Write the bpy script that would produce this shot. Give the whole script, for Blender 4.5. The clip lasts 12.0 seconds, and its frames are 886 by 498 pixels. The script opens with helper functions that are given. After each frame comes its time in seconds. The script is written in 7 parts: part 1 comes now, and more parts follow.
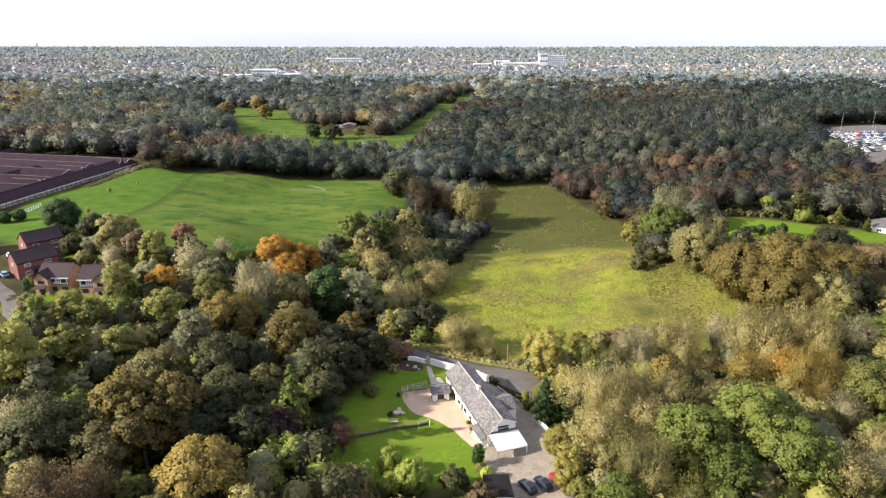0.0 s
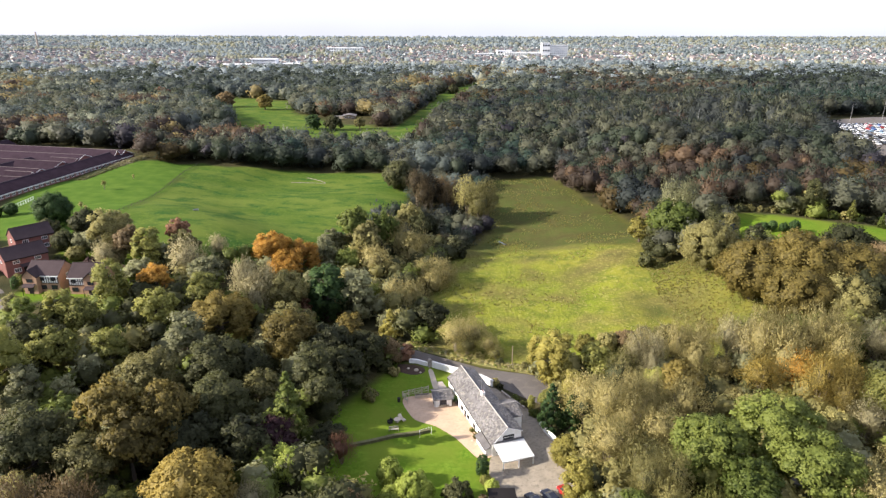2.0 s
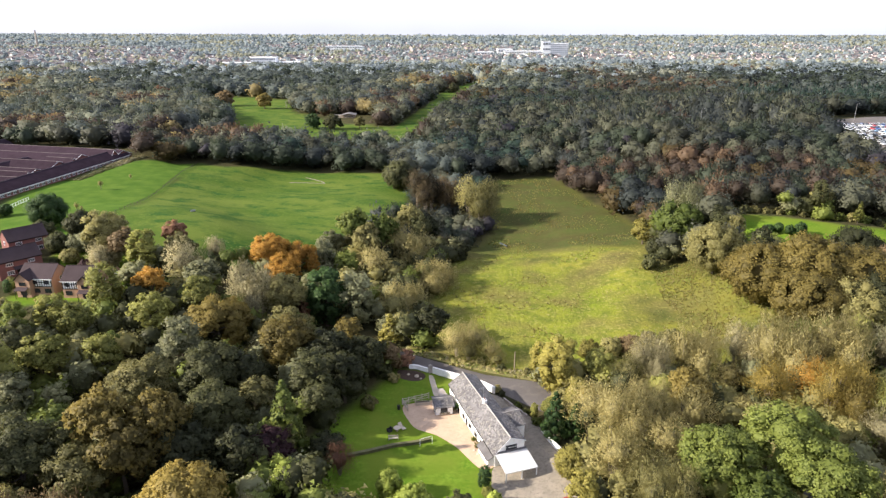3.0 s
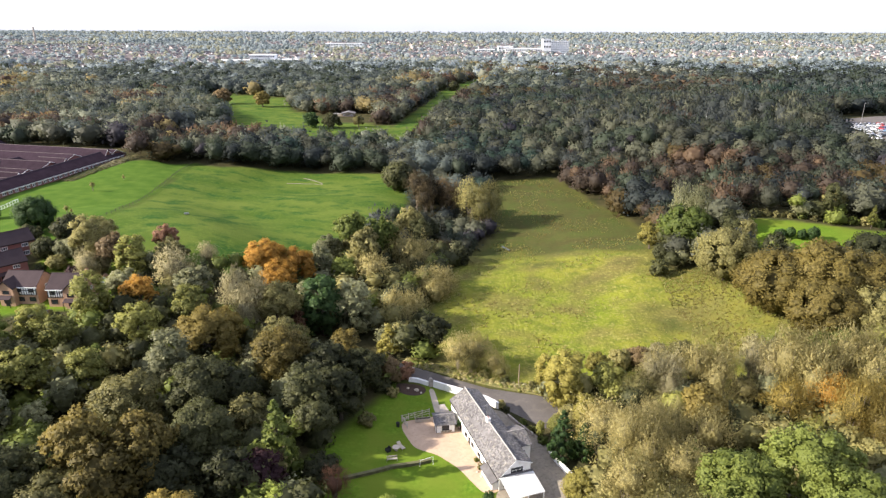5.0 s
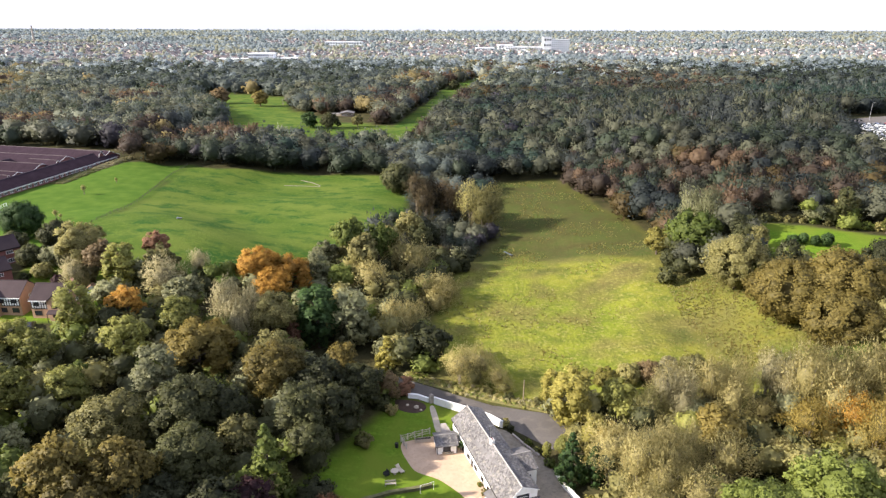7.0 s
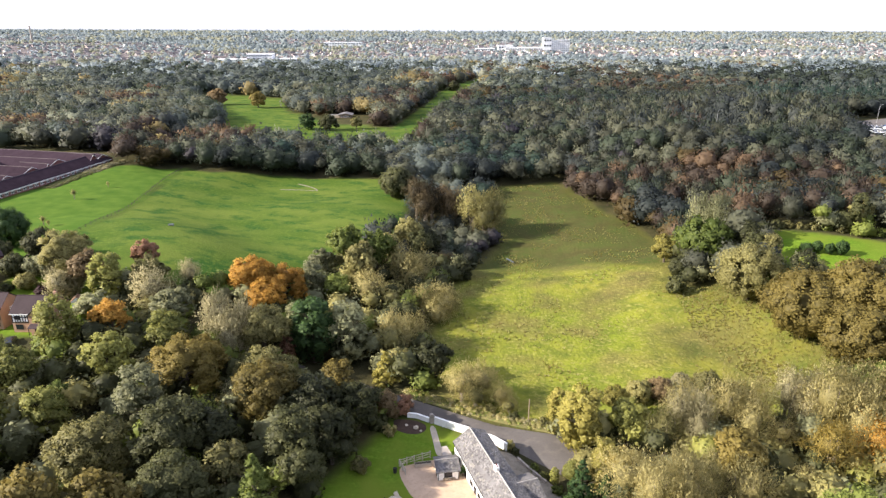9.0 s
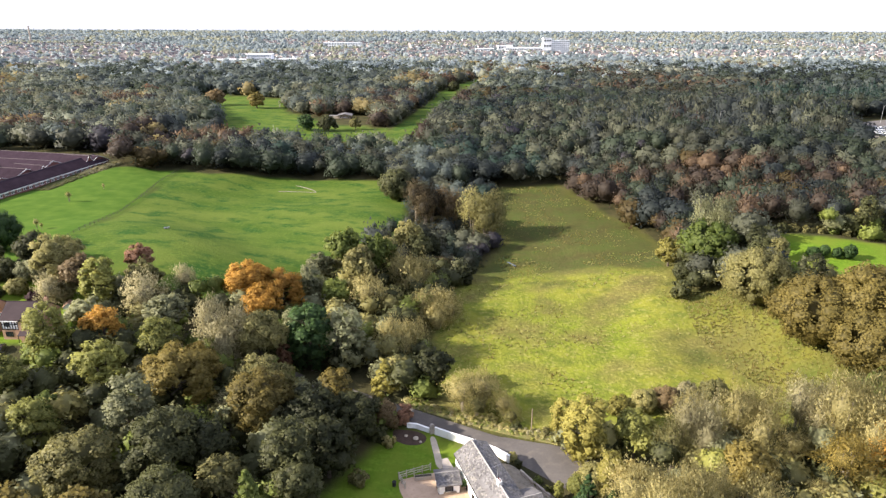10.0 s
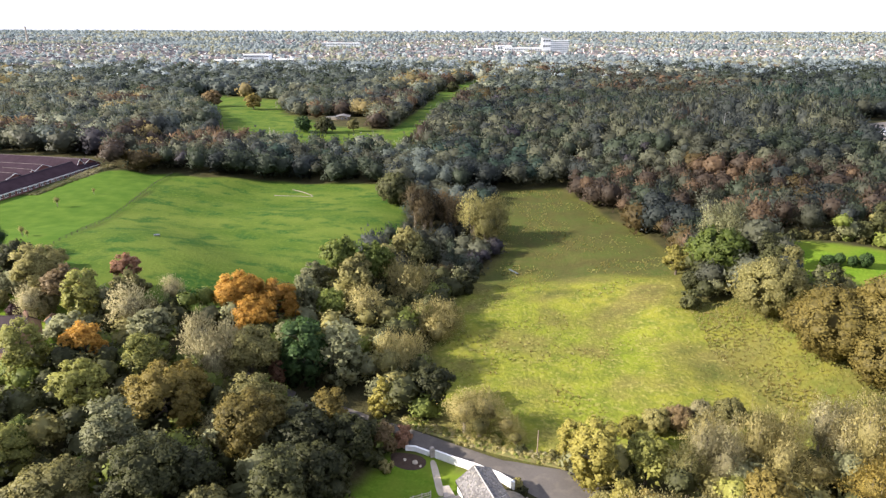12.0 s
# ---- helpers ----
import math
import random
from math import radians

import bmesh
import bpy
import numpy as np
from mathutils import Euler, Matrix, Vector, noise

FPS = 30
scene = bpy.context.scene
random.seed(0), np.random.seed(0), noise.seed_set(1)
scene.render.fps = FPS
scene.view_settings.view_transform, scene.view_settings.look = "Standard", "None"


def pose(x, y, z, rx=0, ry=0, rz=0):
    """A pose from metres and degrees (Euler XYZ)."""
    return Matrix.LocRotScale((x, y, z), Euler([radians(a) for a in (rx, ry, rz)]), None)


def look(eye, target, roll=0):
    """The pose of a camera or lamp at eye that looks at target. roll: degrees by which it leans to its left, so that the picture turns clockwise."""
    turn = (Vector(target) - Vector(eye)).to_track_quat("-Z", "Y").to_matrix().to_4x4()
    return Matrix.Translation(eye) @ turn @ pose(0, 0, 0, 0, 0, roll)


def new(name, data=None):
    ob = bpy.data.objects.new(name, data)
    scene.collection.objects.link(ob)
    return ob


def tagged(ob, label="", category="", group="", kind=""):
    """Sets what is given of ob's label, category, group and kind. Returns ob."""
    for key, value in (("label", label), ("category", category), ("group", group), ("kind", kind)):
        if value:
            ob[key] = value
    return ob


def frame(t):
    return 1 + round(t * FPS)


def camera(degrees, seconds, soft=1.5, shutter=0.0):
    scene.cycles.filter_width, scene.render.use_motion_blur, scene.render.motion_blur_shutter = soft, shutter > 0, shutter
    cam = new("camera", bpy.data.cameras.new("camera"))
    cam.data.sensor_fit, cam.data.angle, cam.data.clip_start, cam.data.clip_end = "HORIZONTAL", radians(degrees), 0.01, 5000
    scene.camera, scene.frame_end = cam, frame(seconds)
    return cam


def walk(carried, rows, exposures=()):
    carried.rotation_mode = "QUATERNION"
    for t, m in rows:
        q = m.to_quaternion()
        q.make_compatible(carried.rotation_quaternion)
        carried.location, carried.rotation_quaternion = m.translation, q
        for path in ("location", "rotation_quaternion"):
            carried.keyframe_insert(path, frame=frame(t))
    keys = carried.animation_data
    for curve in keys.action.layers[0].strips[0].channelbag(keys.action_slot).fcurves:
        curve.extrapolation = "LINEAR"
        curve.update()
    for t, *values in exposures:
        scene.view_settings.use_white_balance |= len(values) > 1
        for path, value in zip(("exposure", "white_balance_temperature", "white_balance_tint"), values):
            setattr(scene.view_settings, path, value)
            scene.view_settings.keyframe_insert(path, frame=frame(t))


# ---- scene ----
import collections

cam = camera(69.6, 12.0, soft=1.35)
METRES, EYE, TILT, LEAN, TURN = 43.0, 77.5, -17.8, 0.0, 0.0
ROWS = [
    (0.0, 0.0, 0.0, 0.0, 0.0, 0.0, -0.0),
    (0.5, -0.0023, 0.0343, 0.0103, 0.03, -0.2, -0.04),
    (1.0, -0.0044, 0.0693, 0.0222, 0.06, -0.46, -0.06),
    (1.5, -0.0064, 0.1058, 0.0344, 0.08, -0.7, -0.08),
    (2.0, -0.0088, 0.1427, 0.0475, 0.09, -0.87, -0.11),
    (2.5, -0.011, 0.1808, 0.0606, 0.1, -0.95, -0.13),
    (3.0, -0.0133, 0.2191, 0.0742, 0.1, -1.0, -0.15),
    (5.0, -0.0218, 0.3763, 0.1278, 0.08, -1.22, -0.2),
    (5.5, -0.0236, 0.4159, 0.1421, 0.08, -1.28, -0.2),
    (6.0, -0.025, 0.4556, 0.1556, 0.08, -1.32, -0.2),
    (6.5, -0.0268, 0.4953, 0.1695, 0.07, -1.35, -0.2),
    (7.0, -0.028, 0.5355, 0.1831, 0.07, -1.36, -0.18),
    (9.0, -0.0351, 0.7003, 0.2345, 0.03, -1.32, -0.17),
    (9.5, -0.0375, 0.7423, 0.2463, 0.01, -1.31, -0.18),
    (10.0, -0.0401, 0.7835, 0.2586, -0.01, -1.3, -0.18),
    (10.5, -0.0426, 0.8247, 0.271, -0.03, -1.3, -0.18),
    (11.0, -0.0445, 0.8667, 0.2836, -0.05, -1.29, -0.16),
    (11.5, -0.0458, 0.9078, 0.297, -0.07, -1.28, -0.14),
    (12.0, -0.0475, 0.9491, 0.3105, -0.11, -1.28, -0.11),
]
walk(cam, [(t, pose(0, 0, EYE, TILT, LEAN, TURN) @ pose(METRES * x, METRES * y, METRES * z, 90 + pitch, roll, yaw)) for t, x, y, z, yaw, pitch, roll in ROWS],
     exposures=((0.0, 1.28), (6.0, 1.4), (12.0, 1.48)))

# ---- light ----
world = bpy.data.worlds.new("sky")
scene.world = world
world.use_nodes = True
wn, wl = world.node_tree.nodes, world.node_tree.links
sky = wn.new("ShaderNodeTexSky")
sky.sky_type, sky.sun_disc = "NISHITA", False
SUN_UP, SUN_FROM = radians(27.5), radians(190)  # height; the side it comes from, counted from +x towards +y
sky.sun_elevation, sky.sun_rotation = SUN_UP, radians(90) - SUN_FROM
sky.air_density, sky.dust_density, sky.ozone_density = 1.0, 1.0, 1.5
# thin bright cloud over the whole sky
cloud, veil, spread = wn.new("ShaderNodeMix"), wn.new("ShaderNodeTexNoise"), wn.new("ShaderNodeMapRange")
veil.inputs["Scale"].default_value, veil.inputs["Detail"].default_value = 2.2, 5
spread.inputs[1].default_value, spread.inputs[2].default_value, spread.inputs[3].default_value, spread.inputs[4].default_value = 0.3, 0.7, 0.55, 0.9
wl.new(veil.outputs[0], spread.inputs[0]), wl.new(spread.outputs[0], cloud.inputs[0])
cloud.data_type = "RGBA"
cloud.inputs[7].default_value = (4.55, 4.75, 6.1, 1)
wl.new(sky.outputs[0], cloud.inputs[6])
wl.new(cloud.outputs[2], wn["Background"].inputs[0])
wn["Background"].inputs[1].default_value = 0.096
sun = new("sun", bpy.data.lights.new("sun", "SUN"))
sun.data.energy, sun.data.angle, sun.data.color = 5.0, radians(0.6), (1.0, 0.905, 0.79)
sun_way = Vector((math.cos(SUN_UP) * math.cos(SUN_FROM), math.cos(SUN_UP) * math.sin(SUN_FROM), math.sin(SUN_UP)))
sun.matrix_world = look(sun_way * 200, (0, 0, 0))


# ---- materials ----
def material(name, colour, rough=0.8, metal=0.0, vary=0.25, scale=1.0, bump=0.0, detail=0.0, stain=None, spec=0.3):
    """A surface with variation at two scales: broad patches and fine grain."""
    m = bpy.data.materials.new(name)
    m.use_nodes = True
    n, l = m.node_tree.nodes, m.node_tree.links
    b = n["Principled BSDF"]
    b.inputs["Roughness"].default_value, b.inputs["Metallic"].default_value = rough, metal
    b.inputs["Specular IOR Level"].default_value = spec
    co = n.new("ShaderNodeTexCoord")
    big, fine = n.new("ShaderNodeTexNoise"), n.new("ShaderNodeTexNoise")
    big.inputs["Scale"].default_value, fine.inputs["Scale"].default_value = 0.35 * scale, 6.0 * scale
    big.inputs["Detail"].default_value, fine.inputs["Detail"].default_value = 4, 3
    info = n.new("ShaderNodeObjectInfo")
    add = n.new("ShaderNodeMath")
    add.operation = "ADD"
    half = n.new("ShaderNodeMath")
    half.operation, half.inputs[1].default_value = "MULTIPLY_ADD", 0.6
    l.new(co.outputs["Object"], big.inputs["Vector"]), l.new(co.outputs["Object"], fine.inputs["Vector"])
    l.new(fine.outputs[0], half.inputs[0]), l.new(big.outputs[0], half.inputs[2])
    l.new(half.outputs[0], add.inputs[0])
    rnd = n.new("ShaderNodeMath")
    rnd.operation, rnd.inputs[1].default_value = "MULTIPLY", 0.3
    l.new(info.outputs["Random"], rnd.inputs[0]), l.new(rnd.outputs[0], add.inputs[1])
    ramp = n.new("ShaderNodeMapRange")
    ramp.inputs[1].default_value, ramp.inputs[2].default_value = 0.55, 1.35
    ramp.inputs[3].default_value, ramp.inputs[4].default_value = 1 - vary, 1 + vary
    l.new(add.outputs[0], ramp.inputs[0])
    mix = n.new("ShaderNodeMix")
    mix.data_type, mix.blend_type = "RGBA", "MULTIPLY"
    mix.inputs[0].default_value, mix.inputs[6].default_value = 1.0, (*colour, 1)
    l.new(ramp.outputs[0], mix.inputs[7])
    out = mix.outputs[2]
    if stain:
        st = n.new("ShaderNodeTexNoise")
        st.inputs["Scale"].default_value, st.inputs["Detail"].default_value = 1.1 * scale, 6
        l.new(co.outputs["Object"], st.inputs["Vector"])
        mr = n.new("ShaderNodeMapRange")
        mr.inputs[1].default_value, mr.inputs[2].default_value = 0.5, 0.72
        l.new(st.outputs[0], mr.inputs[0])
        m2 = n.new("ShaderNodeMix")
        m2.data_type = "RGBA"
        m2.inputs[7].default_value = (*stain, 1)
        l.new(mr.outputs[0], m2.inputs[0]), l.new(out, m2.inputs[6])
        out = m2.outputs[2]
    l.new(out, b.inputs["Base Color"])
    if bump:
        bp = n.new("ShaderNodeBump")
        bp.inputs["Strength"].default_value, bp.inputs["Distance"].default_value = 1.0, bump
        l.new(fine.outputs[0], bp.inputs["Height"]), l.new(bp.outputs[0], b.inputs["Normal"])
    return m


def leaf_material(name, dark, light, through_light=0.44):
    """Foliage: the tint of each tree and of each leaf clump runs between two colours."""
    m = bpy.data.materials.new(name)
    m.use_nodes = True
    n, l = m.node_tree.nodes, m.node_tree.links
    b = n["Principled BSDF"]
    b.inputs["Roughness"].default_value, b.inputs["Specular IOR Level"].default_value = 0.6, 0.22
    leaf, tree, info = n.new("ShaderNodeAttribute"), n.new("ShaderNodeAttribute"), n.new("ShaderNodeObjectInfo")
    leaf.attribute_name, tree.attribute_name = "leaf", "tint"
    a, c = n.new("ShaderNodeMath"), n.new("ShaderNodeMath")
    a.operation = c.operation = "ADD"
    l.new(leaf.outputs["Fac"], a.inputs[0]), l.new(tree.outputs["Fac"], a.inputs[1])
    l.new(a.outputs[0], c.inputs[0]), l.new(info.outputs["Random"], c.inputs[1])
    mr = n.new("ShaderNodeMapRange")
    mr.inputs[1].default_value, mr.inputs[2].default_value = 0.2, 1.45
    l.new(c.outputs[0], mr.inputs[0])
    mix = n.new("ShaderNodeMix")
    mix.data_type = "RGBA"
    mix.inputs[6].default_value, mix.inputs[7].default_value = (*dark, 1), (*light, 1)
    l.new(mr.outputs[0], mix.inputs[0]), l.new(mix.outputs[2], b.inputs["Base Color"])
    tr, ms = n.new("ShaderNodeBsdfTranslucent"), n.new("ShaderNodeMixShader")
    ms.inputs[0].default_value = through_light
    l.new(mix.outputs[2], tr.inputs[0]), l.new(b.outputs[0], ms.inputs[1]), l.new(tr.outputs[0], ms.inputs[2])
    l.new(ms.outputs[0], n["Material Output"].inputs[0])
    return m


LEAVES = {name: leaf_material(name + "_foliage", dark, light) for name, dark, light in (
    ("green", (0.072, 0.098, 0.02), (0.225, 0.26, 0.06)),
    ("deep", (0.026, 0.052, 0.018), (0.082, 0.14, 0.04)),
    # dark olive leaves, lowered further for the shade of taller trees
    ("dark", (0.034, 0.038, 0.017), (0.112, 0.116, 0.046)),
    ("olive", (0.1134, 0.108, 0.041), (0.3726, 0.3348, 0.1242)),
    ("grey", (0.1, 0.105, 0.055), (0.3, 0.3, 0.155)),
    ("lime", (0.0972, 0.1058, 0.0281), (0.3348, 0.3294, 0.0864)),
    ("gold", (0.115, 0.092, 0.0253), (0.391, 0.299, 0.0782)),
    ("bronze", (0.088, 0.073, 0.022), (0.27, 0.212, 0.058)),
    ("orange", (0.3, 0.16, 0.03), (0.66, 0.38, 0.075)),
    ("russet", (0.08, 0.06, 0.032), (0.28, 0.2, 0.1)),
    ("red", (0.12, 0.062, 0.04), (0.36, 0.2, 0.12)),
    ("plum", (0.0252, 0.0112, 0.014), (0.084, 0.0392, 0.042)),
    ("tan", (0.2464, 0.2128, 0.084), (0.5264, 0.4536, 0.1904)),
    ("ash", (0.22, 0.198, 0.1078), (0.506, 0.451, 0.2475)),
    # olive and gold desaturated for the haze over more distant trees
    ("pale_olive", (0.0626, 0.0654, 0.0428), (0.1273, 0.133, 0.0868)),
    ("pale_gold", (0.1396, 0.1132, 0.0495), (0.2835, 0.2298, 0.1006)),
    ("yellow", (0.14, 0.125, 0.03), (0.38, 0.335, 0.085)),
    # far and plain foliage: distance haze put into the colour, paler, greyer, bluer
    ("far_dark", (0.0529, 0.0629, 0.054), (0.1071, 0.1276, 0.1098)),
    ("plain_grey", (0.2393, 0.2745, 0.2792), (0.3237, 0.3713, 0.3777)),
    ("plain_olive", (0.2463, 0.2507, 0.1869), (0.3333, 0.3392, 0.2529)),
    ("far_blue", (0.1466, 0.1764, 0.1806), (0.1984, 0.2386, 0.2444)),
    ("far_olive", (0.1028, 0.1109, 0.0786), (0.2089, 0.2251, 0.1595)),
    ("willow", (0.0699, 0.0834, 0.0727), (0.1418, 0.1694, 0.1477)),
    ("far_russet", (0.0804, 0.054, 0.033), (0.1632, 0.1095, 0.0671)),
    ("bright", (0.24, 0.29, 0.055), (0.54, 0.6, 0.14)),
    # sage: leaf colour brightened and blued for haze
    ("sage", (0.156, 0.192, 0.2117), (0.348, 0.408, 0.4536)),
    # woodland leaves: cloud shade darkens these colours, a little haze blues them
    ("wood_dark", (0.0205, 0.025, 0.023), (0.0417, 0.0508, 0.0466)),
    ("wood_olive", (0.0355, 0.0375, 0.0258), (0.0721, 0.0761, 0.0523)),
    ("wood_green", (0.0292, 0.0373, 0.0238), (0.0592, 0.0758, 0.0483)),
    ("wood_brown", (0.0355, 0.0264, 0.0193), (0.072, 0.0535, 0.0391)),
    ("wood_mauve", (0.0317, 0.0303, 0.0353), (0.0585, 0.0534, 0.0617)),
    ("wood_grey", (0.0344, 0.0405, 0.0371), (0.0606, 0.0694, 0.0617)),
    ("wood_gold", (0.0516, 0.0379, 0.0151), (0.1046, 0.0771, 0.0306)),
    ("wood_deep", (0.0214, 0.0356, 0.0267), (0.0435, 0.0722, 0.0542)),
    ("mauve", (0.036, 0.029, 0.016), (0.115, 0.088, 0.046)))}
BARK = material("bark", (0.075, 0.06, 0.045), 0.95, bump=0.03, scale=2)
PALE_BARK = material("pale_bark", (0.38, 0.35, 0.29), 0.9, bump=0.02, scale=2)
RENDER_WHITE = material("white_painted_render", (0.8, 0.79, 0.76), 0.75, vary=0.06, bump=0.01, stain=(0.68, 0.66, 0.61))
SLATE = material("grey_slate", (0.125, 0.118, 0.118), 0.75, vary=0.45, scale=1.2, stain=(0.115, 0.105, 0.1), bump=0.01, spec=0.12)
RIDGE_TILE = material("grey_ridge_tile", (0.3, 0.28, 0.26), 0.8, vary=0.2)
DARK_TILE = material("dark_brown_roof_tile", (0.05, 0.036, 0.038), 0.85, vary=0.3, bump=0.01, spec=0.12)
PURPLE_TILE = material("purple_brown_roof_tile", (0.036, 0.025, 0.032), 0.95, vary=0.3, bump=0.01, spec=0.0)
BRICK_RED = material("red_brick", (0.165, 0.07, 0.06), 0.85, vary=0.25, scale=2, bump=0.01)
BRICK_BUFF = material("orange_buff_brick", (0.36, 0.225, 0.145), 0.85, vary=0.2, scale=2, bump=0.01)
RIDGE_BROWN = material("brown_ridge_tile", (0.1, 0.08, 0.082), 0.85, vary=0.3)
WHITE_PAINT = material("white_paint", (0.8, 0.8, 0.79), 0.5, vary=0.05)
BLACK_TIMBER = material("black_painted_timber", (0.016, 0.014, 0.014), 0.8, spec=0.1)
GLASS = material("dark_window_glass", (0.03, 0.036, 0.045), 0.08, vary=0.2, spec=0.6)
CANOPY = material("white_corrugated_sheet", (0.8, 0.8, 0.8), 0.4, vary=0.04)
TARMAC = material("worn_tarmac", (0.105, 0.093, 0.085), 0.9, vary=0.2, scale=0.35, bump=0.01, stain=(0.14, 0.122, 0.105))
GRAVEL = material("grey_brown_gravel", (0.21, 0.18, 0.14), 0.95, vary=0.35, scale=1.5, bump=0.03, stain=(0.15, 0.135, 0.105))
PATIO = material("buff_gravel", (0.43, 0.31, 0.215), 0.95, vary=0.15, scale=1.5, bump=0.02, stain=(0.38, 0.27, 0.18))
PAVING = material("stone_paving", (0.42, 0.36, 0.28), 0.9, vary=0.25, scale=2, bump=0.01)
TIMBER = material("weathered_timber", (0.22, 0.17, 0.12), 0.85, vary=0.3, scale=3, bump=0.01)
MOSSY = material("mossy_dark_stone", (0.11, 0.105, 0.05), 0.95, vary=0.5, scale=3, bump=0.05)
STONE = material("grey_garden_stone", (0.33, 0.29, 0.25), 0.9, vary=0.35, scale=3, bump=0.03)
PALE_TIMBER = material("pale_weathered_timber", (0.4, 0.35, 0.28), 0.85, vary=0.3, scale=3, bump=0.01)
FENCE_WOOD = material("dark_old_fence_timber", (0.075, 0.065, 0.05), 0.9, vary=0.3, scale=2)
METAL = material("galvanised_steel", (0.42, 0.42, 0.42), 0.4, metal=0.8)
RUBBER = material("black_rubber", (0.02, 0.02, 0.02), 0.8)
LAMP_GLASS = material("clear_lamp_lens", (0.7, 0.7, 0.72), 0.15)
PAINTS = [material(nm, c, 0.3, vary=0.05, spec=0.6) for nm, c in (
    ("navy_car_paint", (0.004, 0.006, 0.016)), ("white_car_paint", (0.7, 0.7, 0.7)), ("silver_car_paint", (0.42, 0.44, 0.46)),
    ("black_car_paint", (0.012, 0.012, 0.013)), ("red_car_paint", (0.3, 0.02, 0.02)), ("blue_car_paint", (0.03, 0.09, 0.28)),
    ("grey_car_paint", (0.16, 0.17, 0.18)), ("pale_blue_car_paint", (0.2, 0.3, 0.42)))]
TOWN_WALL = material("pale_brick_town_walls", (0.42, 0.35, 0.33), 0.85, vary=0.2, scale=0.1)
TOWN_ROOF = material("town_roof_tiles", (0.12, 0.105, 0.105), 0.85, vary=0.3, scale=0.1)
TOWN_WHITE = material("white_cladding", (0.78, 0.78, 0.78), 0.6, vary=0.06, scale=0.05)

# -- relief
# heights of the valley, its banks and the plain beyond: x, y, z
HEIGHTS = [
    (5, 130, 0), (-5, 150, 0), (22, 142, -0.3), (10, 90, 0), (20, 165, 0), (40, 195, 0.5), (58, 172, 2), (50, 350, 1),
    (70, 272, 0), (24, 262, -2.5), (66, 206, 5), (95, 188, 13), (112, 222, 17), (150, 390, 18), (245, 415, 24),
    (-62, 335, 4), (-53, 272, 7), (-137, 358, 9), (-108, 211, 16), (-165, 340, 14), (-178, 285, 13), (-98, 160, 11), (-45, 112, 3), (45, 105, 3),
]
def ground(x, y):
    x, y = np.asarray(x, float), np.asarray(y, float)
    total, weight = 0.0, 0.0
    for px, py, pz in HEIGHTS:
        w = 1.0 / ((x - px) ** 2 + (y - py) ** 2 + 250.0) ** 2
        total, weight = total + w * pz, weight + w
    w = 1.2e-9
    near = (total + w * 8.0) / (weight + w)
    far = np.clip((np.hypot(x, y) - 600.0) / 4200.0, 0, 1)
    return near + (47.0 - near) * far ** 1.6
# -- end relief

# ---- tools for building ----
def inside(x, y, poly):
    """Which of the points lie inside the outline."""
    x, y = np.asarray(x, float), np.asarray(y, float)
    hit = np.zeros(x.shape, bool)
    for (ax, ay), (bx, by) in zip(poly, poly[1:] + poly[:1]):
        cross = (ay > y) != (by > y)
        hit ^= cross & (x < (bx - ax) * (y - ay) / ((by - ay) or 1e-9) + ax)
    return hit


def edge_distance(x, y, line):
    """The distance of the points from a line of corners."""
    x, y = np.asarray(x, float), np.asarray(y, float)
    best = np.full(x.shape, 1e9)
    for (ax, ay), (bx, by) in zip(line, line[1:]):
        dx, dy = bx - ax, by - ay
        s = np.clip(((x - ax) * dx + (y - ay) * dy) / (dx * dx + dy * dy), 0, 1)
        best = np.minimum(best, np.hypot(x - ax - s * dx, y - ay - s * dy))
    return best


def depth_in(x, y, poly):
    """Metres inside the outline; minus outside."""
    d = edge_distance(x, y, poly + poly[:1])
    return np.where(inside(x, y, poly), d, -d)


def mesh_of(name, verts, faces, mats=(), index=None, smooth=False, attrs=None, normals=None):
    """A mesh from arrays of corners and of faces that all have one number of sides."""
    verts, faces = np.asarray(verts, np.float32), np.asarray(faces, np.int32)
    me = bpy.data.meshes.new(name)
    me.vertices.add(len(verts)), me.vertices.foreach_set("co", verts.ravel())
    k = faces.shape[1]
    me.loops.add(faces.size), me.loops.foreach_set("vertex_index", faces.ravel())
    me.polygons.add(len(faces)), me.polygons.foreach_set("loop_start", np.arange(0, faces.size, k, dtype=np.int32))
    for m in mats:
        me.materials.append(m)
    if index is not None:
        me.polygons.foreach_set("material_index", np.asarray(index, np.int32))
    me.polygons.foreach_set("use_smooth", np.full(len(faces), smooth))
    for key, values in (attrs or {}).items():
        at = me.attributes.new(key, "FLOAT", "POINT")
        at.data.foreach_set("value", np.asarray(values, np.float32))
    me.update(calc_edges=True)
    if normals is not None:
        n = np.asarray(normals, float)
        me.normals_split_custom_set_from_vertices((n / np.linalg.norm(n, axis=1)[:, None]).tolist())
    return me


def part(name, bm, mat, parent=None, label="", smooth=False):
    """Links a bmesh as one mesh object, under a thing or under a part."""
    me = bpy.data.meshes.new(name)
    bmesh.ops.recalc_face_normals(bm, faces=bm.faces[:])
    for f in bm.faces:
        f.smooth = smooth
    bm.to_mesh(me)
    bm.free()
    if mat:
        me.materials.append(mat)
    ob = new(name, me)
    ob.parent = parent
    return tagged(ob, label)


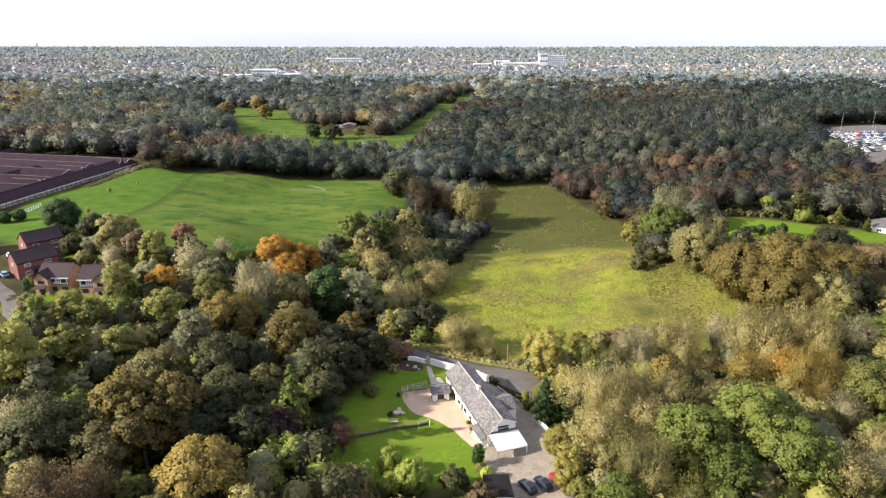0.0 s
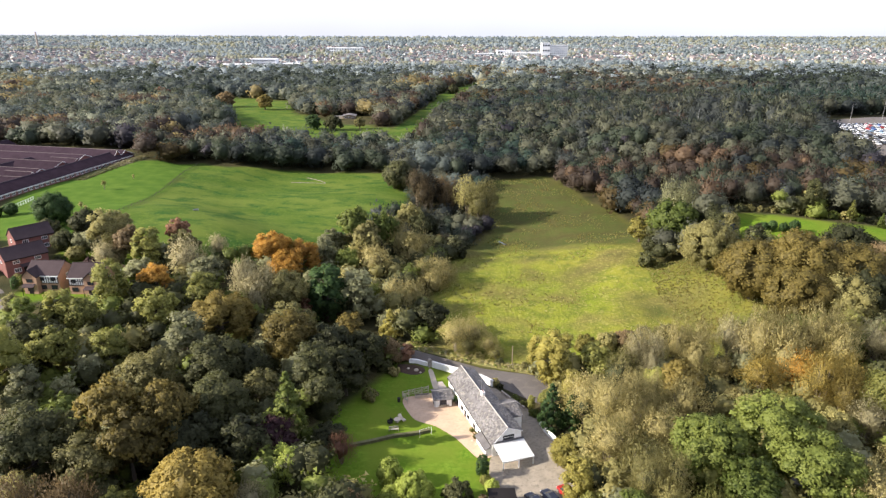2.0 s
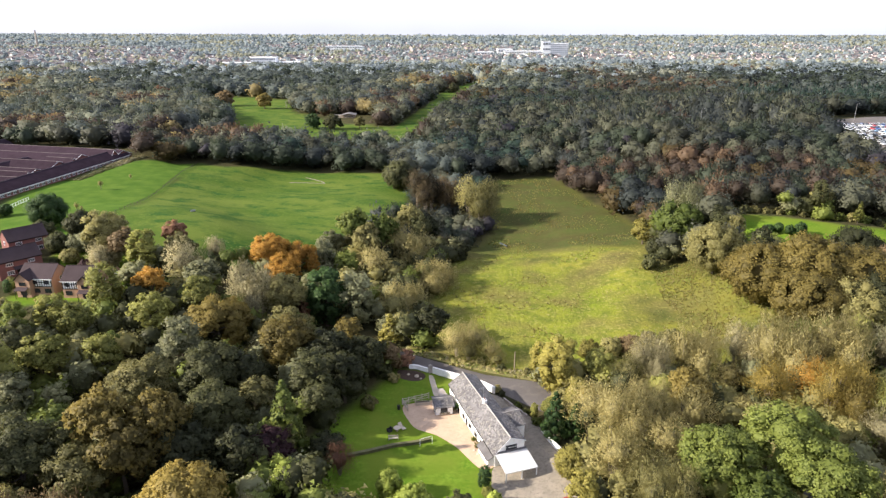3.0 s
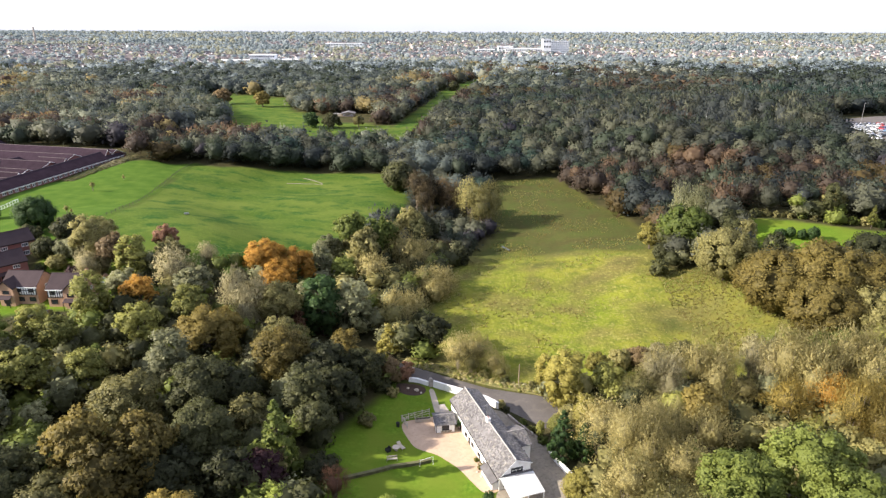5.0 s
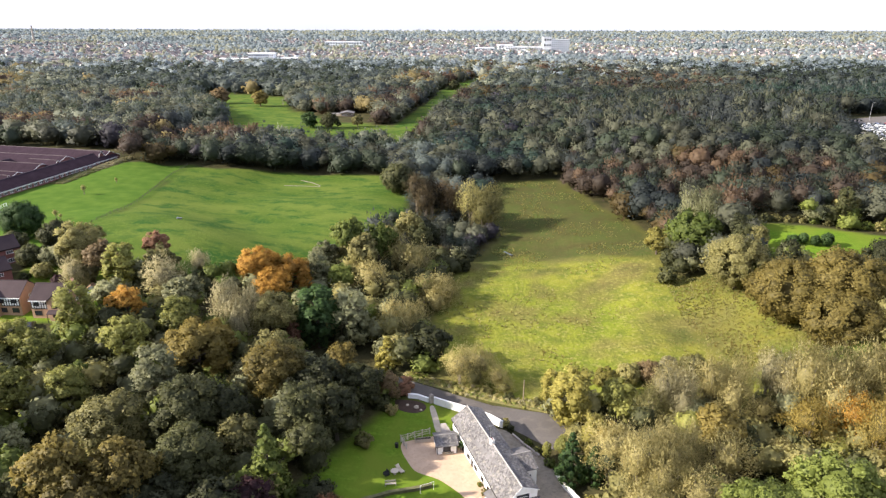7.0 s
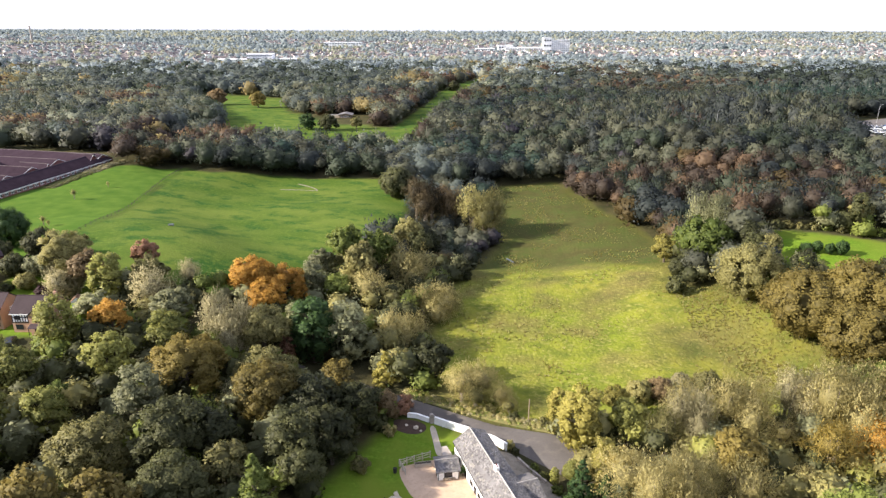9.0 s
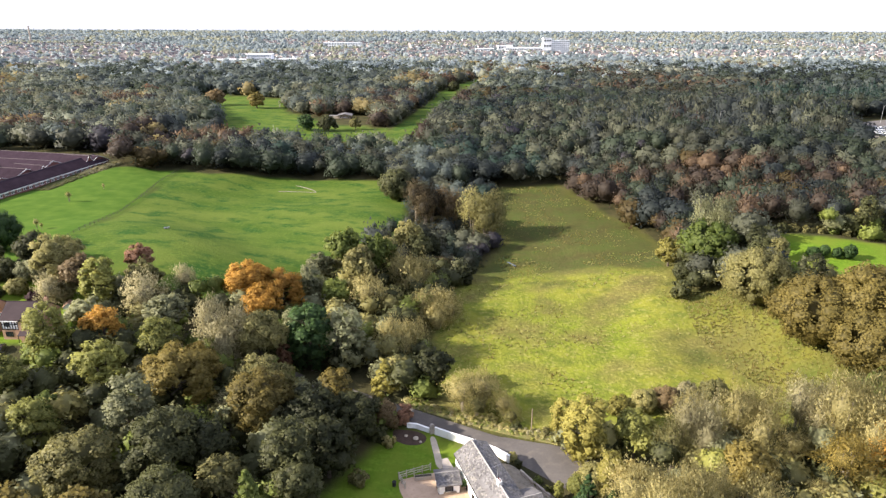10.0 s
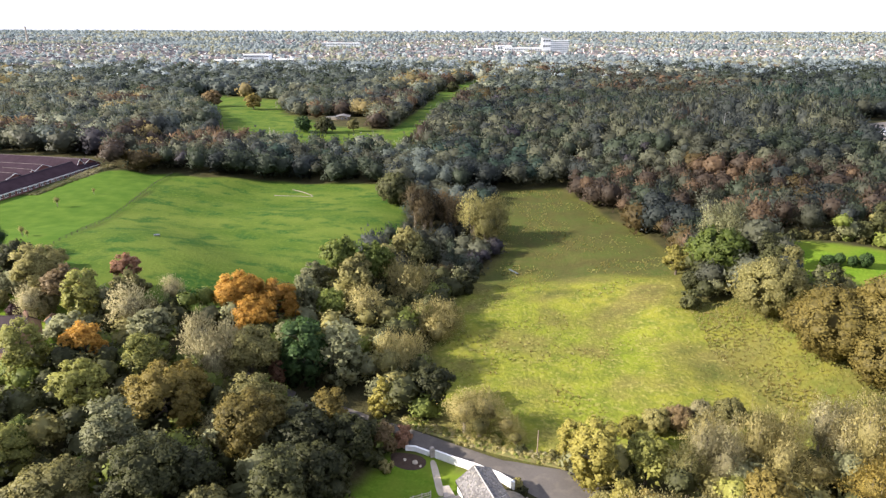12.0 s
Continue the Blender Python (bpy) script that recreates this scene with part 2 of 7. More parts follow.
def box(x0, x1, y0, y1, z0, z1, bevel=0.0, bm=None):
    bm = bm or bmesh.new()
    m = Matrix.LocRotScale(((x0 + x1) / 2, (y0 + y1) / 2, (z0 + z1) / 2), None, (x1 - x0, y1 - y0, z1 - z0))
    made = bmesh.ops.create_cube(bm, size=1, matrix=m)
    if bevel:
        edges = list({e for v in made["verts"] for e in v.link_edges})
        bmesh.ops.bevel(bm, geom=edges, offset=bevel, segments=1, affect="EDGES")
    return bm


def prism(outline, z0, z1, bm=None):
    """A flat outline (x, y) drawn up from z0 to z1."""
    bm = bm or bmesh.new()
    low = [bm.verts.new((x, y, z0)) for x, y in outline]
    top = [bm.verts.new((x, y, z1)) for x, y in outline]
    bm.faces.new(low[::-1]), bm.faces.new(top)
    for i in range(len(low)):
        j = (i + 1) % len(low)
        bm.faces.new((low[i], low[j], top[j], top[i]))
    return bm


def slab(corners, thick, bm=None):
    """A board through its upper corners, with a thickness downwards."""
    bm = bm or bmesh.new()
    top = [bm.verts.new(c) for c in corners]
    low = [bm.verts.new((c[0], c[1], c[2] - thick)) for c in corners]
    bm.faces.new(top), bm.faces.new(low[::-1])
    for i in range(len(top)):
        j = (i + 1) % len(top)
        bm.faces.new((top[i], low[i], low[j], top[j]))
    return bm


def rod(a, b, r0, r1=None, sides=8, bm=None):
    bm = bm or bmesh.new()
    a, b = Vector(a), Vector(b)
    turn = (b - a).to_track_quat("Z", "Y").to_matrix().to_4x4()
    bmesh.ops.create_cone(bm, cap_ends=True, segments=sides, radius1=r0, radius2=r0 if r1 is None else r1,
                          depth=(b - a).length, matrix=Matrix.Translation((a + b) / 2) @ turn)
    return bm


def thing(name, label, category, m=None, group="", kind=""):
    ob = new(name)
    ob.empty_display_size = 0.3
    if m is not None:
        ob.matrix_world = m
    return tagged(ob, label, category, group, kind)


def gz(x, y):
    return float(ground(x, y))

# ---- ground ----
FIELD = [(-135, 356), (-118, 346), (-81, 357), (-33, 356), (-19, 320), (-16, 290), (-20, 259), (-35, 226), (-62, 190), (-90, 186), (-122, 199), (-119, 234)]
PADDOCK = [(-135, 356), (-160, 341), (-167, 320), (-180, 286), (-172, 220), (-135, 196), (-122, 199), (-119, 234)]
MEADOW = [(27, 352), (57, 359), (64, 326), (77, 285), (79, 264), (68, 207), (78, 183), (82, 155), (70, 143), (50, 139), (35, 140), (25, 143.5), (17, 145.2), (8, 148.8), (0, 153), (-5, 166), (-4, 197), (2, 219), (14, 249), (21, 266), (19, 306)]
BANK_LAWN = [(103, 229), (140, 217), (160, 217), (160, 204), (131, 202), (118, 196), (96, 206)]
FAIRWAY = [(-41, 505), (-25, 609), (-14, 690), (-11, 758), (10, 866), (42, 965), (66, 965), (44, 839), (22, 690), (-3, 586), (-22, 470), (-36, 440)]
GREEN = [(-262, 770), (-219, 738), (-166, 712), (-138, 600), (-86, 530), (-42, 514), (-34, 455), (-91, 452), (-150, 470), (-184, 560), (-216, 630), (-245, 668)]
PARK_EDGE = [(212, 312), (219, 368), (246, 434), (330, 482), (430, 482), (430, 290)]
BANK = [(68, 206), (78, 204), (84, 186), (88, 172), (84, 152), (76, 150), (70, 162), (66, 182)]
GARDEN = [(-27, 114), (-21.5, 128), (-16, 139), (-12, 147), (-2, 146), (5, 138), (9, 118), (9, 108), (6, 97), (-18, 98), (-27, 104)]
HOUSE_LAWNS = [(-120, 150), (-112, 158), (-104, 162), (-90, 163), (-86, 178), (-100, 196), (-118, 194), (-112, 176)]
COTTAGE = [(-26, 114), (-20, 128), (-14.5, 140), (-11, 149), (-9, 152), (24, 140), (24, 110), (25, 88), (24, 80), (5, 80), (-18, 98), (-26, 104)]
ROAD = [(-60, 174), (-32, 163.5), (-16, 156.4), (-8.8, 152.2), (-1.3, 148.0), (5.2, 144.3), (10.8, 141.6), (17, 138.4), (24, 133), (33, 126), (46, 115), (64, 100)]
CAR_PARK = [(226, 326), (224, 358), (234, 395), (250, 428), (330, 474), (425, 474), (425, 310)]
CLOSE = [(-175, 105), (-106, 134), (-92, 154), (-84, 164), (-84, 178), (-100, 196), (-135, 205), (-200, 222)]
CARE_HOME = [(-160, 338), (-178, 382), (-330, 405), (-330, 195), (-185, 200), (-174, 250)]
OAK_GAP = [(100, 232), (140, 220), (165, 220), (165, 186), (130, 178), (112, 178), (95, 200)]
BANK_SLOPE = [(66, 206), (78, 204), (84, 186), (88, 176), (88, 150), (70, 143), (60, 150)]
HUT_YARD = [(-104, 528), (-58, 520), (-58, 578), (-100, 582)]
OPEN_LAND = [HUT_YARD, BANK_SLOPE, FIELD, PADDOCK, MEADOW, OAK_GAP, FAIRWAY, GREEN, COTTAGE, PARK_EDGE, CLOSE, CARE_HOME]


def axis(lo, a, b, hi, step, growth):
    mid = list(np.arange(a, b + 1e-6, step))
    out, s, v = [], step, b
    while v < hi:
        s *= growth
        v += s
        out.append(min(v, hi))
    left, s, v = [], step, a
    while v > lo:
        s *= growth
        v -= s
        left.append(max(v, lo))
    return np.array(left[::-1] + mid + out)


gx, gy = axis(-4200, -190, 190, 4200, 2.4, 1.09), axis(-1500, 80, 380, 4900, 2.4, 1.06)
X, Y = np.meshgrid(gx, gy)
Z = ground(X, Y)
rough = np.array([noise.fractal((x * 0.05, y * 0.05, 0), 1.0, 2.0, 3) for x, y in zip(X.ravel(), Y.ravel())]).reshape(X.shape)
fine = np.array([noise.noise((x * 0.45, y * 0.45, 3.0)) for x, y in zip(X.ravel(), Y.ravel())]).reshape(X.shape)
soft_edge = lambda poly, w: np.clip(0.5 + (depth_in(X, Y, poly) + 2.0 * rough) / (2 * w), 0, 1)
m_field, m_paddock, m_meadow = np.maximum.reduce([soft_edge(FIELD, 1.5), soft_edge(FAIRWAY, 2), soft_edge(GREEN, 2)]), soft_edge(PADDOCK, 1.5), soft_edge(MEADOW, 2.5)
m_lawn = np.maximum.reduce([np.clip(0.5 + depth_in(X, Y, p) / 2.0, 0, 1) for p in (GARDEN, BANK_LAWN, HOUSE_LAWNS)])
patches = [np.exp(-(((X - px) / pw) ** 2 + ((Y - py) / ph) ** 2)) for px, py, pw, ph in ((40, 206, 13, 5), (58, 214, 12, 4), (30, 222, 16, 3.5), (44, 150, 12, 5), (10, 186, 10, 5), (62, 176, 6, 12))]
m_rush = np.maximum(np.clip((Y - 229 + 0.12 * (X - 20)) / 14 + 0.9 * rough, 0, 0.92) * m_meadow, 0.6 * soft_edge(BANK, 14))
m_rush = np.maximum(m_rush, np.clip(np.maximum.reduce(patches) * (0.3 + 1.4 * rough + 1.2 * fine), 0, 0.7) * m_meadow)
m_meadow = np.maximum(m_meadow, soft_edge(BANK, 5))
tussock = np.clip(fine, 0, 1) * m_meadow
Z = Z + 0.35 * rough * (1 - np.clip(m_lawn + 0.75 * m_field + 0.6 * m_paddock, 0, 1)) + 0.12 * tussock
near_house = np.clip(1.2 - np.maximum(0, -depth_in(X, Y, COTTAGE)) / 8.0, 0, 1)
Z = Z * (1 - near_house) + ground(X, Y) * near_house
ny, nx = X.shape
ids = np.arange(nx * ny).reshape(ny, nx)
quads = np.stack([ids[:-1, :-1], ids[:-1, 1:], ids[1:, 1:], ids[1:, :-1]], -1).reshape(-1, 4)


def ground_material():
    m = bpy.data.materials.new("grass_and_earth")
    m.use_nodes = True
    n, l = m.node_tree.nodes, m.node_tree.links
    b = n["Principled BSDF"]
    b.inputs["Roughness"].default_value, b.inputs["Specular IOR Level"].default_value = 0.95, 0.03
    co = n.new("ShaderNodeTexCoord")

    def noise_node(scale, detail=5, stretch=None, lo=0.35, hi=0.65):
        t = n.new("ShaderNodeTexNoise")
        t.inputs["Scale"].default_value, t.inputs["Detail"].default_value = scale, detail
        if stretch:
            mp = n.new("ShaderNodeMapping")
            mp.inputs["Scale"].default_value = stretch
            mp.inputs["Rotation"].default_value = (0, 0, 0.35)
            l.new(co.outputs["Object"], mp.inputs[0]), l.new(mp.outputs[0], t.inputs["Vector"])
        else:
            l.new(co.outputs["Object"], t.inputs["Vector"])
        r = n.new("ShaderNodeMapRange")
        r.inputs[1].default_value, r.inputs[2].default_value = lo, hi
        l.new(t.outputs[0], r.inputs[0])
        return r.outputs[0]

    def mixed(fac, a, c):
        x = n.new("ShaderNodeMix")
        x.data_type = "RGBA"
        for slot, v in ((0, fac), (6, a), (7, c)):
            if isinstance(v, tuple):
                x.inputs[slot].default_value = (*v, 1)
            else:
                l.new(v, x.inputs[slot])
        return x.outputs[2]

    def mask(name):
        a = n.new("ShaderNodeAttribute")
        a.attribute_name = name
        return a.outputs["Fac"]

    broad, patch, grain, streak = noise_node(0.02), noise_node(0.11), noise_node(1.6, 8), noise_node(0.05, 7, (0.8, 1.2, 1))
    litter = mixed(patch, (0.035, 0.036, 0.017), (0.068, 0.06, 0.028))
    # far plain: field colours lightened and greyed to give the distance its haze
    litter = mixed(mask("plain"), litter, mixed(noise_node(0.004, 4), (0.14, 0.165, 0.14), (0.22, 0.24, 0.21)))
    field = mixed(streak, (0.05, 0.09, 0.014), (0.094, 0.125, 0.024))
    field = mixed(noise_node(0.13, 9, (0.8, 1.1, 1), 0.5, 0.64), field, (0.03, 0.072, 0.014))
    field = mixed(noise_node(0.8, 8, None, 0.5, 0.8), field, (0.1, 0.14, 0.024))
    paddock = mixed(noise_node(0.16, 9, None, 0.3, 0.7), (0.045, 0.094, 0.012), (0.082, 0.132, 0.02))
    meadow = mixed(broad, (0.14, 0.172, 0.02), (0.205, 0.19, 0.032))
    meadow = mixed(noise_node(0.22, 8, None, 0.42, 0.66), meadow, (0.1, 0.12, 0.02))
    meadow = mixed(noise_node(0.06, 9, None, 0.46, 0.66), meadow, (0.13, 0.112, 0.036))
    meadow = mixed(noise_node(0.9, 8, None, 0.52, 0.75), meadow, (0.24, 0.225, 0.065))
    lawn = mixed(grain, (0.06, 0.128, 0.01), (0.14, 0.218, 0.024))
    lawn = mixed(noise_node(0.5, 7, (0.5, 1.6, 1)), lawn, (0.08, 0.14, 0.012))
    lawn = mixed(patch, lawn, (0.12, 0.162, 0.02))
    rush = mixed(noise_node(0.12, 8), (0.05, 0.046, 0.018), (0.05, 0.07, 0.017))
    rush = mixed(noise_node(0.6, 8, None, 0.45, 0.75), rush, (0.075, 0.068, 0.026))
    meadow = mixed(mask("rush"), meadow, rush)
    col = mixed(mask("meadow"), litter, meadow)
    col = mixed(mask("field"), col, field)
    col = mixed(mask("paddock"), col, paddock)
    col = mixed(mask("lawn"), col, lawn)
    l.new(col, b.inputs["Base Color"])
    bp = n.new("ShaderNodeBump")
    bp.inputs["Strength"].default_value, bp.inputs["Distance"].default_value = 0.8, 0.14
    calm = n.new("ShaderNodeMapRange")
    calm.inputs[3].default_value, calm.inputs[4].default_value = 1.0, 0.12
    most = n.new("ShaderNodeMath")
    most.operation = "MAXIMUM"
    both = n.new("ShaderNodeMath")
    both.operation = "MAXIMUM"
    l.new(mask("lawn"), both.inputs[0]), l.new(mask("paddock"), both.inputs[1])
    shorn = n.new("ShaderNodeMath")
    shorn.operation, shorn.inputs[1].default_value = "MULTIPLY", 0.6
    l.new(mask("field"), shorn.inputs[0])
    l.new(both.outputs[0], most.inputs[0]), l.new(shorn.outputs[0], most.inputs[1])
    l.new(most.outputs[0], calm.inputs[0])
    height = n.new("ShaderNodeMath")
    height.operation = "MULTIPLY"
    l.new(noise_node(1.1, 8), height.inputs[0]), l.new(calm.outputs[0], height.inputs[1])
    l.new(height.outputs[0], bp.inputs["Height"]), l.new(bp.outputs[0], b.inputs["Normal"])
    return m


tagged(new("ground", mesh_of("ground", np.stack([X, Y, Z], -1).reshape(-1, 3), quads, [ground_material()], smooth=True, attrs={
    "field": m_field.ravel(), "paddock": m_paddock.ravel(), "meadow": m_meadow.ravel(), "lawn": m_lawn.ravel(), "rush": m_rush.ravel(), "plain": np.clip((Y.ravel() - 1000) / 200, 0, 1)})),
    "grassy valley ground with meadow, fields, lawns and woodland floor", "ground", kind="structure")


def ribbon(name, line, width, mat, label, category, lift=0.05, step=2.0):
    """A strip of paving that follows the ground along a line of corners."""
    pts = []
    for (ax, ay), (bx, by) in zip(line, line[1:]):
        k = max(1, int(math.hypot(bx - ax, by - ay) / step))
        pts += [(ax + (bx - ax) * i / k, ay + (by - ay) * i / k) for i in range(k)]
    pts = np.array(pts + [line[-1]], float)
    for _ in range(6):
        pts[1:-1] = (pts[:-2] + 2 * pts[1:-1] + pts[2:]) / 4
    d = np.gradient(pts, axis=0)
    d /= np.linalg.norm(d, axis=1)[:, None]
    side = np.stack([d[:, 1], -d[:, 0]], 1)
    rows = 6
    grid = np.stack([pts + side * width * (j / rows - 0.5) for j in range(rows + 1)], 1)
    z = ground(grid[..., 0], grid[..., 1]) + lift + 0.03 * np.sin(np.linspace(0, np.pi, rows + 1))[None]
    z[:, 0] -= 0.25
    z[:, -1] -= 0.25
    v = np.concatenate([grid, z[..., None]], -1).reshape(-1, 3)
    i = np.arange(len(pts) * (rows + 1)).reshape(len(pts), rows + 1)
    q = np.stack([i[:-1, :-1], i[1:, :-1], i[1:, 1:], i[:-1, 1:]], -1).reshape(-1, 4)
    return tagged(new(name, mesh_of(name, v, q, [mat], smooth=True)), label, category, kind="structure")


def sheet(name, outline, mat, label, category, lift=0.04, step=0.8):
    """Paving that fills an outline and follows the ground."""
    xs = np.array(outline)
    bm = bmesh.new()
    pts = []
    for (ax, ay), (bx, by) in zip(outline, outline[1:] + outline[:1]):
        k = max(1, int(math.hypot(bx - ax, by - ay) / step))
        pts += [(ax + (bx - ax) * i / k, ay + (by - ay) * i / k) for i in range(k)]
    pts = np.array(pts)
    for _ in range(3):
        pts = (np.roll(pts, 1, 0) + 2 * pts + np.roll(pts, -1, 0)) / 4
    f = bm.faces.new([bm.verts.new((x, y, 0)) for x, y in pts])
    bmesh.ops.triangulate(bm, faces=[f])
    long_edges = [e for e in bm.edges if e.calc_length() > 3]
    for _ in range(3):
        long_edges = [e for e in bm.edges if e.calc_length() > 3]
        if long_edges:
            bmesh.ops.subdivide_edges(bm, edges=long_edges, cuts=1)
            bmesh.ops.triangulate(bm, faces=bm.faces[:])
    for v in bm.verts:
        v.co.z = gz(v.co.x, v.co.y) + lift + 0.05 - (0.09 if v.is_boundary else 0)
    for f in bm.faces:
        if f.normal.z < 0:
            f.normal_flip()
    me = bpy.data.meshes.new(name)
    bm.to_mesh(me)
    bm.free()
    me.materials.append(mat)
    return tagged(new(name, me), label, category, kind="structure")


WATER = material("brook_water", (0.05, 0.06, 0.06), 0.08, vary=0.1, spec=0.6)
VERGE = material("dry_grass_verge", (0.17, 0.15, 0.055), 0.95, vary=0.6, scale=1.2, bump=0.08, stain=(0.09, 0.11, 0.025))
ribbon("road", ROAD, 5.8, TARMAC, "worn grey tarmac lane curving round the cottage", "road", 0.07)
ribbon("verge", [(-10, 156.7), (-4, 153.6), (1.2, 151.2), (7, 148.2), (12, 145.9), (17, 144.4), (22, 143.4), (27, 140)], 2.4, VERGE, "dry grassy verge between lane and meadow", "verge", 0.16)
sheet("road_junction", [(6, 141.2), (9.4, 144.8), (12.4, 144.0), (17.2, 142.7), (21.5, 141.8), (26, 138), (27.5, 131), (21, 128.5), (13.5, 135.5)], TARMAC, "widened tarmac bend of the lane", "road", 0.085)
sheet("driveway", [(11.5, 136), (14.8, 131), (18.4, 126.5), (20.2, 120.5), (21, 117), (23.5, 111), (25, 100), (24, 87), (7, 87), (8.0, 104), (8.5, 110), (11, 112), (12.5, 120), (4, 137)], GRAVEL, "grey-brown gravel drive beside the cottage", "driveway", 0.06)
sheet("patio", [(-9.8, 131.2), (-9.2, 128), (-6.6, 122.4), (-2, 120.4), (2, 116.4), (4.6, 112), (6.5, 109), (9.5, 110), (9, 118), (5, 130), (2.5, 134.5), (-3, 133.5)], PATIO, "buff gravel terrace along the cottage front", "patio", 0.06)
SOIL = material("dark_bed_soil", (0.05, 0.032, 0.022), 0.95, vary=0.4, scale=2, bump=0.06)
sheet("flower_bed", [(-12, 147), (-7, 146.4), (-4.6, 144.8), (-5, 142), (-8, 141.2), (-11.5, 143)], SOIL, "dark soil bed beside the garden gate", "bed", 0.06)
ribbon("brook", [(21.8, 252), (22.8, 250), (23.6, 248.4), (24.2, 247)], 0.8, WATER, "narrow brook winding along the meadow", "water", 0.3)

# ---- trees ----
def unit_ball(level):
    bm = bmesh.new()
    bmesh.ops.create_icosphere(bm, subdivisions=level, radius=1)
    bm.verts.ensure_lookup_table()
    v = np.array([x.co[:] for x in bm.verts])
    f = np.array([[x.index for x in y.verts] for y in bm.faces])
    bm.free()
    return v, f


BALL1, BALL2 = unit_ball(1), unit_ball(2)


def lobes_of(kind, rng):
    """Clumps (centre, radius) of a crown that is 1 in radius and stands with its middle at 0."""
    out = []
    if kind == "oak":
        boughs = [(np.array([0, 0, 0.3]), 0.6)]
        for i in range(8):
            a, reach = i * 2.39996 + rng.uniform(-0.4, 0.4), rng.uniform(0.36, 0.62)
            boughs.append((np.array([reach * math.cos(a), reach * math.sin(a), rng.uniform(-0.42, 0.3)]), rng.uniform(0.28, 0.46)))
        for c, r in boughs:
            out.append((c, r * 0.8))
            for i in range(9):
                z, a = 1 - 1.5 * (i + 0.5) / 9, i * 2.39996 + rng.uniform(-0.5, 0.5)
                w = math.sqrt(1 - z * z)
                out.append((c + r * rng.uniform(0.72, 1.0) * np.array([w * math.cos(a), w * math.sin(a), z * 0.9]), r * rng.uniform(0.26, 0.44)))
    elif kind in ("bush", "round"):
        n = {"bush": 16, "round": 72}[kind]
        for i in range(n):
            z = 1 - {"bush": 1.75, "round": 2.0}[kind] * (i + 0.5) / n
            a = i * 2.39996 + rng.uniform(-0.4, 0.4)
            r = math.sqrt(max(0, 1 - z * z))
            k = rng.uniform(0.62, 0.88)
            out.append((np.array([r * math.cos(a) * k, r * math.sin(a) * k, z * k * 0.85]), rng.uniform(0.16, 0.31)))
        out.append((np.array([0, 0, -0.05]), 0.66))
    elif kind == "tall":
        for i in range(30):
            z = 1.45 - 2.7 * (i + 0.5) / 30
            w = 0.66 * math.sqrt(max(0.05, 1 - (z / 1.6) ** 2)) * rng.uniform(0.8, 1.1)
            a = i * 2.39996 + rng.uniform(-0.5, 0.5)
            out.append((np.array([w * math.cos(a), w * math.sin(a), z]), rng.uniform(0.2, 0.38)))
        out.append((np.array([0, 0, 0.2]), 0.5)), out.append((np.array([0, 0, -0.6]), 0.5))
    elif kind == "conifer":
        for i in range(38):
            s = (i + 0.5) / 38
            w = 0.8 * s ** 0.85
            a = i * 2.39996 + rng.uniform(-0.3, 0.3)
            out.append((np.array([w * math.cos(a), w * math.sin(a), 1.75 - 3.2 * s]), 0.12 + 0.22 * s))
        for s in (0.3, 0.55, 0.8):
            out.append((np.array([0, 0, 1.75 - 3.2 * s]), 0.62 * s))
    return out


def sprays(rng, c, r, n, size, tone, calm=1.0, lump=0.7):
    """Small tilted leaf sprays over one clump: corners, tones, and normals that follow the clump and the crown."""
    d = rng.normal(size=(n * 2, 3))
    d /= np.linalg.norm(d, axis=1)[:, None]
    away = c / (np.linalg.norm(c) + 1e-6)
    d = d[np.argsort(-(d @ away + 0.45 * d[:, 2]))[:n]]
    s = size * rng.uniform(0.55, 1.4, (n, 1))
    soft = lump * d + (1.1 - lump) * away + rng.normal(size=(n, 3)) * 0.3 * calm + np.array([0, 0, 0.12])
    soft /= np.linalg.norm(soft, axis=1)[:, None]
    p = c + d * r * rng.uniform(0.74, 1.2, (n, 1))
    nrm = d + rng.normal(size=(n, 3)) * 0.6 + np.array([0, 0, 0.15])
    nrm /= np.linalg.norm(nrm, axis=1)[:, None]
    u = np.cross(nrm, rng.normal(size=(n, 3)))
    u /= np.linalg.norm(u, axis=1)[:, None]
    w = np.cross(nrm, u)
    tri = np.stack([p - u * s * 0.9 - w * s * 0.5, p + u * s * 0.9 - w * s * rng.uniform(0.2, 0.8, (n, 1)), p + w * s * rng.uniform(0.7, 1.3, (n, 1))], 1)
    turned = np.einsum("ij,ij->i", np.cross(tri[:, 1] - tri[:, 0], tri[:, 2] - tri[:, 0]), soft) < 0
    tri[turned] = tri[turned][:, ::-1]
    return tri.reshape(-1, 3), np.repeat(tone + 0.37 + calm * rng.uniform(-0.23, 0.23, n), 3), np.repeat(soft, 3, 0)


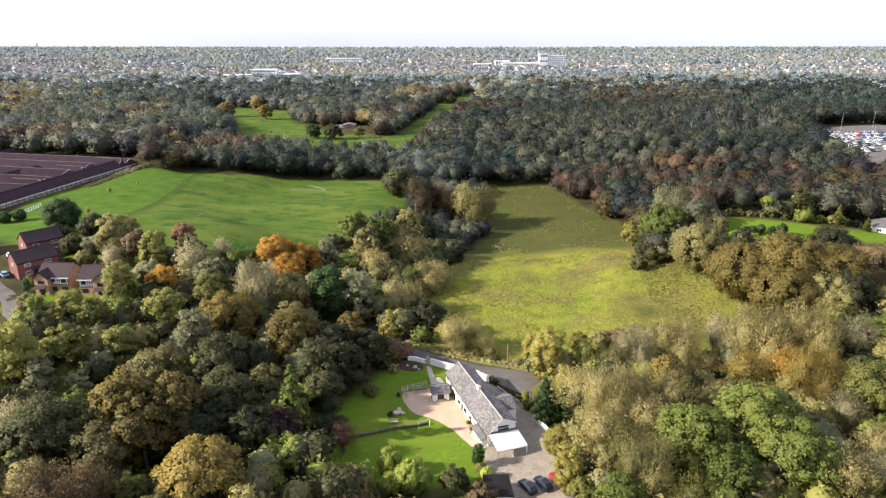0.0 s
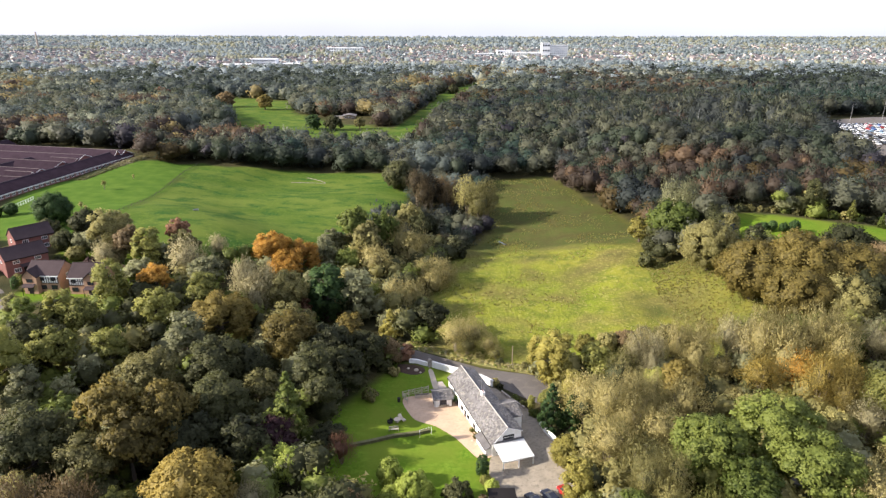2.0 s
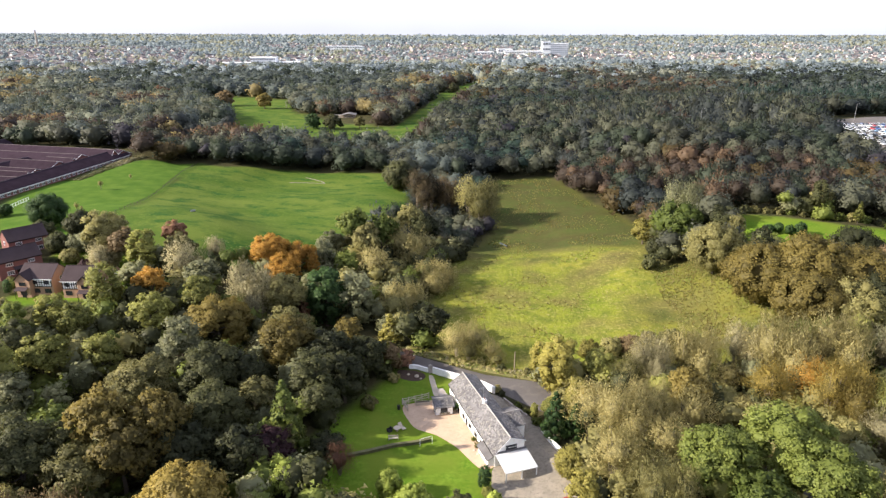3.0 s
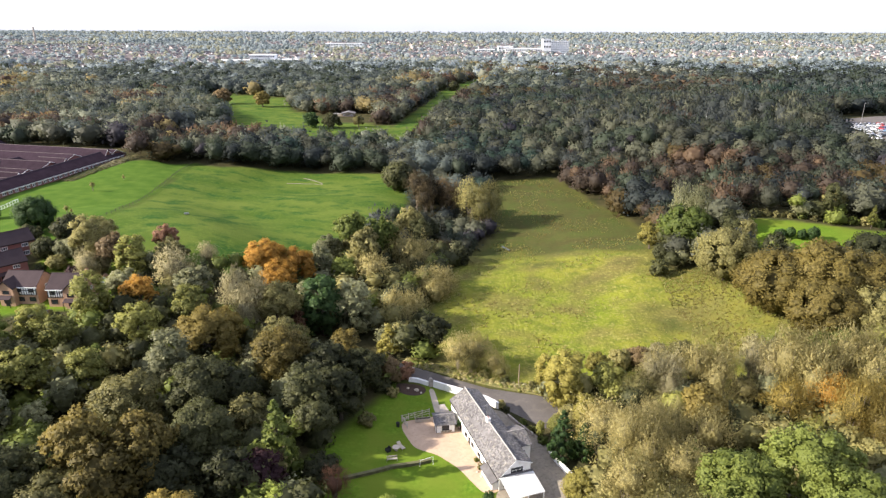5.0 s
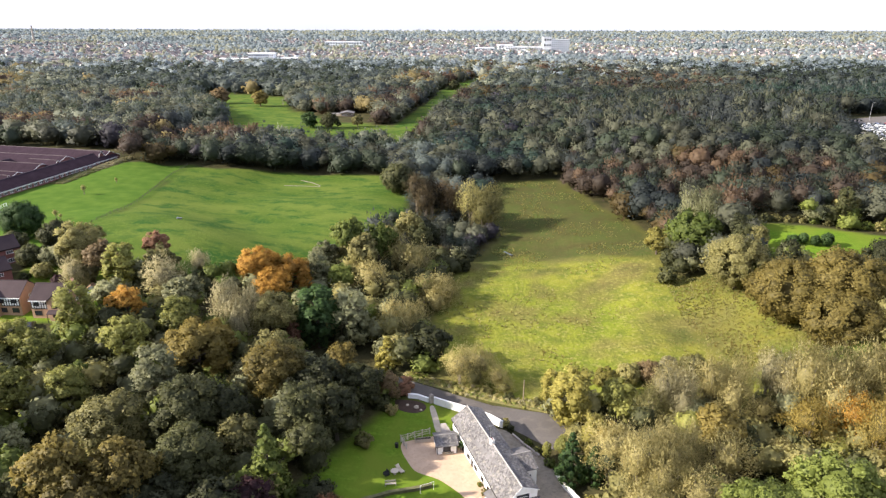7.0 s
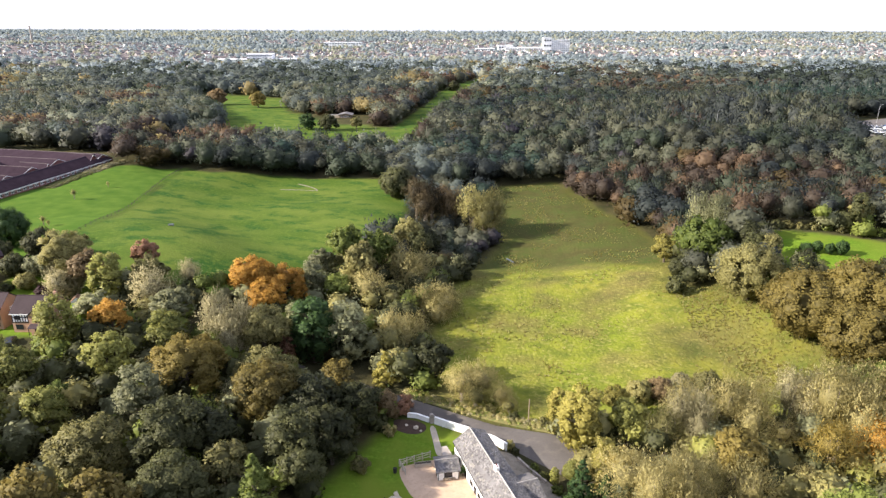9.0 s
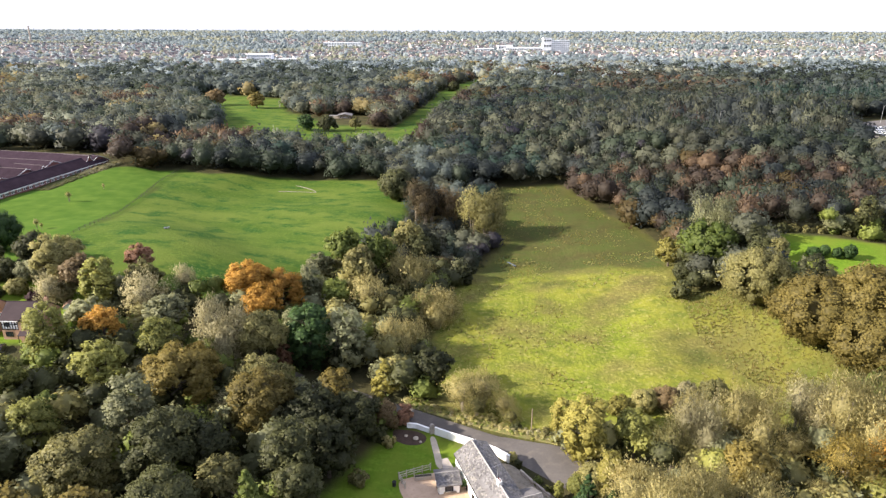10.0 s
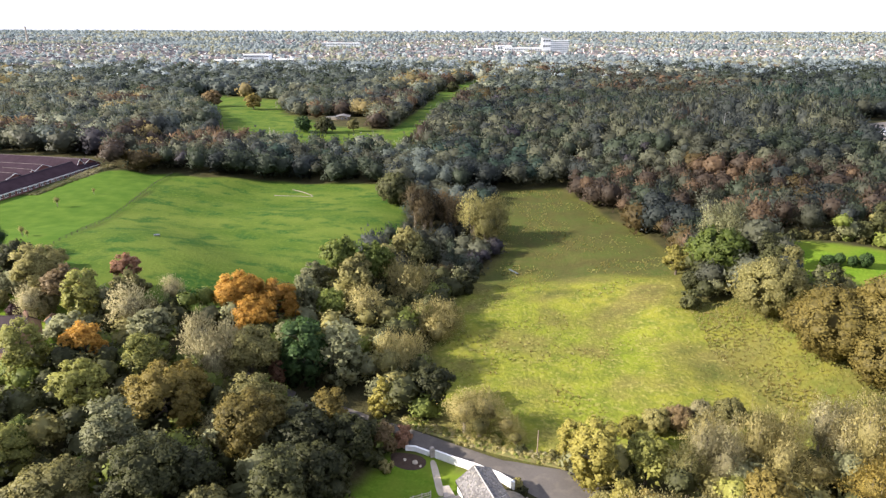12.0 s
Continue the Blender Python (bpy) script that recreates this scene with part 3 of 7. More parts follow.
def shell(rng, n, size, kind, tall=1.0, lumps=0.3, body=BALL2, calm=0.5):
    """A crown with one soft uneven outline: a body, toned dark as inner shade, under sprays of leaves or upright twigs.
    """
    shift = rng.uniform(0, 50)
    swell = lambda d: np.array([0.86 + lumps * noise.noise((x * 1.9 + shift, y * 1.9, z * 1.9)) + 0.5 * lumps * noise.noise((x * 4.6, y * 4.6 + shift, z * 4.6)) + (0.4 * lumps * noise.noise((x * 11 + shift, y * 11, z * 8)) if kind == "twig" else 0.0) for x, y, z in d])[:, None]
    v, f = body
    core = v * (swell(v) * (0.48 if tall > 1.2 else 0.66 if kind == "twig" else 0.8))
    d = rng.normal(size=(n, 3))
    d[:, 2] = np.where(d[:, 2] < 0, d[:, 2] * 0.75, d[:, 2])
    d /= np.linalg.norm(d, axis=1)[:, None]
    out = swell(d)
    s = size * rng.uniform(0.55, 1.4, (n, 1))
    soft = d + 1.6 * (out - 0.86) * np.array([0, 0, 1.0]) + rng.normal(size=(n, 3)) * 0.45 * calm + np.array([0, 0, 0.1])
    soft /= np.linalg.norm(soft, axis=1)[:, None]
    if kind == "twig":
        p = d * out * rng.uniform(0.55, 1.05, (n, 1)) ** 0.7
        u = d * 0.6 + np.array([0, 0, 0.55]) + rng.normal(size=(n, 3)) * 0.3
        w = np.cross(u, d + rng.normal(size=(n, 3)) * 0.5)
        w /= np.linalg.norm(w, axis=1)[:, None]
        stout = np.where(rng.random((n, 1)) < 0.45, 0.2, 0.5)
        tri = np.stack([p - w * s * stout, p + w * s * stout, p + u * s * (1.7 - 1.3 * stout)], 1)
    else:
        p = d * out * rng.uniform(0.84, 1.06, (n, 1))
        nrm = d + rng.normal(size=(n, 3)) * 0.6
        nrm /= np.linalg.norm(nrm, axis=1)[:, None]
        u = np.cross(nrm, rng.normal(size=(n, 3)))
        u /= np.linalg.norm(u, axis=1)[:, None]
        w = np.cross(nrm, u)
        tri = np.stack([p - u * s * 0.9 - w * s * 0.5, p + u * s * 0.9 - w * s * rng.uniform(0.2, 0.8, (n, 1)), p + w * s * rng.uniform(0.7, 1.3, (n, 1))], 1)
    turned = np.einsum("ij,ij->i", np.cross(tri[:, 1] - tri[:, 0], tri[:, 2] - tri[:, 0]), soft) < 0
    tri[turned] = tri[turned][:, ::-1]
    tone = 0.37 + calm * rng.uniform(-0.28, 0.28, n) + 0.22 * np.array([noise.noise((x * 3 + shift, y * 3, z * 3)) for x, y, z in d])
    V = np.concatenate([core, tri.reshape(-1, 3)]) * np.array([1, 1, tall])
    F = np.concatenate([f, np.arange(len(v), len(v) + 3 * n).reshape(n, 3)])
    # body tone below the leaves: the crown's inner shade is in the colour
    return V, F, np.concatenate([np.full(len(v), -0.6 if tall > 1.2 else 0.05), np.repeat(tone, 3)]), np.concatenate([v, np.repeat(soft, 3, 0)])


def crown_arrays(kind, seed, leaves, size):
    """Corners, triangles, tones and normals of a crown: inner lumps, toned dark as inner shade, under many small leaf
    sprays.
    """
    rng = np.random.default_rng(seed)
    if kind == "twig":
        return shell(rng, leaves, size * 0.85, "twig", 1.3, 0.62, calm=0.65)
    lobes = lobes_of(kind, rng)
    area = np.array([r * r * (0.35 if kind == "oak" and r > 0.4 else 1) for _, r in lobes])
    V, F, A, N, base = [], [], [], [], 0
    v, f = BALL1
    for c, r in lobes:
        # lumps toned darker than the sprays to give shaded gaps
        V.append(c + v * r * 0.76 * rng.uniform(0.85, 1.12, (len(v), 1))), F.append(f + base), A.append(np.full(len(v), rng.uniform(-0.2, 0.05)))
        N.append(v + 0.4 * c)
        base += len(v)
    for (c, r), share in zip(lobes, area / area.sum()):
        n = max(3, int(leaves * share))
        tri, tone, nrm = sprays(rng, c, r, n, size, (0.12 if kind == "round" else 0.16) * rng.uniform(-1, 1), 0.65 if kind == "round" else 0.75, 0.5 if kind == "round" else 0.6)
        V.append(tri), F.append(np.arange(base, base + 3 * n).reshape(n, 3)), A.append(tone), N.append(nrm)
        base += 3 * n
    return np.concatenate(V), np.concatenate(F), np.concatenate(A), np.concatenate(N)


CROWNS = {}
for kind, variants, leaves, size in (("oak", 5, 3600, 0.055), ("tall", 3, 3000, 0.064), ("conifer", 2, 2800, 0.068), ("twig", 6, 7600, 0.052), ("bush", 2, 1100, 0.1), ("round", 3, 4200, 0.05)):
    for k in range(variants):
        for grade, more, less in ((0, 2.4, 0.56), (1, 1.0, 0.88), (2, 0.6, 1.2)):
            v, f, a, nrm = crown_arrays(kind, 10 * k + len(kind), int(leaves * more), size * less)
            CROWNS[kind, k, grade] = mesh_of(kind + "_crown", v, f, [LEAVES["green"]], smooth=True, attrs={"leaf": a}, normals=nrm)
VARIANTS = {"oak": 5, "tall": 3, "conifer": 2, "twig": 6, "bush": 2, "round": 3}


STEM_BARK = material("pale_grey_bark", (0.2, 0.17, 0.13), 0.9, bump=0.02, scale=2)


def trunk_mesh(kind, seed):
    """A tapered trunk with limbs, for a tree whose crown is 1 in radius round 0; it ends at -2 (its foot)."""
    rng = random.Random(seed)
    bm = bmesh.new()
    top = {"oak": 0.2, "twig": 0.7, "tall": 1.2, "conifer": 1.5, "bush": 0.1, "round": 0.2}[kind]
    rod((0, 0, -2.6), (0, 0, -0.9), 0.085, 0.06, 7, bm)
    rod((0, 0, -0.9), (0, 0, top), 0.06, 0.012, 6, bm)
    for i in range(0 if kind == "twig" else 7):
        a, z = i * 2.4, rng.uniform(-0.9, top - 0.3)
        reach = rng.uniform(0.5, 0.9)
        rod((0, 0, z), (reach * math.cos(a), reach * math.sin(a), z + rng.uniform(0.3, 0.75)), 0.03, 0.008, 5, bm)
    me = bpy.data.meshes.new("trunk")
    if kind == "twig":
        for i in range(7):
            reach, a = 0.62 * math.sqrt((i + 0.4) / 9), i * 2.4
            rod((0.1 * math.cos(a), 0.1 * math.sin(a), -2.2), (reach * math.cos(a), reach * math.sin(a), 0.8), 0.022, 0.008, 4, bm)
    bm.to_mesh(me)
    bm.free()
    me.materials.append(STEM_BARK if kind == "twig" else BARK)
    return me


TRUNKS = {k: trunk_mesh(k, 3) for k in ("oak", "twig", "tall", "conifer", "bush", "round")}
TALL = {"oak": 1.0, "twig": 1.3, "tall": 1.55, "conifer": 1.75, "bush": 0.9, "round": 0.95}
WORDS = {"green": "mid-green", "deep": "deep green", "dark": "dark olive", "olive": "olive-green", "grey": "grey-green", "lime": "yellow-green",
         "gold": "golden autumn", "orange": "orange autumn", "bronze": "bronze-green", "russet": "russet brown", "red": "reddish-brown", "plum": "dark purple",
         "tan": "thin tan", "sage": "sage-green", "bright": "bright yellow-green", "yellow": "yellow autumn", "ash": "bare grey", "mauve": "bare purple-brown"}
SHAPES = {"oak": "broad tree with a rounded lobed crown", "twig": "twiggy half-bare tree with upright branches", "tall": "tall narrow broadleaf tree",
          "conifer": "conical evergreen tree", "bush": "low spreading bush", "round": "dense rounded tree leafy to the ground"}
PLACED = []
tree_rng = random.Random(5)


def plant(kind, colour, x, y, height, radius, flat=1.0):
    """A tree: foot at the ground, crown of that radius whose top is at that height."""
    z = gz(x, y)
    up = radius * flat
    m = pose(x, y, z, 0, 0, tree_rng.uniform(0, 360))
    t = thing("bush" if kind == "bush" else "tree", "%s %s" % (WORDS[colour], SHAPES[kind]), "bush" if kind == "bush" else "tree", m, "trees of the woods")
    mid = max(height - up * TALL[kind], 0.2 * up)
    crown = new("crown", CROWNS[kind, tree_rng.randrange(VARIANTS[kind]), 0 if radius > 5.6 and y < 215 else 1 if y < 160 else 2])
    crown.parent = t
    wide = radius * (1.14 if radius > 3.4 and kind in ("oak", "tall", "twig") else 1.0)
    crown.matrix_basis = Matrix.LocRotScale((0, 0, mid), None, (wide, wide, up))
    crown.material_slots[0].link = "OBJECT"
    crown.material_slots[0].material = LEAVES[colour]
    trunk = new("trunk", TRUNKS[kind])
    trunk.parent = t
    trunk.matrix_basis = Matrix.LocRotScale((0, 0, mid), None, (radius, radius, max(mid, 0.5) / 2.4))
    PLACED.append((x, y, radius))
    return t

# slope below the houses
for row in (
    ("oak", "gold", -38.4, 85.7, 16.0, 6.8), ("twig", "russet", -61.1, 81.1, 16.1, 4.0, 1.35), ("twig", "russet", -55.0, 82.4, 14.9, 4.0, 1.35),
    ("twig", "russet", -57.5, 77.6, 13.8, 4.0, 1.35), ("twig", "russet", -57.2, 84.3, 12.7, 4.0, 1.35), ("oak", "lime", -50.7, 86.6, 8.9, 3.2),
    ("oak", "olive", -66.7, 87.4, 10.8, 4.1), ("oak", "bronze", -57.3, 100.7, 19.8, 5.3, 1.25), ("oak", "bronze", -49.1, 102.5, 18.4, 5.3, 1.25),
    ("oak", "bronze", -52.5, 96.0, 17.0, 5.3, 1.25), ("oak", "olive", -57.8, 93.1, 14.1, 5.8), ("oak", "dark", -68.5, 95.4, 17.2, 7.4),
    ("oak", "dark", -42.8, 110.9, 14.8, 6.1), ("tall", "grey", -74.8, 116.3, 9.8, 2.7), ("tall", "grey", -81.0, 114.2, 12.1, 3.4),
    ("tall", "lime", -88.0, 117.4, 16.8, 4.9),
):
    plant(*row)

# slope, upper
for row in (
    ("oak", "lime", -83.2, 126.5, 12.4, 5.0), ("tall", "lime", -72.5, 129.3, 12.3, 3.5), ("oak", "olive", -59.1, 120.7, 15.1, 6.3),
    ("oak", "dark", -47.6, 123.9, 16.0, 6.7), ("tall", "grey", -57.4, 133.8, 15.7, 4.6), ("oak", "bronze", -53.8, 146.0, 15.9, 6.7),
    ("oak", "bronze", -36.9, 141.0, 15.5, 6.5), ("oak", "dark", -42.0, 127.4, 12.6, 5.0), ("oak", "dark", -45.6, 101.6, 12.9, 5.2),
    ("oak", "dark", -35.3, 101.7, 11.9, 4.7), ("twig", "ash", -78.2, 100.0, 13.5, 4.6), ("oak", "dark", -68.0, 105.3, 10.0, 3.8),
):
    plant(*row)

# hedge of the garden
for row in (
    ("oak", "dark", -18.6, 141.8, 11.5, 5.0), ("oak", "dark", -22.2, 131.2, 12.5, 5.2), ("oak", "dark", -25.8, 121.9, 11.0, 4.6),
    ("oak", "russet", -13.2, 146.8, 6.8, 3.3), ("oak", "dark", -26.3, 140.0, 13.5, 5.6), ("tall", "dark", -27.9, 125.7, 14.0, 4.4),
    ("bush", "olive", -16.8, 129.6, 3.2, 1.9),
):
    plant(*row)

# trees of the garden
for row in (
    ("conifer", "green", -29.8, 110.7, 15.6, 3.9, 1.15), ("oak", "plum", -31.4, 105.2, 9.8, 4.6), ("round", "bright", -27.6, 99.2, 8.2, 3.2, 1.15),
    ("twig", "red", -19.4, 106.3, 6.8, 2.9, 0.95), ("round", "bright", -10.0, 101.8, 5.4, 2.5, 1.20), ("round", "bright", -5.5, 97.0, 6.7, 3.3, 1.15),
    ("round", "bright", -9.3, 96.2, 4.3, 2.2, 1.10), ("oak", "dark", 2.2, 96.1, 6.0, 2.9), ("tall", "deep", 6.7, 104.1, 4.6, 1.4),
    ("round", "bright", 8.2, 100.3, 2.7, 1.3, 1.20), ("round", "lime", 7.3, 102.5, 1.8, 1.1), ("oak", "russet", -16.5, 90.4, 8.5, 3.8),
    ("bush", "russet", 6.7, 92.2, 5.0, 2.9), ("round", "dark", -22.6, 111.9, 4.2, 3.6, 0.62),
):
    plant(*row)

# belt below the field
for row in (
    ("tall", "deep", -32.5, 168.7, 16.4, 5.1), ("tall", "grey", -24.3, 169.3, 15.0, 4.7), ("oak", "orange", -52.9, 188.6, 15.2, 5.9, 0.94),
    ("oak", "orange", -43.9, 190.5, 14.2, 5.9, 0.94), ("oak", "orange", -47.7, 183.4, 13.1, 5.9, 0.94), ("twig", "ash", -53.4, 164.0, 17.6, 3.8, 1.50),
    ("twig", "ash", -47.5, 165.3, 16.4, 3.8, 1.50), ("twig", "ash", -50.0, 160.6, 15.2, 3.8, 1.50), ("twig", "ash", -49.7, 167.1, 13.9, 3.8, 1.50),
    ("oak", "olive", -43.6, 166.2, 15.0, 6.6), ("oak", "gold", -52.5, 152.1, 12.7, 5.1), ("oak", "olive", -39.0, 150.1, 14.1, 5.8),
    ("tall", "red", -38.0, 165.6, 7.9, 2.1), ("tall", "gold", -23.1, 148.6, 12.2, 3.5), ("conifer", "yellow", -14.6, 160.9, 8.3, 3.3, 0.70),
    ("oak", "dark", -4.2, 162.4, 10.2, 4.9),
):
    plant(*row)

# along the brook
for row in (
    ("twig", "tan", -14.5, 176.2, 12.0, 3.7, 1.50), ("twig", "tan", -8.8, 177.4, 10.5, 3.7, 1.50), ("twig", "tan", -11.2, 172.9, 10.5, 3.7, 1.50),
    ("twig", "tan", -10.9, 179.2, 9.5, 3.7, 1.50), ("twig", "tan", -7.0, 196.8, 9.6, 4.3, 1.05), ("twig", "tan", -0.4, 198.2, 8.6, 4.3, 1.05),
    ("twig", "tan", -3.2, 192.9, 8.4, 4.3, 1.05), ("twig", "tan", -2.8, 200.3, 8.2, 4.3, 1.05), ("oak", "green", -30.2, 213.1, 19.8, 5.4, 1.25),
    ("oak", "green", -22.0, 214.9, 18.4, 5.4, 1.25), ("oak", "olive", -25.5, 208.4, 17.0, 5.4, 1.25), ("twig", "tan", -15.2, 214.3, 15.5, 4.4, 1.50),
    ("twig", "tan", -8.5, 215.7, 13.0, 4.4, 1.50), ("twig", "tan", -11.3, 210.4, 13.0, 4.4, 1.50), ("twig", "tan", -11.0, 217.8, 12.0, 4.4, 1.50),
    ("oak", "olive", -14.1, 242.6, 15.0, 4.8, 1.25), ("oak", "dark", -6.7, 244.2, 12.0, 4.8, 1.25), ("oak", "dark", -9.8, 238.3, 12.5, 4.8, 1.25),
    ("twig", "tan", -21.9, 195.9, 13.9, 4.8), ("oak", "dark", 4.4, 225.7, 7.5, 4.6), ("twig", "tan", 2.6, 153.6, 9.4, 4.0, 0.90),
    ("twig", "tan", 7.0, 154.6, 9.6, 4.2, 0.90), ("twig", "olive", 5.6, 151.6, 6.6, 3.2, 0.90), ("twig", "tan", 11.2, 152.0, 6.0, 3.2, 0.80),
    ("twig", "olive", 12.6, 149.6, 3.6, 2.6, 0.60), ("twig", "olive", 10.3, 280.2, 21.3, 5.5, 1.35), ("twig", "olive", 18.8, 282.0, 19.8, 5.5, 1.35),
    ("twig", "olive", 15.2, 275.3, 18.3, 5.5, 1.35), ("twig", "olive", 15.6, 284.7, 16.9, 5.5, 1.35), ("twig", "mauve", -12.7, 285.8, 19.0, 4.2, 1.50),
    ("twig", "mauve", -6.3, 287.2, 17.6, 4.2, 1.50), ("twig", "mauve", -9.0, 282.1, 16.3, 4.2, 1.50), ("twig", "mauve", -8.6, 289.2, 15.0, 4.2, 1.50),
    ("round", "dark", -22.5, 316.5, 14.9, 8.0), ("twig", "russet", -1.8, 290.7, 16.6, 3.6, 1.50), ("twig", "russet", 3.7, 291.9, 15.4, 3.6, 1.50),
    ("twig", "russet", 1.3, 287.5, 14.2, 3.6, 1.50), ("twig", "russet", 1.6, 293.6, 13.1, 3.6, 1.50),
):
    plant(*row)

# edge of the field
for row in (
    ("oak", "olive", -100.5, 187.9, 15.0, 6.2), ("oak", "russet", -92.2, 184.3, 12.8, 5.1), ("oak", "red", -83.3, 196.0, 9.7, 3.6),
    ("oak", "olive", -77.5, 184.3, 11.8, 4.6), ("oak", "orange", -73.8, 157.9, 12.4, 4.2), ("twig", "ash", -72.7, 174.8, 13.4, 4.6),
    ("tall", "lime", -84.9, 178.5, 13.9, 4.0), ("twig", "ash", -98.1, 180.2, 9.4, 3.6), ("oak", "grey", -64.6, 168.8, 12.4, 4.9),
    ("round", "deep", -131.2, 212.7, 12.5, 6.0, 1.12), ("tall", "lime", -83.6, 153.8, 13.4, 4.0), ("tall", "lime", -88.6, 140.7, 11.5, 3.6),
    ("round", "dark", -125.8, 199.1, 7.0, 3.9), ("round", "dark", -116.2, 190.8, 6.4, 3.5), ("round", "grey", -110.8, 191.1, 5.4, 3.0),
    ("round", "grey", -106.8, 191.8, 7.1, 3.9), ("round", "ash", -98.0, 183.2, 7.8, 4.3), ("round", "dark", -115.5, 202.6, 8.9, 4.8),
    ("round", "plum", -103.4, 181.7, 3.6, 2.0), ("round", "olive", -109.6, 184.9, 4.6, 2.6), ("oak", "lime", -69.1, 145.8, 12.9, 5.2),
    ("oak", "lime", -83.4, 138.7, 11.3, 4.4),
):
    plant(*row)

# bank oaks
for row in (
    ("round", "bronze", 84.5, 170.0, 16.5, 10.0, 0.86), ("round", "bronze", 96.5, 168.0, 17.5, 10.6, 0.86), ("round", "bronze", 90.5, 158.0, 15.0, 9.4, 0.86),
    ("round", "bronze", 108.0, 164.0, 15.0, 9.0, 0.86), ("round", "olive", 101.0, 154.0, 12.5, 7.6), ("round", "olive", 80.5, 189.7, 15.9, 8.1, 1.05),
    ("round", "green", 80.0, 219.5, 16.6, 8.5), ("round", "dark", 71.2, 216.2, 6.2, 3.4), ("round", "bronze", 111.4, 171.0, 12.5, 6.8),
    ("round", "russet", 118.8, 168.3, 13.8, 7.5), ("round", "dark", 105.8, 155.1, 12.8, 7.0), ("round", "dark", 116.7, 182.2, 14.0, 7.6),
    ("oak", "yellow", 70.7, 227.7, 9.7, 4.8), ("bush", "dark", 66.4, 203.5, 5.5, 3.2), ("twig", "grey", 82.6, 233.3, 19.1, 4.2, 1.50),
    ("twig", "grey", 89.1, 234.7, 17.8, 4.2, 1.50), ("twig", "grey", 86.3, 229.6, 16.4, 4.2, 1.50), ("twig", "grey", 86.7, 236.7, 15.1, 4.2, 1.50),
    ("round", "deep", 105.4, 209.5, 3.6, 1.9, 0.95), ("round", "deep", 111.5, 207.9, 3.5, 1.5, 1.20), ("round", "deep", 114.6, 207.1, 4.5, 2.0, 1.15),
    ("round", "deep", 108.6, 209.4, 3.8, 1.6, 1.20),
):
    plant(*row)

# lane side
for row in (
    ("tall", "yellow", 25.4, 137.4, 13.0, 4.3, 0.95), ("tall", "yellow", 22.7, 143.5, 9.3, 3.2, 0.90), ("conifer", "deep", 21.6, 119.2, 10.4, 2.9),
    ("conifer", "deep", 25.4, 118.5, 7.8, 2.2), ("round", "yellow", 22.8, 106.4, 6.5, 3.4), ("tall", "yellow", 22.3, 96.0, 9.7, 3.0),
    ("oak", "lime", 24.0, 91.9, 6.2, 2.9), ("twig", "tan", 28.4, 118.1, 13.5, 4.6), ("twig", "tan", 30.8, 110.7, 16.6, 3.6, 1.50),
    ("twig", "tan", 36.3, 111.9, 15.5, 3.6, 1.50), ("twig", "tan", 34.0, 107.5, 14.3, 3.6, 1.50), ("twig", "tan", 34.3, 113.6, 13.1, 3.6, 1.50),
    ("oak", "lime", 34.7, 137.7, 10.6, 4.1), ("oak", "yellow", 34.0, 146.4, 8.8, 3.1), ("twig", "ash", 42.9, 134.7, 15.2, 3.3, 1.50),
    ("twig", "ash", 47.9, 135.8, 14.1, 3.3, 1.50), ("twig", "ash", 45.8, 131.8, 13.1, 3.3, 1.50), ("twig", "ash", 46.1, 137.3, 12.0, 3.3, 1.50),
    ("oak", "bronze", 48.6, 123.6, 11.8, 4.7), ("twig", "olive", 40.2, 133.1, 11.7, 3.9), ("round", "olive", 41.2, 152.8, 5.4, 3.0),
    ("round", "russet", 46.0, 153.2, 5.4, 3.0), ("round", "ash", 50.9, 154.8, 4.9, 2.7), ("round", "olive", 56.2, 153.7, 5.9, 3.3),
):
    plant(*row)

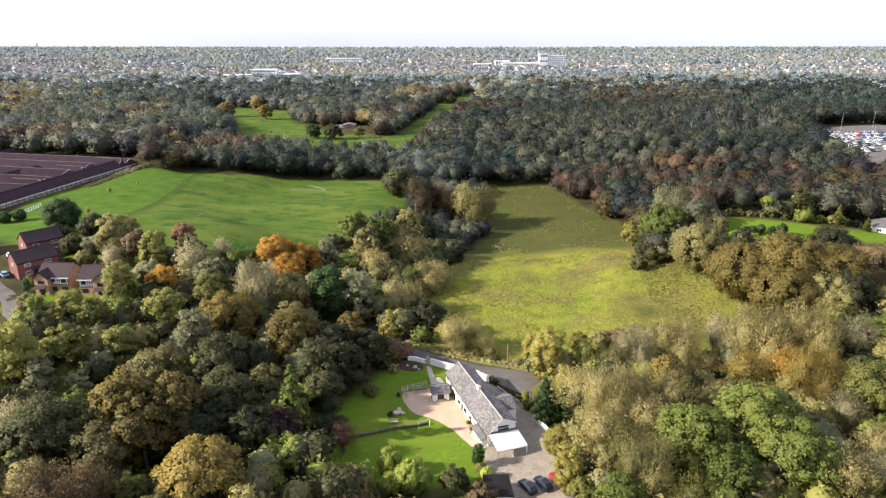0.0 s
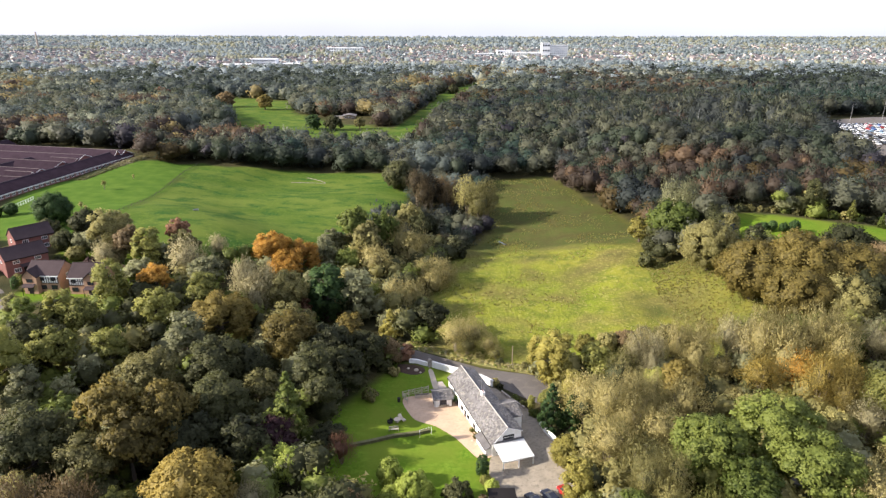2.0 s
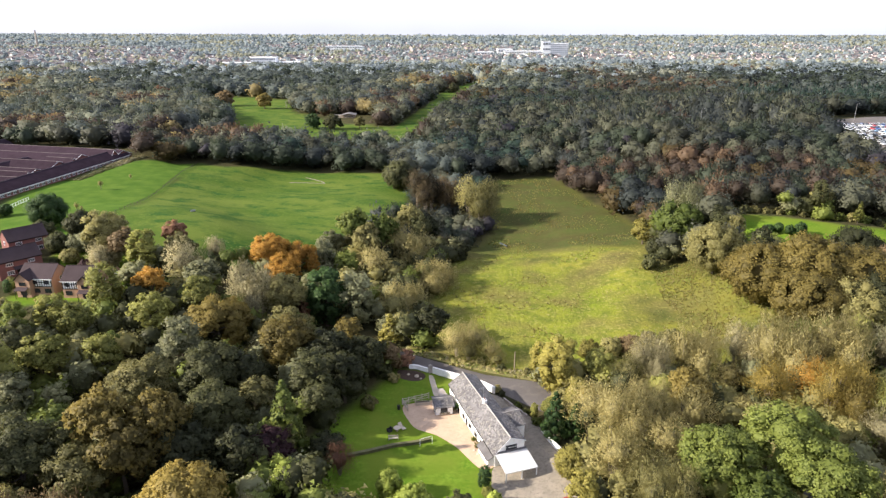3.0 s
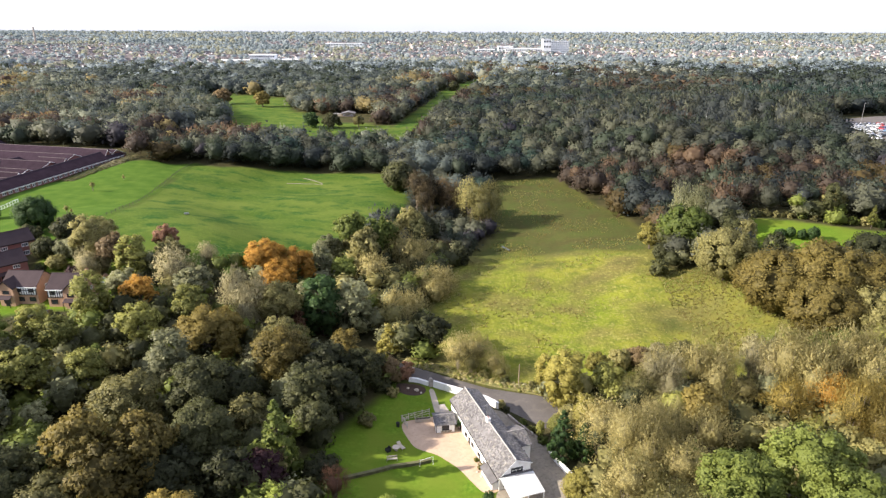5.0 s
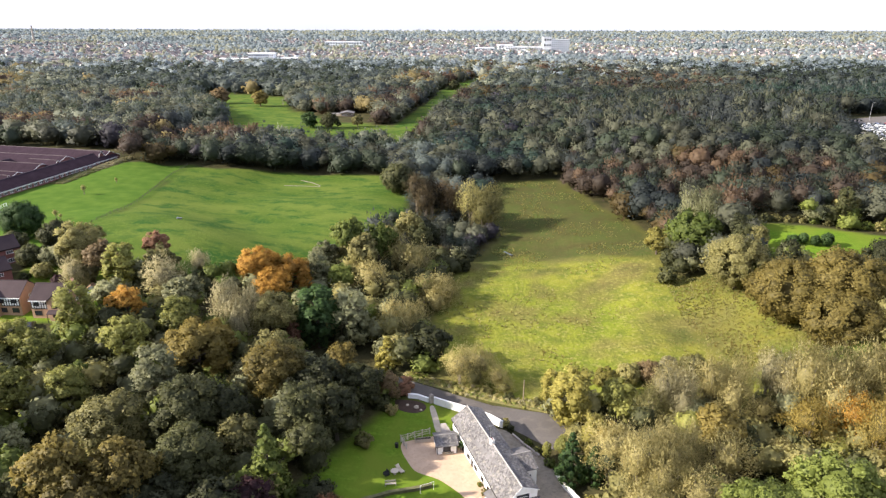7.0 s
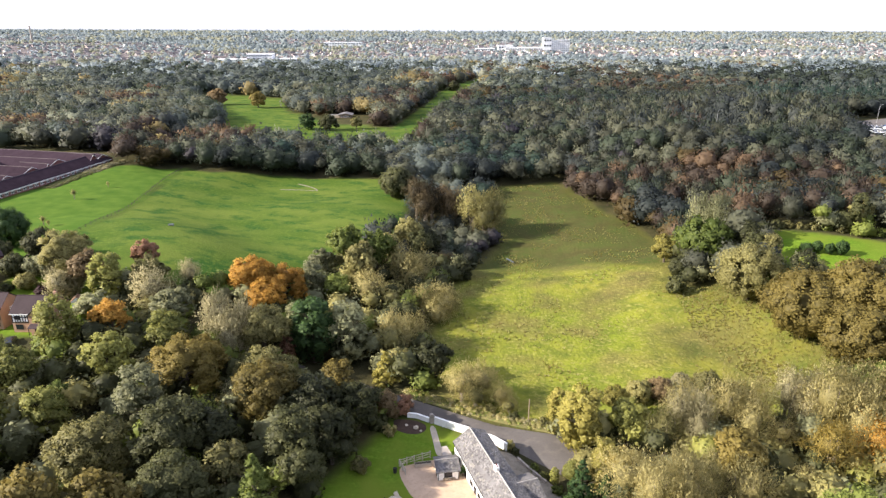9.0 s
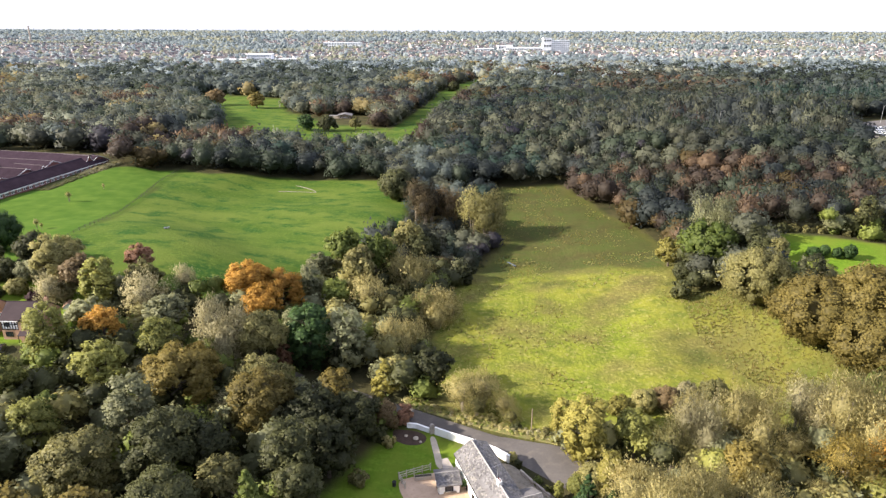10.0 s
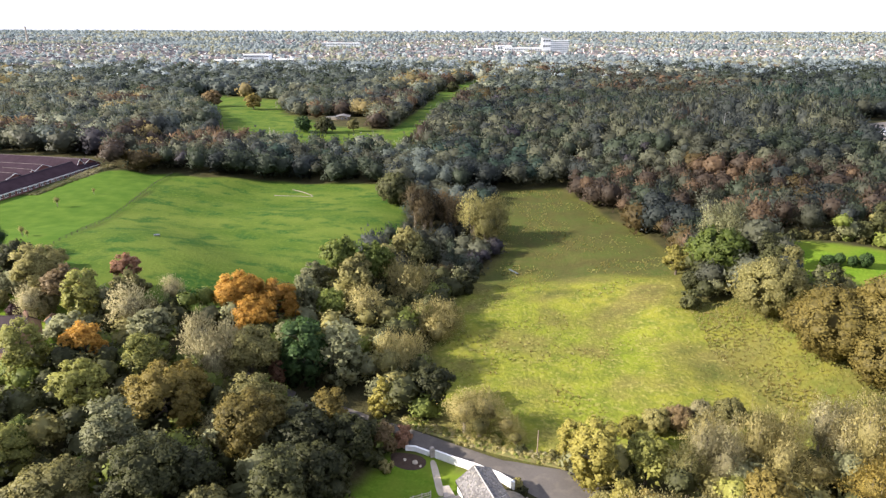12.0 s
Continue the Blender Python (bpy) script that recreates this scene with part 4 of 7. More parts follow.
# wood by the drive
for row in (
    ("oak", "green", 45.0, 97.2, 15.5, 6.5), ("oak", "green", 56.7, 101.0, 16.9, 7.2), ("oak", "green", 58.9, 91.4, 15.8, 6.6),
    ("oak", "green", 47.4, 89.0, 12.8, 5.1), ("twig", "olive", 31.7, 89.8, 14.9, 3.2, 1.50), ("twig", "olive", 36.6, 90.9, 13.9, 3.2, 1.50),
    ("twig", "olive", 34.5, 87.0, 12.8, 3.2, 1.50), ("twig", "olive", 34.8, 92.4, 11.8, 3.2, 1.50), ("twig", "gold", 66.4, 125.4, 12.2, 4.1),
    ("twig", "gold", 74.8, 118.1, 16.7, 3.6, 1.50), ("twig", "gold", 80.3, 119.3, 15.5, 3.6, 1.50), ("twig", "gold", 78.0, 114.9, 14.4, 3.6, 1.50),
    ("twig", "gold", 78.3, 121.0, 13.2, 3.6, 1.50), ("twig", "tan", 69.3, 132.5, 19.9, 4.4, 1.50), ("twig", "tan", 76.0, 134.0, 18.5, 4.4, 1.50),
    ("twig", "tan", 73.2, 128.7, 17.1, 4.4, 1.50), ("twig", "tan", 73.5, 136.1, 15.7, 4.4, 1.50), ("twig", "ash", 65.1, 138.6, 15.5, 3.3, 1.50),
    ("twig", "ash", 70.3, 139.7, 14.4, 3.3, 1.50), ("twig", "ash", 68.1, 135.7, 13.3, 3.3, 1.50), ("twig", "ash", 68.4, 141.3, 12.2, 3.3, 1.50),
    ("twig", "tan", 82.0, 134.1, 18.4, 4.0, 1.50), ("twig", "tan", 88.2, 135.4, 17.1, 4.0, 1.50), ("twig", "tan", 85.6, 130.6, 15.8, 4.0, 1.50),
    ("twig", "tan", 85.9, 137.4, 14.5, 4.0, 1.50), ("oak", "lime", 85.0, 112.9, 14.9, 6.2),
):
    plant(*row)

# wood by the drive, outer
for row in (
    ("oak", "green", 102.7, 136.2, 11.8, 4.6), ("twig", "tan", 65.7, 87.1, 13.4, 4.6), ("twig", "ash", 51.5, 86.3, 8.7, 2.8),
    ("oak", "olive", 28.8, 96.5, 8.5, 3.0), ("oak", "green", 28.9, 86.1, 10.7, 4.1), ("twig", "lime", 40.4, 85.1, 10.9, 3.6),
    ("twig", "ash", 73.5, 89.9, 11.3, 3.8), ("twig", "ash", 96.4, 134.3, 13.4, 4.6), ("twig", "orange", 75.3, 125.6, 12.8, 4.4),
    ("twig", "tan", 38.5, 104.8, 12.6, 4.3), ("twig", "tan", 36.4, 115.9, 14.1, 3.0, 1.50), ("twig", "tan", 41.0, 116.8, 13.1, 3.0, 1.50),
    ("twig", "tan", 39.1, 113.2, 12.1, 3.0, 1.50), ("twig", "tan", 39.3, 118.3, 11.2, 3.0, 1.50), ("twig", "tan", 29.1, 102.1, 12.9, 4.4),
    ("twig", "olive", 33.3, 95.6, 13.1, 4.5), ("twig", "tan", 46.2, 113.3, 13.3, 4.6), ("twig", "tan", 51.8, 135.3, 16.9, 3.7, 1.50),
    ("twig", "tan", 57.5, 136.5, 15.7, 3.7, 1.50), ("twig", "tan", 55.1, 132.0, 14.5, 3.7, 1.50), ("twig", "tan", 55.4, 138.2, 13.4, 3.7, 1.50),
    ("twig", "tan", 46.3, 141.0, 12.3, 4.1), ("twig", "ash", 78.8, 108.5, 11.5, 3.9),
):
    plant(*row)


# woods by zone: share of colours and shapes
MIX_LEFT = (("oak", "dark", 7), ("oak", "olive", 2), ("oak", "green", 3), ("tall", "grey", 2), ("twig", "ash", 1), ("oak", "bronze", 2), ("tall", "dark", 3), ("tall", "olive", 3), ("tall", "green", 2))
MIX_FIELD = (("oak", "olive", 4), ("tall", "lime", 3), ("tall", "grey", 3), ("twig", "ash", 3), ("oak", "lime", 1), ("oak", "bronze", 1), ("tall", "dark", 1), ("oak", "grey", 2))
MIX_RIGHT = (("oak", "olive", 4), ("twig", "tan", 4), ("oak", "lime", 3), ("oak", "green", 3), ("twig", "lime", 2), ("oak", "bronze", 2), ("tall", "grey", 1))


def pick(mix, rng):
    r = rng.uniform(0, sum(w for *_, w in mix))
    for k, c, w in mix:
        r -= w
        if r <= 0:
            return k, c
    return mix[0][:2]


def clear_of(x, y, margin):
    """Which of the points are free for trees."""
    ok = edge_distance(x, y, ROAD) > 4.5 + margin
    for p in OPEN_LAND:
        ok &= depth_in(x, y, p) < -margin
    return ok


near_rng = random.Random(11)
spots = np.array([(near_rng.uniform(-150, 135), near_rng.uniform(62, 232)) for _ in range(2600)])
spots = spots[clear_of(spots[:, 0], spots[:, 1], 2.5) & (np.abs(spots[:, 0]) < 30 + 0.78 * spots[:, 1])]
for x, y in spots.tolist():
    k, c = pick(MIX_RIGHT if x > 8 and y < 160 else MIX_FIELD if y > 142 and x < -35 else MIX_LEFT, near_rng)
    r = near_rng.uniform(3.4, 5.6) if k == "oak" else near_rng.uniform(2.4, 3.8)
    if -18 < x < 24 and y > 164 or len(PLACED) > 295 or any(math.hypot(x - a, y - b) < 0.72 * (r + q) for a, b, q in PLACED):
        continue
    plant(k, c, x, y, 2 * r * TALL[k] + near_rng.uniform(1.0, 3.5), r)


def woodland(name, label, spots, templates):
    """One mesh of many trees; each spot is x, y, height, radius, shade, shape."""
    V, F, I, A, T, N, base = [], [], [], [], [], [], 0
    rng = np.random.default_rng(8)
    shades = sorted({s[4] for s in spots})
    level = ground(np.array([s[0] for s in spots]), np.array([s[1] for s in spots]))
    for (x, y, h, r, c, kind), z in zip(spots, level):
        v, f, a, nrm = templates[kind][rng.integers(len(templates[kind]))]
        ang = rng.uniform(0, 6.283)
        turn = np.array([[math.cos(ang), math.sin(ang), 0], [-math.sin(ang), math.cos(ang), 0], [0, 0, 1]])
        tall = min(r * {"dome": 0.88, "plume": 1.1, "cone": 1.6}[kind], 0.72 * h + (1.5 if h > 3 else 0.1))
        V.append((v * np.array([r, r, tall])) @ turn + np.array([x, y, z + max(h - tall, 0.3 * tall)]))
        F.append(f + base), I.append(np.full(len(f), shades.index(c))), A.append(a), T.append(np.full(len(v), rng.uniform(-0.3, 0.45))), N.append(nrm @ turn)
        base += len(v)
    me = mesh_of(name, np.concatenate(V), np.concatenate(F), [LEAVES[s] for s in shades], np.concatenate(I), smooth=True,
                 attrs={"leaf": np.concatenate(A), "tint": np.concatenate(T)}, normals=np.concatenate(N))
    return tagged(new(name, me), label, "trees", kind="stuff")


def cone_template(sprigs, size, seed):
    """A far spruce, 1 in radius and 1 up and down."""
    rng = np.random.default_rng(seed)
    v, f = BALL1
    clumps = [(np.array([0, 0, -0.4]), 0.5), (np.array([0, 0, -0.8]), 0.6)]
    for i in range(9):
        t, a = (i + 0.5) / 9, i * 2.39996 + rng.uniform(-0.5, 0.5)
        clumps.append((np.array([0.72 * t * math.cos(a), 0.72 * t * math.sin(a), 0.92 - 1.6 * t]), 0.12 + 0.24 * t))
    V, F, A, N, base = [], [], [], [], 0
    area = np.array([r * r for c, r in clumps])
    for (c, r), share in zip(clumps, area / area.sum()):
        # inner clumps toned down for the shade between branches
        V.append(c + v * r * 0.75), F.append(f + base), A.append(np.full(len(v), 0.1)), N.append(0.5 * v + 0.9 * c)
        base += len(v)
        n = max(3, int(sprigs * share))
        tri, tone, nrm = sprays(rng, c, r, n, size, rng.uniform(-0.06, 0.06), 0.4, 0.35)
        V.append(tri), F.append(np.arange(base, base + 3 * n).reshape(n, 3)), A.append(tone), N.append(nrm)
        base += 3 * n
    return np.concatenate(V), np.concatenate(F), np.concatenate(A), np.concatenate(N)


def templates_of(count, sprigs, size, body=BALL2):
    return {"dome": [shell(np.random.default_rng(s), sprigs, size, "leaf", 1.0, 0.5, body) for s in range(count)],
            "plume": [shell(np.random.default_rng(40 + s), sprigs, size * 1.35, "twig", 1.0, 0.42, body) for s in range(count)],
            "cone": [cone_template(sprigs, size, s) for s in range(count)]}


wood_rng = random.Random(21)
RUSSET_EDGE = [(46, 294), (55, 362), (125, 340), (184, 312), (158, 246), (112, 232), (71, 225)]
GREY_STAND = [(70, 385), (198, 355), (276, 430), (252, 560), (103, 560)]
WILLOWS = [(-32, 402), (8, 402), (6, 312), (-20, 322)]
SPRUCES = [(243, 560), (300, 470), (440, 640), (480, 760), (329, 745)]


class Patchwork:
    """Picks from a row so that neighbours mostly get the same."""
    def __init__(self, x, y):
        self.u = 0.5 + 0.75 * noise.noise((x * 0.028, y * 0.02, 4.2)) + wood_rng.gauss(0, 0.2)

    def choice(self, row):
        return row[int(min(0.999, max(0.0, self.u)) * len(row))]

    def gauss(self, mean, width):
        return wood_rng.gauss(mean, width)


def stand(x, y):
    """Shade and shape of the trees that stand here: broad patches of one kind, by zone."""
    rng = Patchwork(x, y)
    p = 1.4 * noise.noise((x * 0.013, y * 0.011, 0.5)) + rng.gauss(0, 0.14)
    q = noise.noise((x * 0.006, y * 0.0035, 7.5)) + rng.gauss(0, 0.12)
    within = lambda poly: bool(inside(x, y, poly))
    # with distance more trees take the foliage colours paled for haze
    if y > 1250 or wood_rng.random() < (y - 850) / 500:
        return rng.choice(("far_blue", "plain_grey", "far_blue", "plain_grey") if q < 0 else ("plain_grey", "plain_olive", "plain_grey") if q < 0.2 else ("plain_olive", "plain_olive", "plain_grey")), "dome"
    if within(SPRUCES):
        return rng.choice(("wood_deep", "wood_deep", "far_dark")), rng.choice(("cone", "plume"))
    # the woods below mix in foliage colours with haze blended in
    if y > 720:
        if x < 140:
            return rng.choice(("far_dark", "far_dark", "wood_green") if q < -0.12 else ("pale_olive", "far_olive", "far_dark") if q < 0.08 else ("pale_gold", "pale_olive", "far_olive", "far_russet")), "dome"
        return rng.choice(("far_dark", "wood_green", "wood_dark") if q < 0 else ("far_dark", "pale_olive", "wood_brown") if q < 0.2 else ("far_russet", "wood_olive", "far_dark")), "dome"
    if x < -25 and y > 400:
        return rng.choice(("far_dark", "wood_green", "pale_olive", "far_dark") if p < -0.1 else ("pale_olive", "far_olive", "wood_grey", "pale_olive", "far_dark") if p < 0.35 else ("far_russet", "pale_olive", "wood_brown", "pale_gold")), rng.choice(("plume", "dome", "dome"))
    if within(WILLOWS):
        return rng.choice(("willow", "willow", "pale_olive")), "dome"
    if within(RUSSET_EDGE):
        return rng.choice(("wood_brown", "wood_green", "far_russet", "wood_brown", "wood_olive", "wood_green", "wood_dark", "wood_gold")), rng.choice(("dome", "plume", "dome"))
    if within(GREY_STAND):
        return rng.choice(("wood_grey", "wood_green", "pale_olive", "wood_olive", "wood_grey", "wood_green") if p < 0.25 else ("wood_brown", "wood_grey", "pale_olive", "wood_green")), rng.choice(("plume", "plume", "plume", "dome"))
    # remaining stands, in leaf colours that carry the cloud shade
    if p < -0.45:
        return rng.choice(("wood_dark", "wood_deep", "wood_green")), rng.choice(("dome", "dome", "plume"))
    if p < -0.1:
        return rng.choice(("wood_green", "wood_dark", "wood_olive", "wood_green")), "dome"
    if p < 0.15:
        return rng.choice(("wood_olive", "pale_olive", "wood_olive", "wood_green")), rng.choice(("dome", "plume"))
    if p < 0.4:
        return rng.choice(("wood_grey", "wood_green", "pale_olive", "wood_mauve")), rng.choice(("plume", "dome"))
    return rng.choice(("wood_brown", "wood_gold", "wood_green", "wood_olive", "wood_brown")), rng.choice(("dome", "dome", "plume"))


def town(x, y):
    """Built-up land on the plain."""
    return 1000 < y < 3300 and noise.noise((x * 0.0019 + 3, y * 0.0013, 2.0)) > (-0.12 if y < 2500 else 0.1) and (x < -380 or y > 1240) and not (300 < x < 900 and y < 1500)


def scatter(tries, y0, y1, small, large, lap, taken):
    """Spots for trees: the broad ones first, then ever smaller ones in the gaps."""
    cell, cells, out = 2.0 * large, collections.defaultdict(list), []
    for x, y, r in taken:
        cells[int(x // cell), int(y // cell)].append((x, y, r))
    pts = []
    for i in range(tries):
        y = math.sqrt(wood_rng.uniform(y0 * y0, y1 * y1))
        pts.append((wood_rng.uniform(-0.74 * y - 60, 0.74 * y + 60), y))
    pts = np.array(pts)
    free = clear_of(pts[:, 0], pts[:, 1], 1.5 + 0.25 * small)
    for i, ((x, y), ok) in enumerate(zip(pts.tolist(), free)):
        if not ok:
            continue
        r = large + (small - large) * min(1.0, (i / tries) ** 0.45 * wood_rng.uniform(0.8, 1.15))
        cx, cy = int(x // cell), int(y // cell)
        if all((x - a) ** 2 + (y - b) ** 2 > (lap * (r + q)) ** 2 for u in (-1, 0, 1) for w in (-1, 0, 1) for a, b, q in cells[cx + u, cy + w]):
            cells[cx, cy].append((x, y, r))
            out.append((x, y, r))
    return out


def grown(x, y, r):
    shade, kind = stand(x, y)
    r = r * (0.88 if kind == "plume" else 0.7 if kind == "cone" else 1.0)
    h = 7.0 + 0.8 * r + (1.5 if kind != "dome" else 0) + wood_rng.uniform(-1.0, 1.6)
    low = (-180 < x < -15 and 385 < y < 500) or (-18 < x < 26 and 200 < y < 345)  # young trees before the golf course and along the brook
    return x, y, 0.6 * h if low else h, 0.8 * r if low else r, shade, kind


near_woods = [t for t in scatter(14000, 196, 385, 3.2, 8.4, 0.56, PLACED) if t[0] > 0 or t[1] > 228]
mid_woods = scatter(13000, 385, 700, 5.4, 10.5, 0.53, [])
far_woods = [s for s in scatter(12000, 700, 1250, 7.5, 14.0, 0.52, []) if not town(s[0], s[1]) or wood_rng.random() < 0.3]
copses = lambda x, y: noise.noise((x * 0.0026 + 9, y * 0.0017, 4.0))
plain_woods = [s for s in scatter(16000, 1250, 2600, 5.0, 11.0, 0.56, []) if wood_rng.random() < (0.3 if town(s[0], s[1]) else 0.9 if copses(s[0], s[1]) > -0.08 else 0.3)]
edge_woods = scatter(8000, 2600, 4750, 9.0, 18.0, 0.6, [])
LOW_TREES = templates_of(5, 60, 0.22, BALL1)
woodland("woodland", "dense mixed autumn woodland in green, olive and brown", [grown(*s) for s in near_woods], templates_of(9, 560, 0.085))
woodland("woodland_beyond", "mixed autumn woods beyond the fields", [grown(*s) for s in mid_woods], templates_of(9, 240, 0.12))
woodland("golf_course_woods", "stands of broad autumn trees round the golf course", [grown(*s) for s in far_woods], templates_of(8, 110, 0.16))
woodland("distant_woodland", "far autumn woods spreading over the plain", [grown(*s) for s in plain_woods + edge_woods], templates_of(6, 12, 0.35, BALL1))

# undergrowth that closes the gaps between the near trees
under = []
for gx0 in np.arange(-150, 136, 4.8):
    for gy0 in np.arange(60, 230, 4.8):
        under.append((gx0 + wood_rng.uniform(-2, 2), gy0 + wood_rng.uniform(-2, 2)))
under = np.array(under)
under = under[clear_of(under[:, 0], under[:, 1], 1.2) & (np.abs(under[:, 0]) < 28 + 0.76 * under[:, 1])]
woodland("undergrowth", "undergrowth of young trees and shrubs in the woods",
         [(x, y, wood_rng.uniform(4.5, 9.5), wood_rng.uniform(2.8, 4.2), wood_rng.choice(("dark", "olive", "olive", "green", "olive", "grey", "lime") if x > 5 and y < 165 else ("dark", "dark", "green", "olive", "green", "grey", "dark")), "dome") for x, y in under.tolist()],
         templates_of(6, 300, 0.11))
woodland("grassy_bank", "rough bank of long pale grass beside the building",
         [(-175 + 7.5 * u + d, 297 + 54 * u, 0.3 + 2.4 * max(0, u - 0.45) * math.sin(math.pi * min(1, d / 7.5)), near_rng.uniform(0.7, 1.4), near_rng.choice(("olive", "ash", "grey", "ash") if u > 0.5 else ("olive", "green", "grey")), "dome")
          for u, d in ((near_rng.random(), near_rng.uniform(1.0, 7.0)) for _ in range(420))], LOW_TREES)
edge = [(near_rng.uniform(-10, 24), near_rng.gauss(0, 0.8)) for _ in range(420)]
woodland("verge_grass", "long dry grass and nettles along the lane verge",
         [(x, np.interp(x, (-10, -4, 1.2, 7, 12, 17, 24), (157.6, 154.6, 152.2, 149.2, 147.0, 145.4, 143.8)) + d, near_rng.uniform(0.2, 0.6), near_rng.uniform(0.35, 0.9), near_rng.choice(("olive", "lime", "green", "tan", "ash", "olive")), "dome") for x, d in edge], LOW_TREES)


def tufts():
    """Tussocks of rushes and long grass on the rough meadow."""
    rng = np.random.default_rng(17)
    p = np.stack([rng.uniform(-5, 82, 9000), rng.uniform(150, 355, 9000)], 1)
    p = p[depth_in(p[:, 0], p[:, 1], MEADOW) > 1.5]
    thick = np.array([noise.noise((x * 0.06, y * 0.06, 9)) for x, y in p])
    dense = (np.abs(p[:, 0] - 20) < 22) & (np.abs(p[:, 1] - 190) < 14) | (p[:, 1] > 240)
    p = p[(thick > 0.12) | dense & (thick > -0.1)][:2200]
    q = np.stack([rng.uniform(64, 92, 9000), rng.uniform(148, 208, 9000)], 1)
    p = np.concatenate([p, q[depth_in(q[:, 0], q[:, 1], BANK) > -2][:2600]])
    z = ground(p[:, 0], p[:, 1])
    V, F, I, base = [], [], [], 0
    for (x, y), h in zip(p, z):
        r, n = rng.uniform(0.2, 0.42), 9
        a = rng.uniform(0, 6.28, n)
        d = np.stack([np.cos(a), np.sin(a)], 1)
        s = np.stack([-d[:, 1], d[:, 0]], 1) * r * 0.28
        up = rng.uniform(0.3, 0.6, n) * (0.5 + r)
        c = np.array([x, y])
        V.append(np.stack([np.c_[c + d * r * 0.1 - s, np.full(n, h - 0.1)], np.c_[c + d * r * 0.1 + s, np.full(n, h - 0.1)], np.c_[c + d * r, h + up]], 1).reshape(-1, 3))
        F.append(np.arange(base, base + 3 * n).reshape(n, 3))
        I.append(np.full(n, rng.choice((0, 1, 0, 2))))
        base += 3 * n
    v = np.concatenate(V)
    me = mesh_of("meadow_tussocks", v, np.concatenate(F), [LEAVES["olive"], LEAVES["lime"], LEAVES["bronze"]], np.concatenate(I), attrs={"leaf": rng.uniform(0.2, 0.9, len(v)), "tint": np.full(len(v), 0.15)})
    tagged(new("meadow_tussocks", me), "tussocks of rushes and long meadow grass", "grass", kind="stuff")


tufts()

# ---- buildings ----
def window(parent, m, w, h, bars=1, frame_mat=None, name="window"):
    """A casement in a wall: m puts its middle on the wall, local x along the wall, -y outwards."""
    f = bmesh.new()
    t = 0.09
    for x0, x1, z0, z1 in ((-w / 2, w / 2, h / 2 - t, h / 2), (-w / 2, w / 2, -h / 2, -h / 2 + t), (-w / 2, -w / 2 + t, -h / 2 + t, h / 2 - t), (w / 2 - t, w / 2, -h / 2 + t, h / 2 - t)):
        box(x0, x1, -0.07, 0.05, z0, z1, bm=f)
    for i in range(bars):
        c = -w / 2 + w * (i + 1) / (bars + 1)
        box(c - 0.035, c + 0.035, -0.06, 0.05, -h / 2 + t, h / 2 - t, bm=f)
    ob = part(name, f, frame_mat or WHITE_PAINT, parent)
    ob.matrix_basis = m
    part("pane", box(-w / 2 + t, w / 2 - t, -0.02, 0.04, -h / 2 + t, h / 2 - t), GLASS, ob)
    return ob


def door(parent, m, w, h, mat):
    ob = part("door", box(-w / 2, w / 2, -0.06, 0.05, 0, h, 0.02), mat, parent)
    ob.matrix_basis = m
    part("frame", box(-w / 2 - 0.09, w / 2 + 0.09, -0.09, -0.055, h + 0.002, h + 0.1), WHITE_PAINT, ob)
    return ob


def gable_walls(x0, x1, y0, y1, z0, left, ridge_x, ridge, right, bm=None):
    """Solid walls under a roof whose ridge runs along y."""
    bm = bm or bmesh.new()
    rows = []
    for y in (y0, y1):
        rows.append([bm.verts.new(c) for c in ((x0, y, z0), (x1, y, z0), (x1, y, right), (ridge_x, y, ridge), (x0, y, left))])
    bm.faces.new(rows[0]), bm.faces.new(rows[1][::-1])
    for i in range(5):
        j = (i + 1) % 5
        bm.faces.new((rows[0][j], rows[0][i], rows[1][i], rows[1][j]))
    return bm


SLATE_PIECES = material("grey_slate_pieces", (0.125, 0.118, 0.118), 0.75, vary=0.35, scale=1.2, stain=(0.2, 0.185, 0.16), bump=0.01, spec=0.15)
n_, l_ = SLATE_PIECES.node_tree.nodes, SLATE_PIECES.node_tree.links
geo, tone = n_.new("ShaderNodeNewGeometry"), n_.new("ShaderNodeMix")
tone.data_type, tone.blend_type = "RGBA", "MULTIPLY"
shift = n_.new("ShaderNodeMapRange")
shift.inputs[3].default_value, shift.inputs[4].default_value = 0.62, 1.4
old = n_["Principled BSDF"].inputs["Base Color"].links[0].from_socket
tone.inputs[0].default_value = 1.0
l_.new(geo.outputs["Random Per Island"], shift.inputs[0]), l_.new(old, tone.inputs[6]), l_.new(shift.outputs[0], tone.inputs[7])
l_.new(tone.outputs[2], n_["Principled BSDF"].inputs["Base Color"])


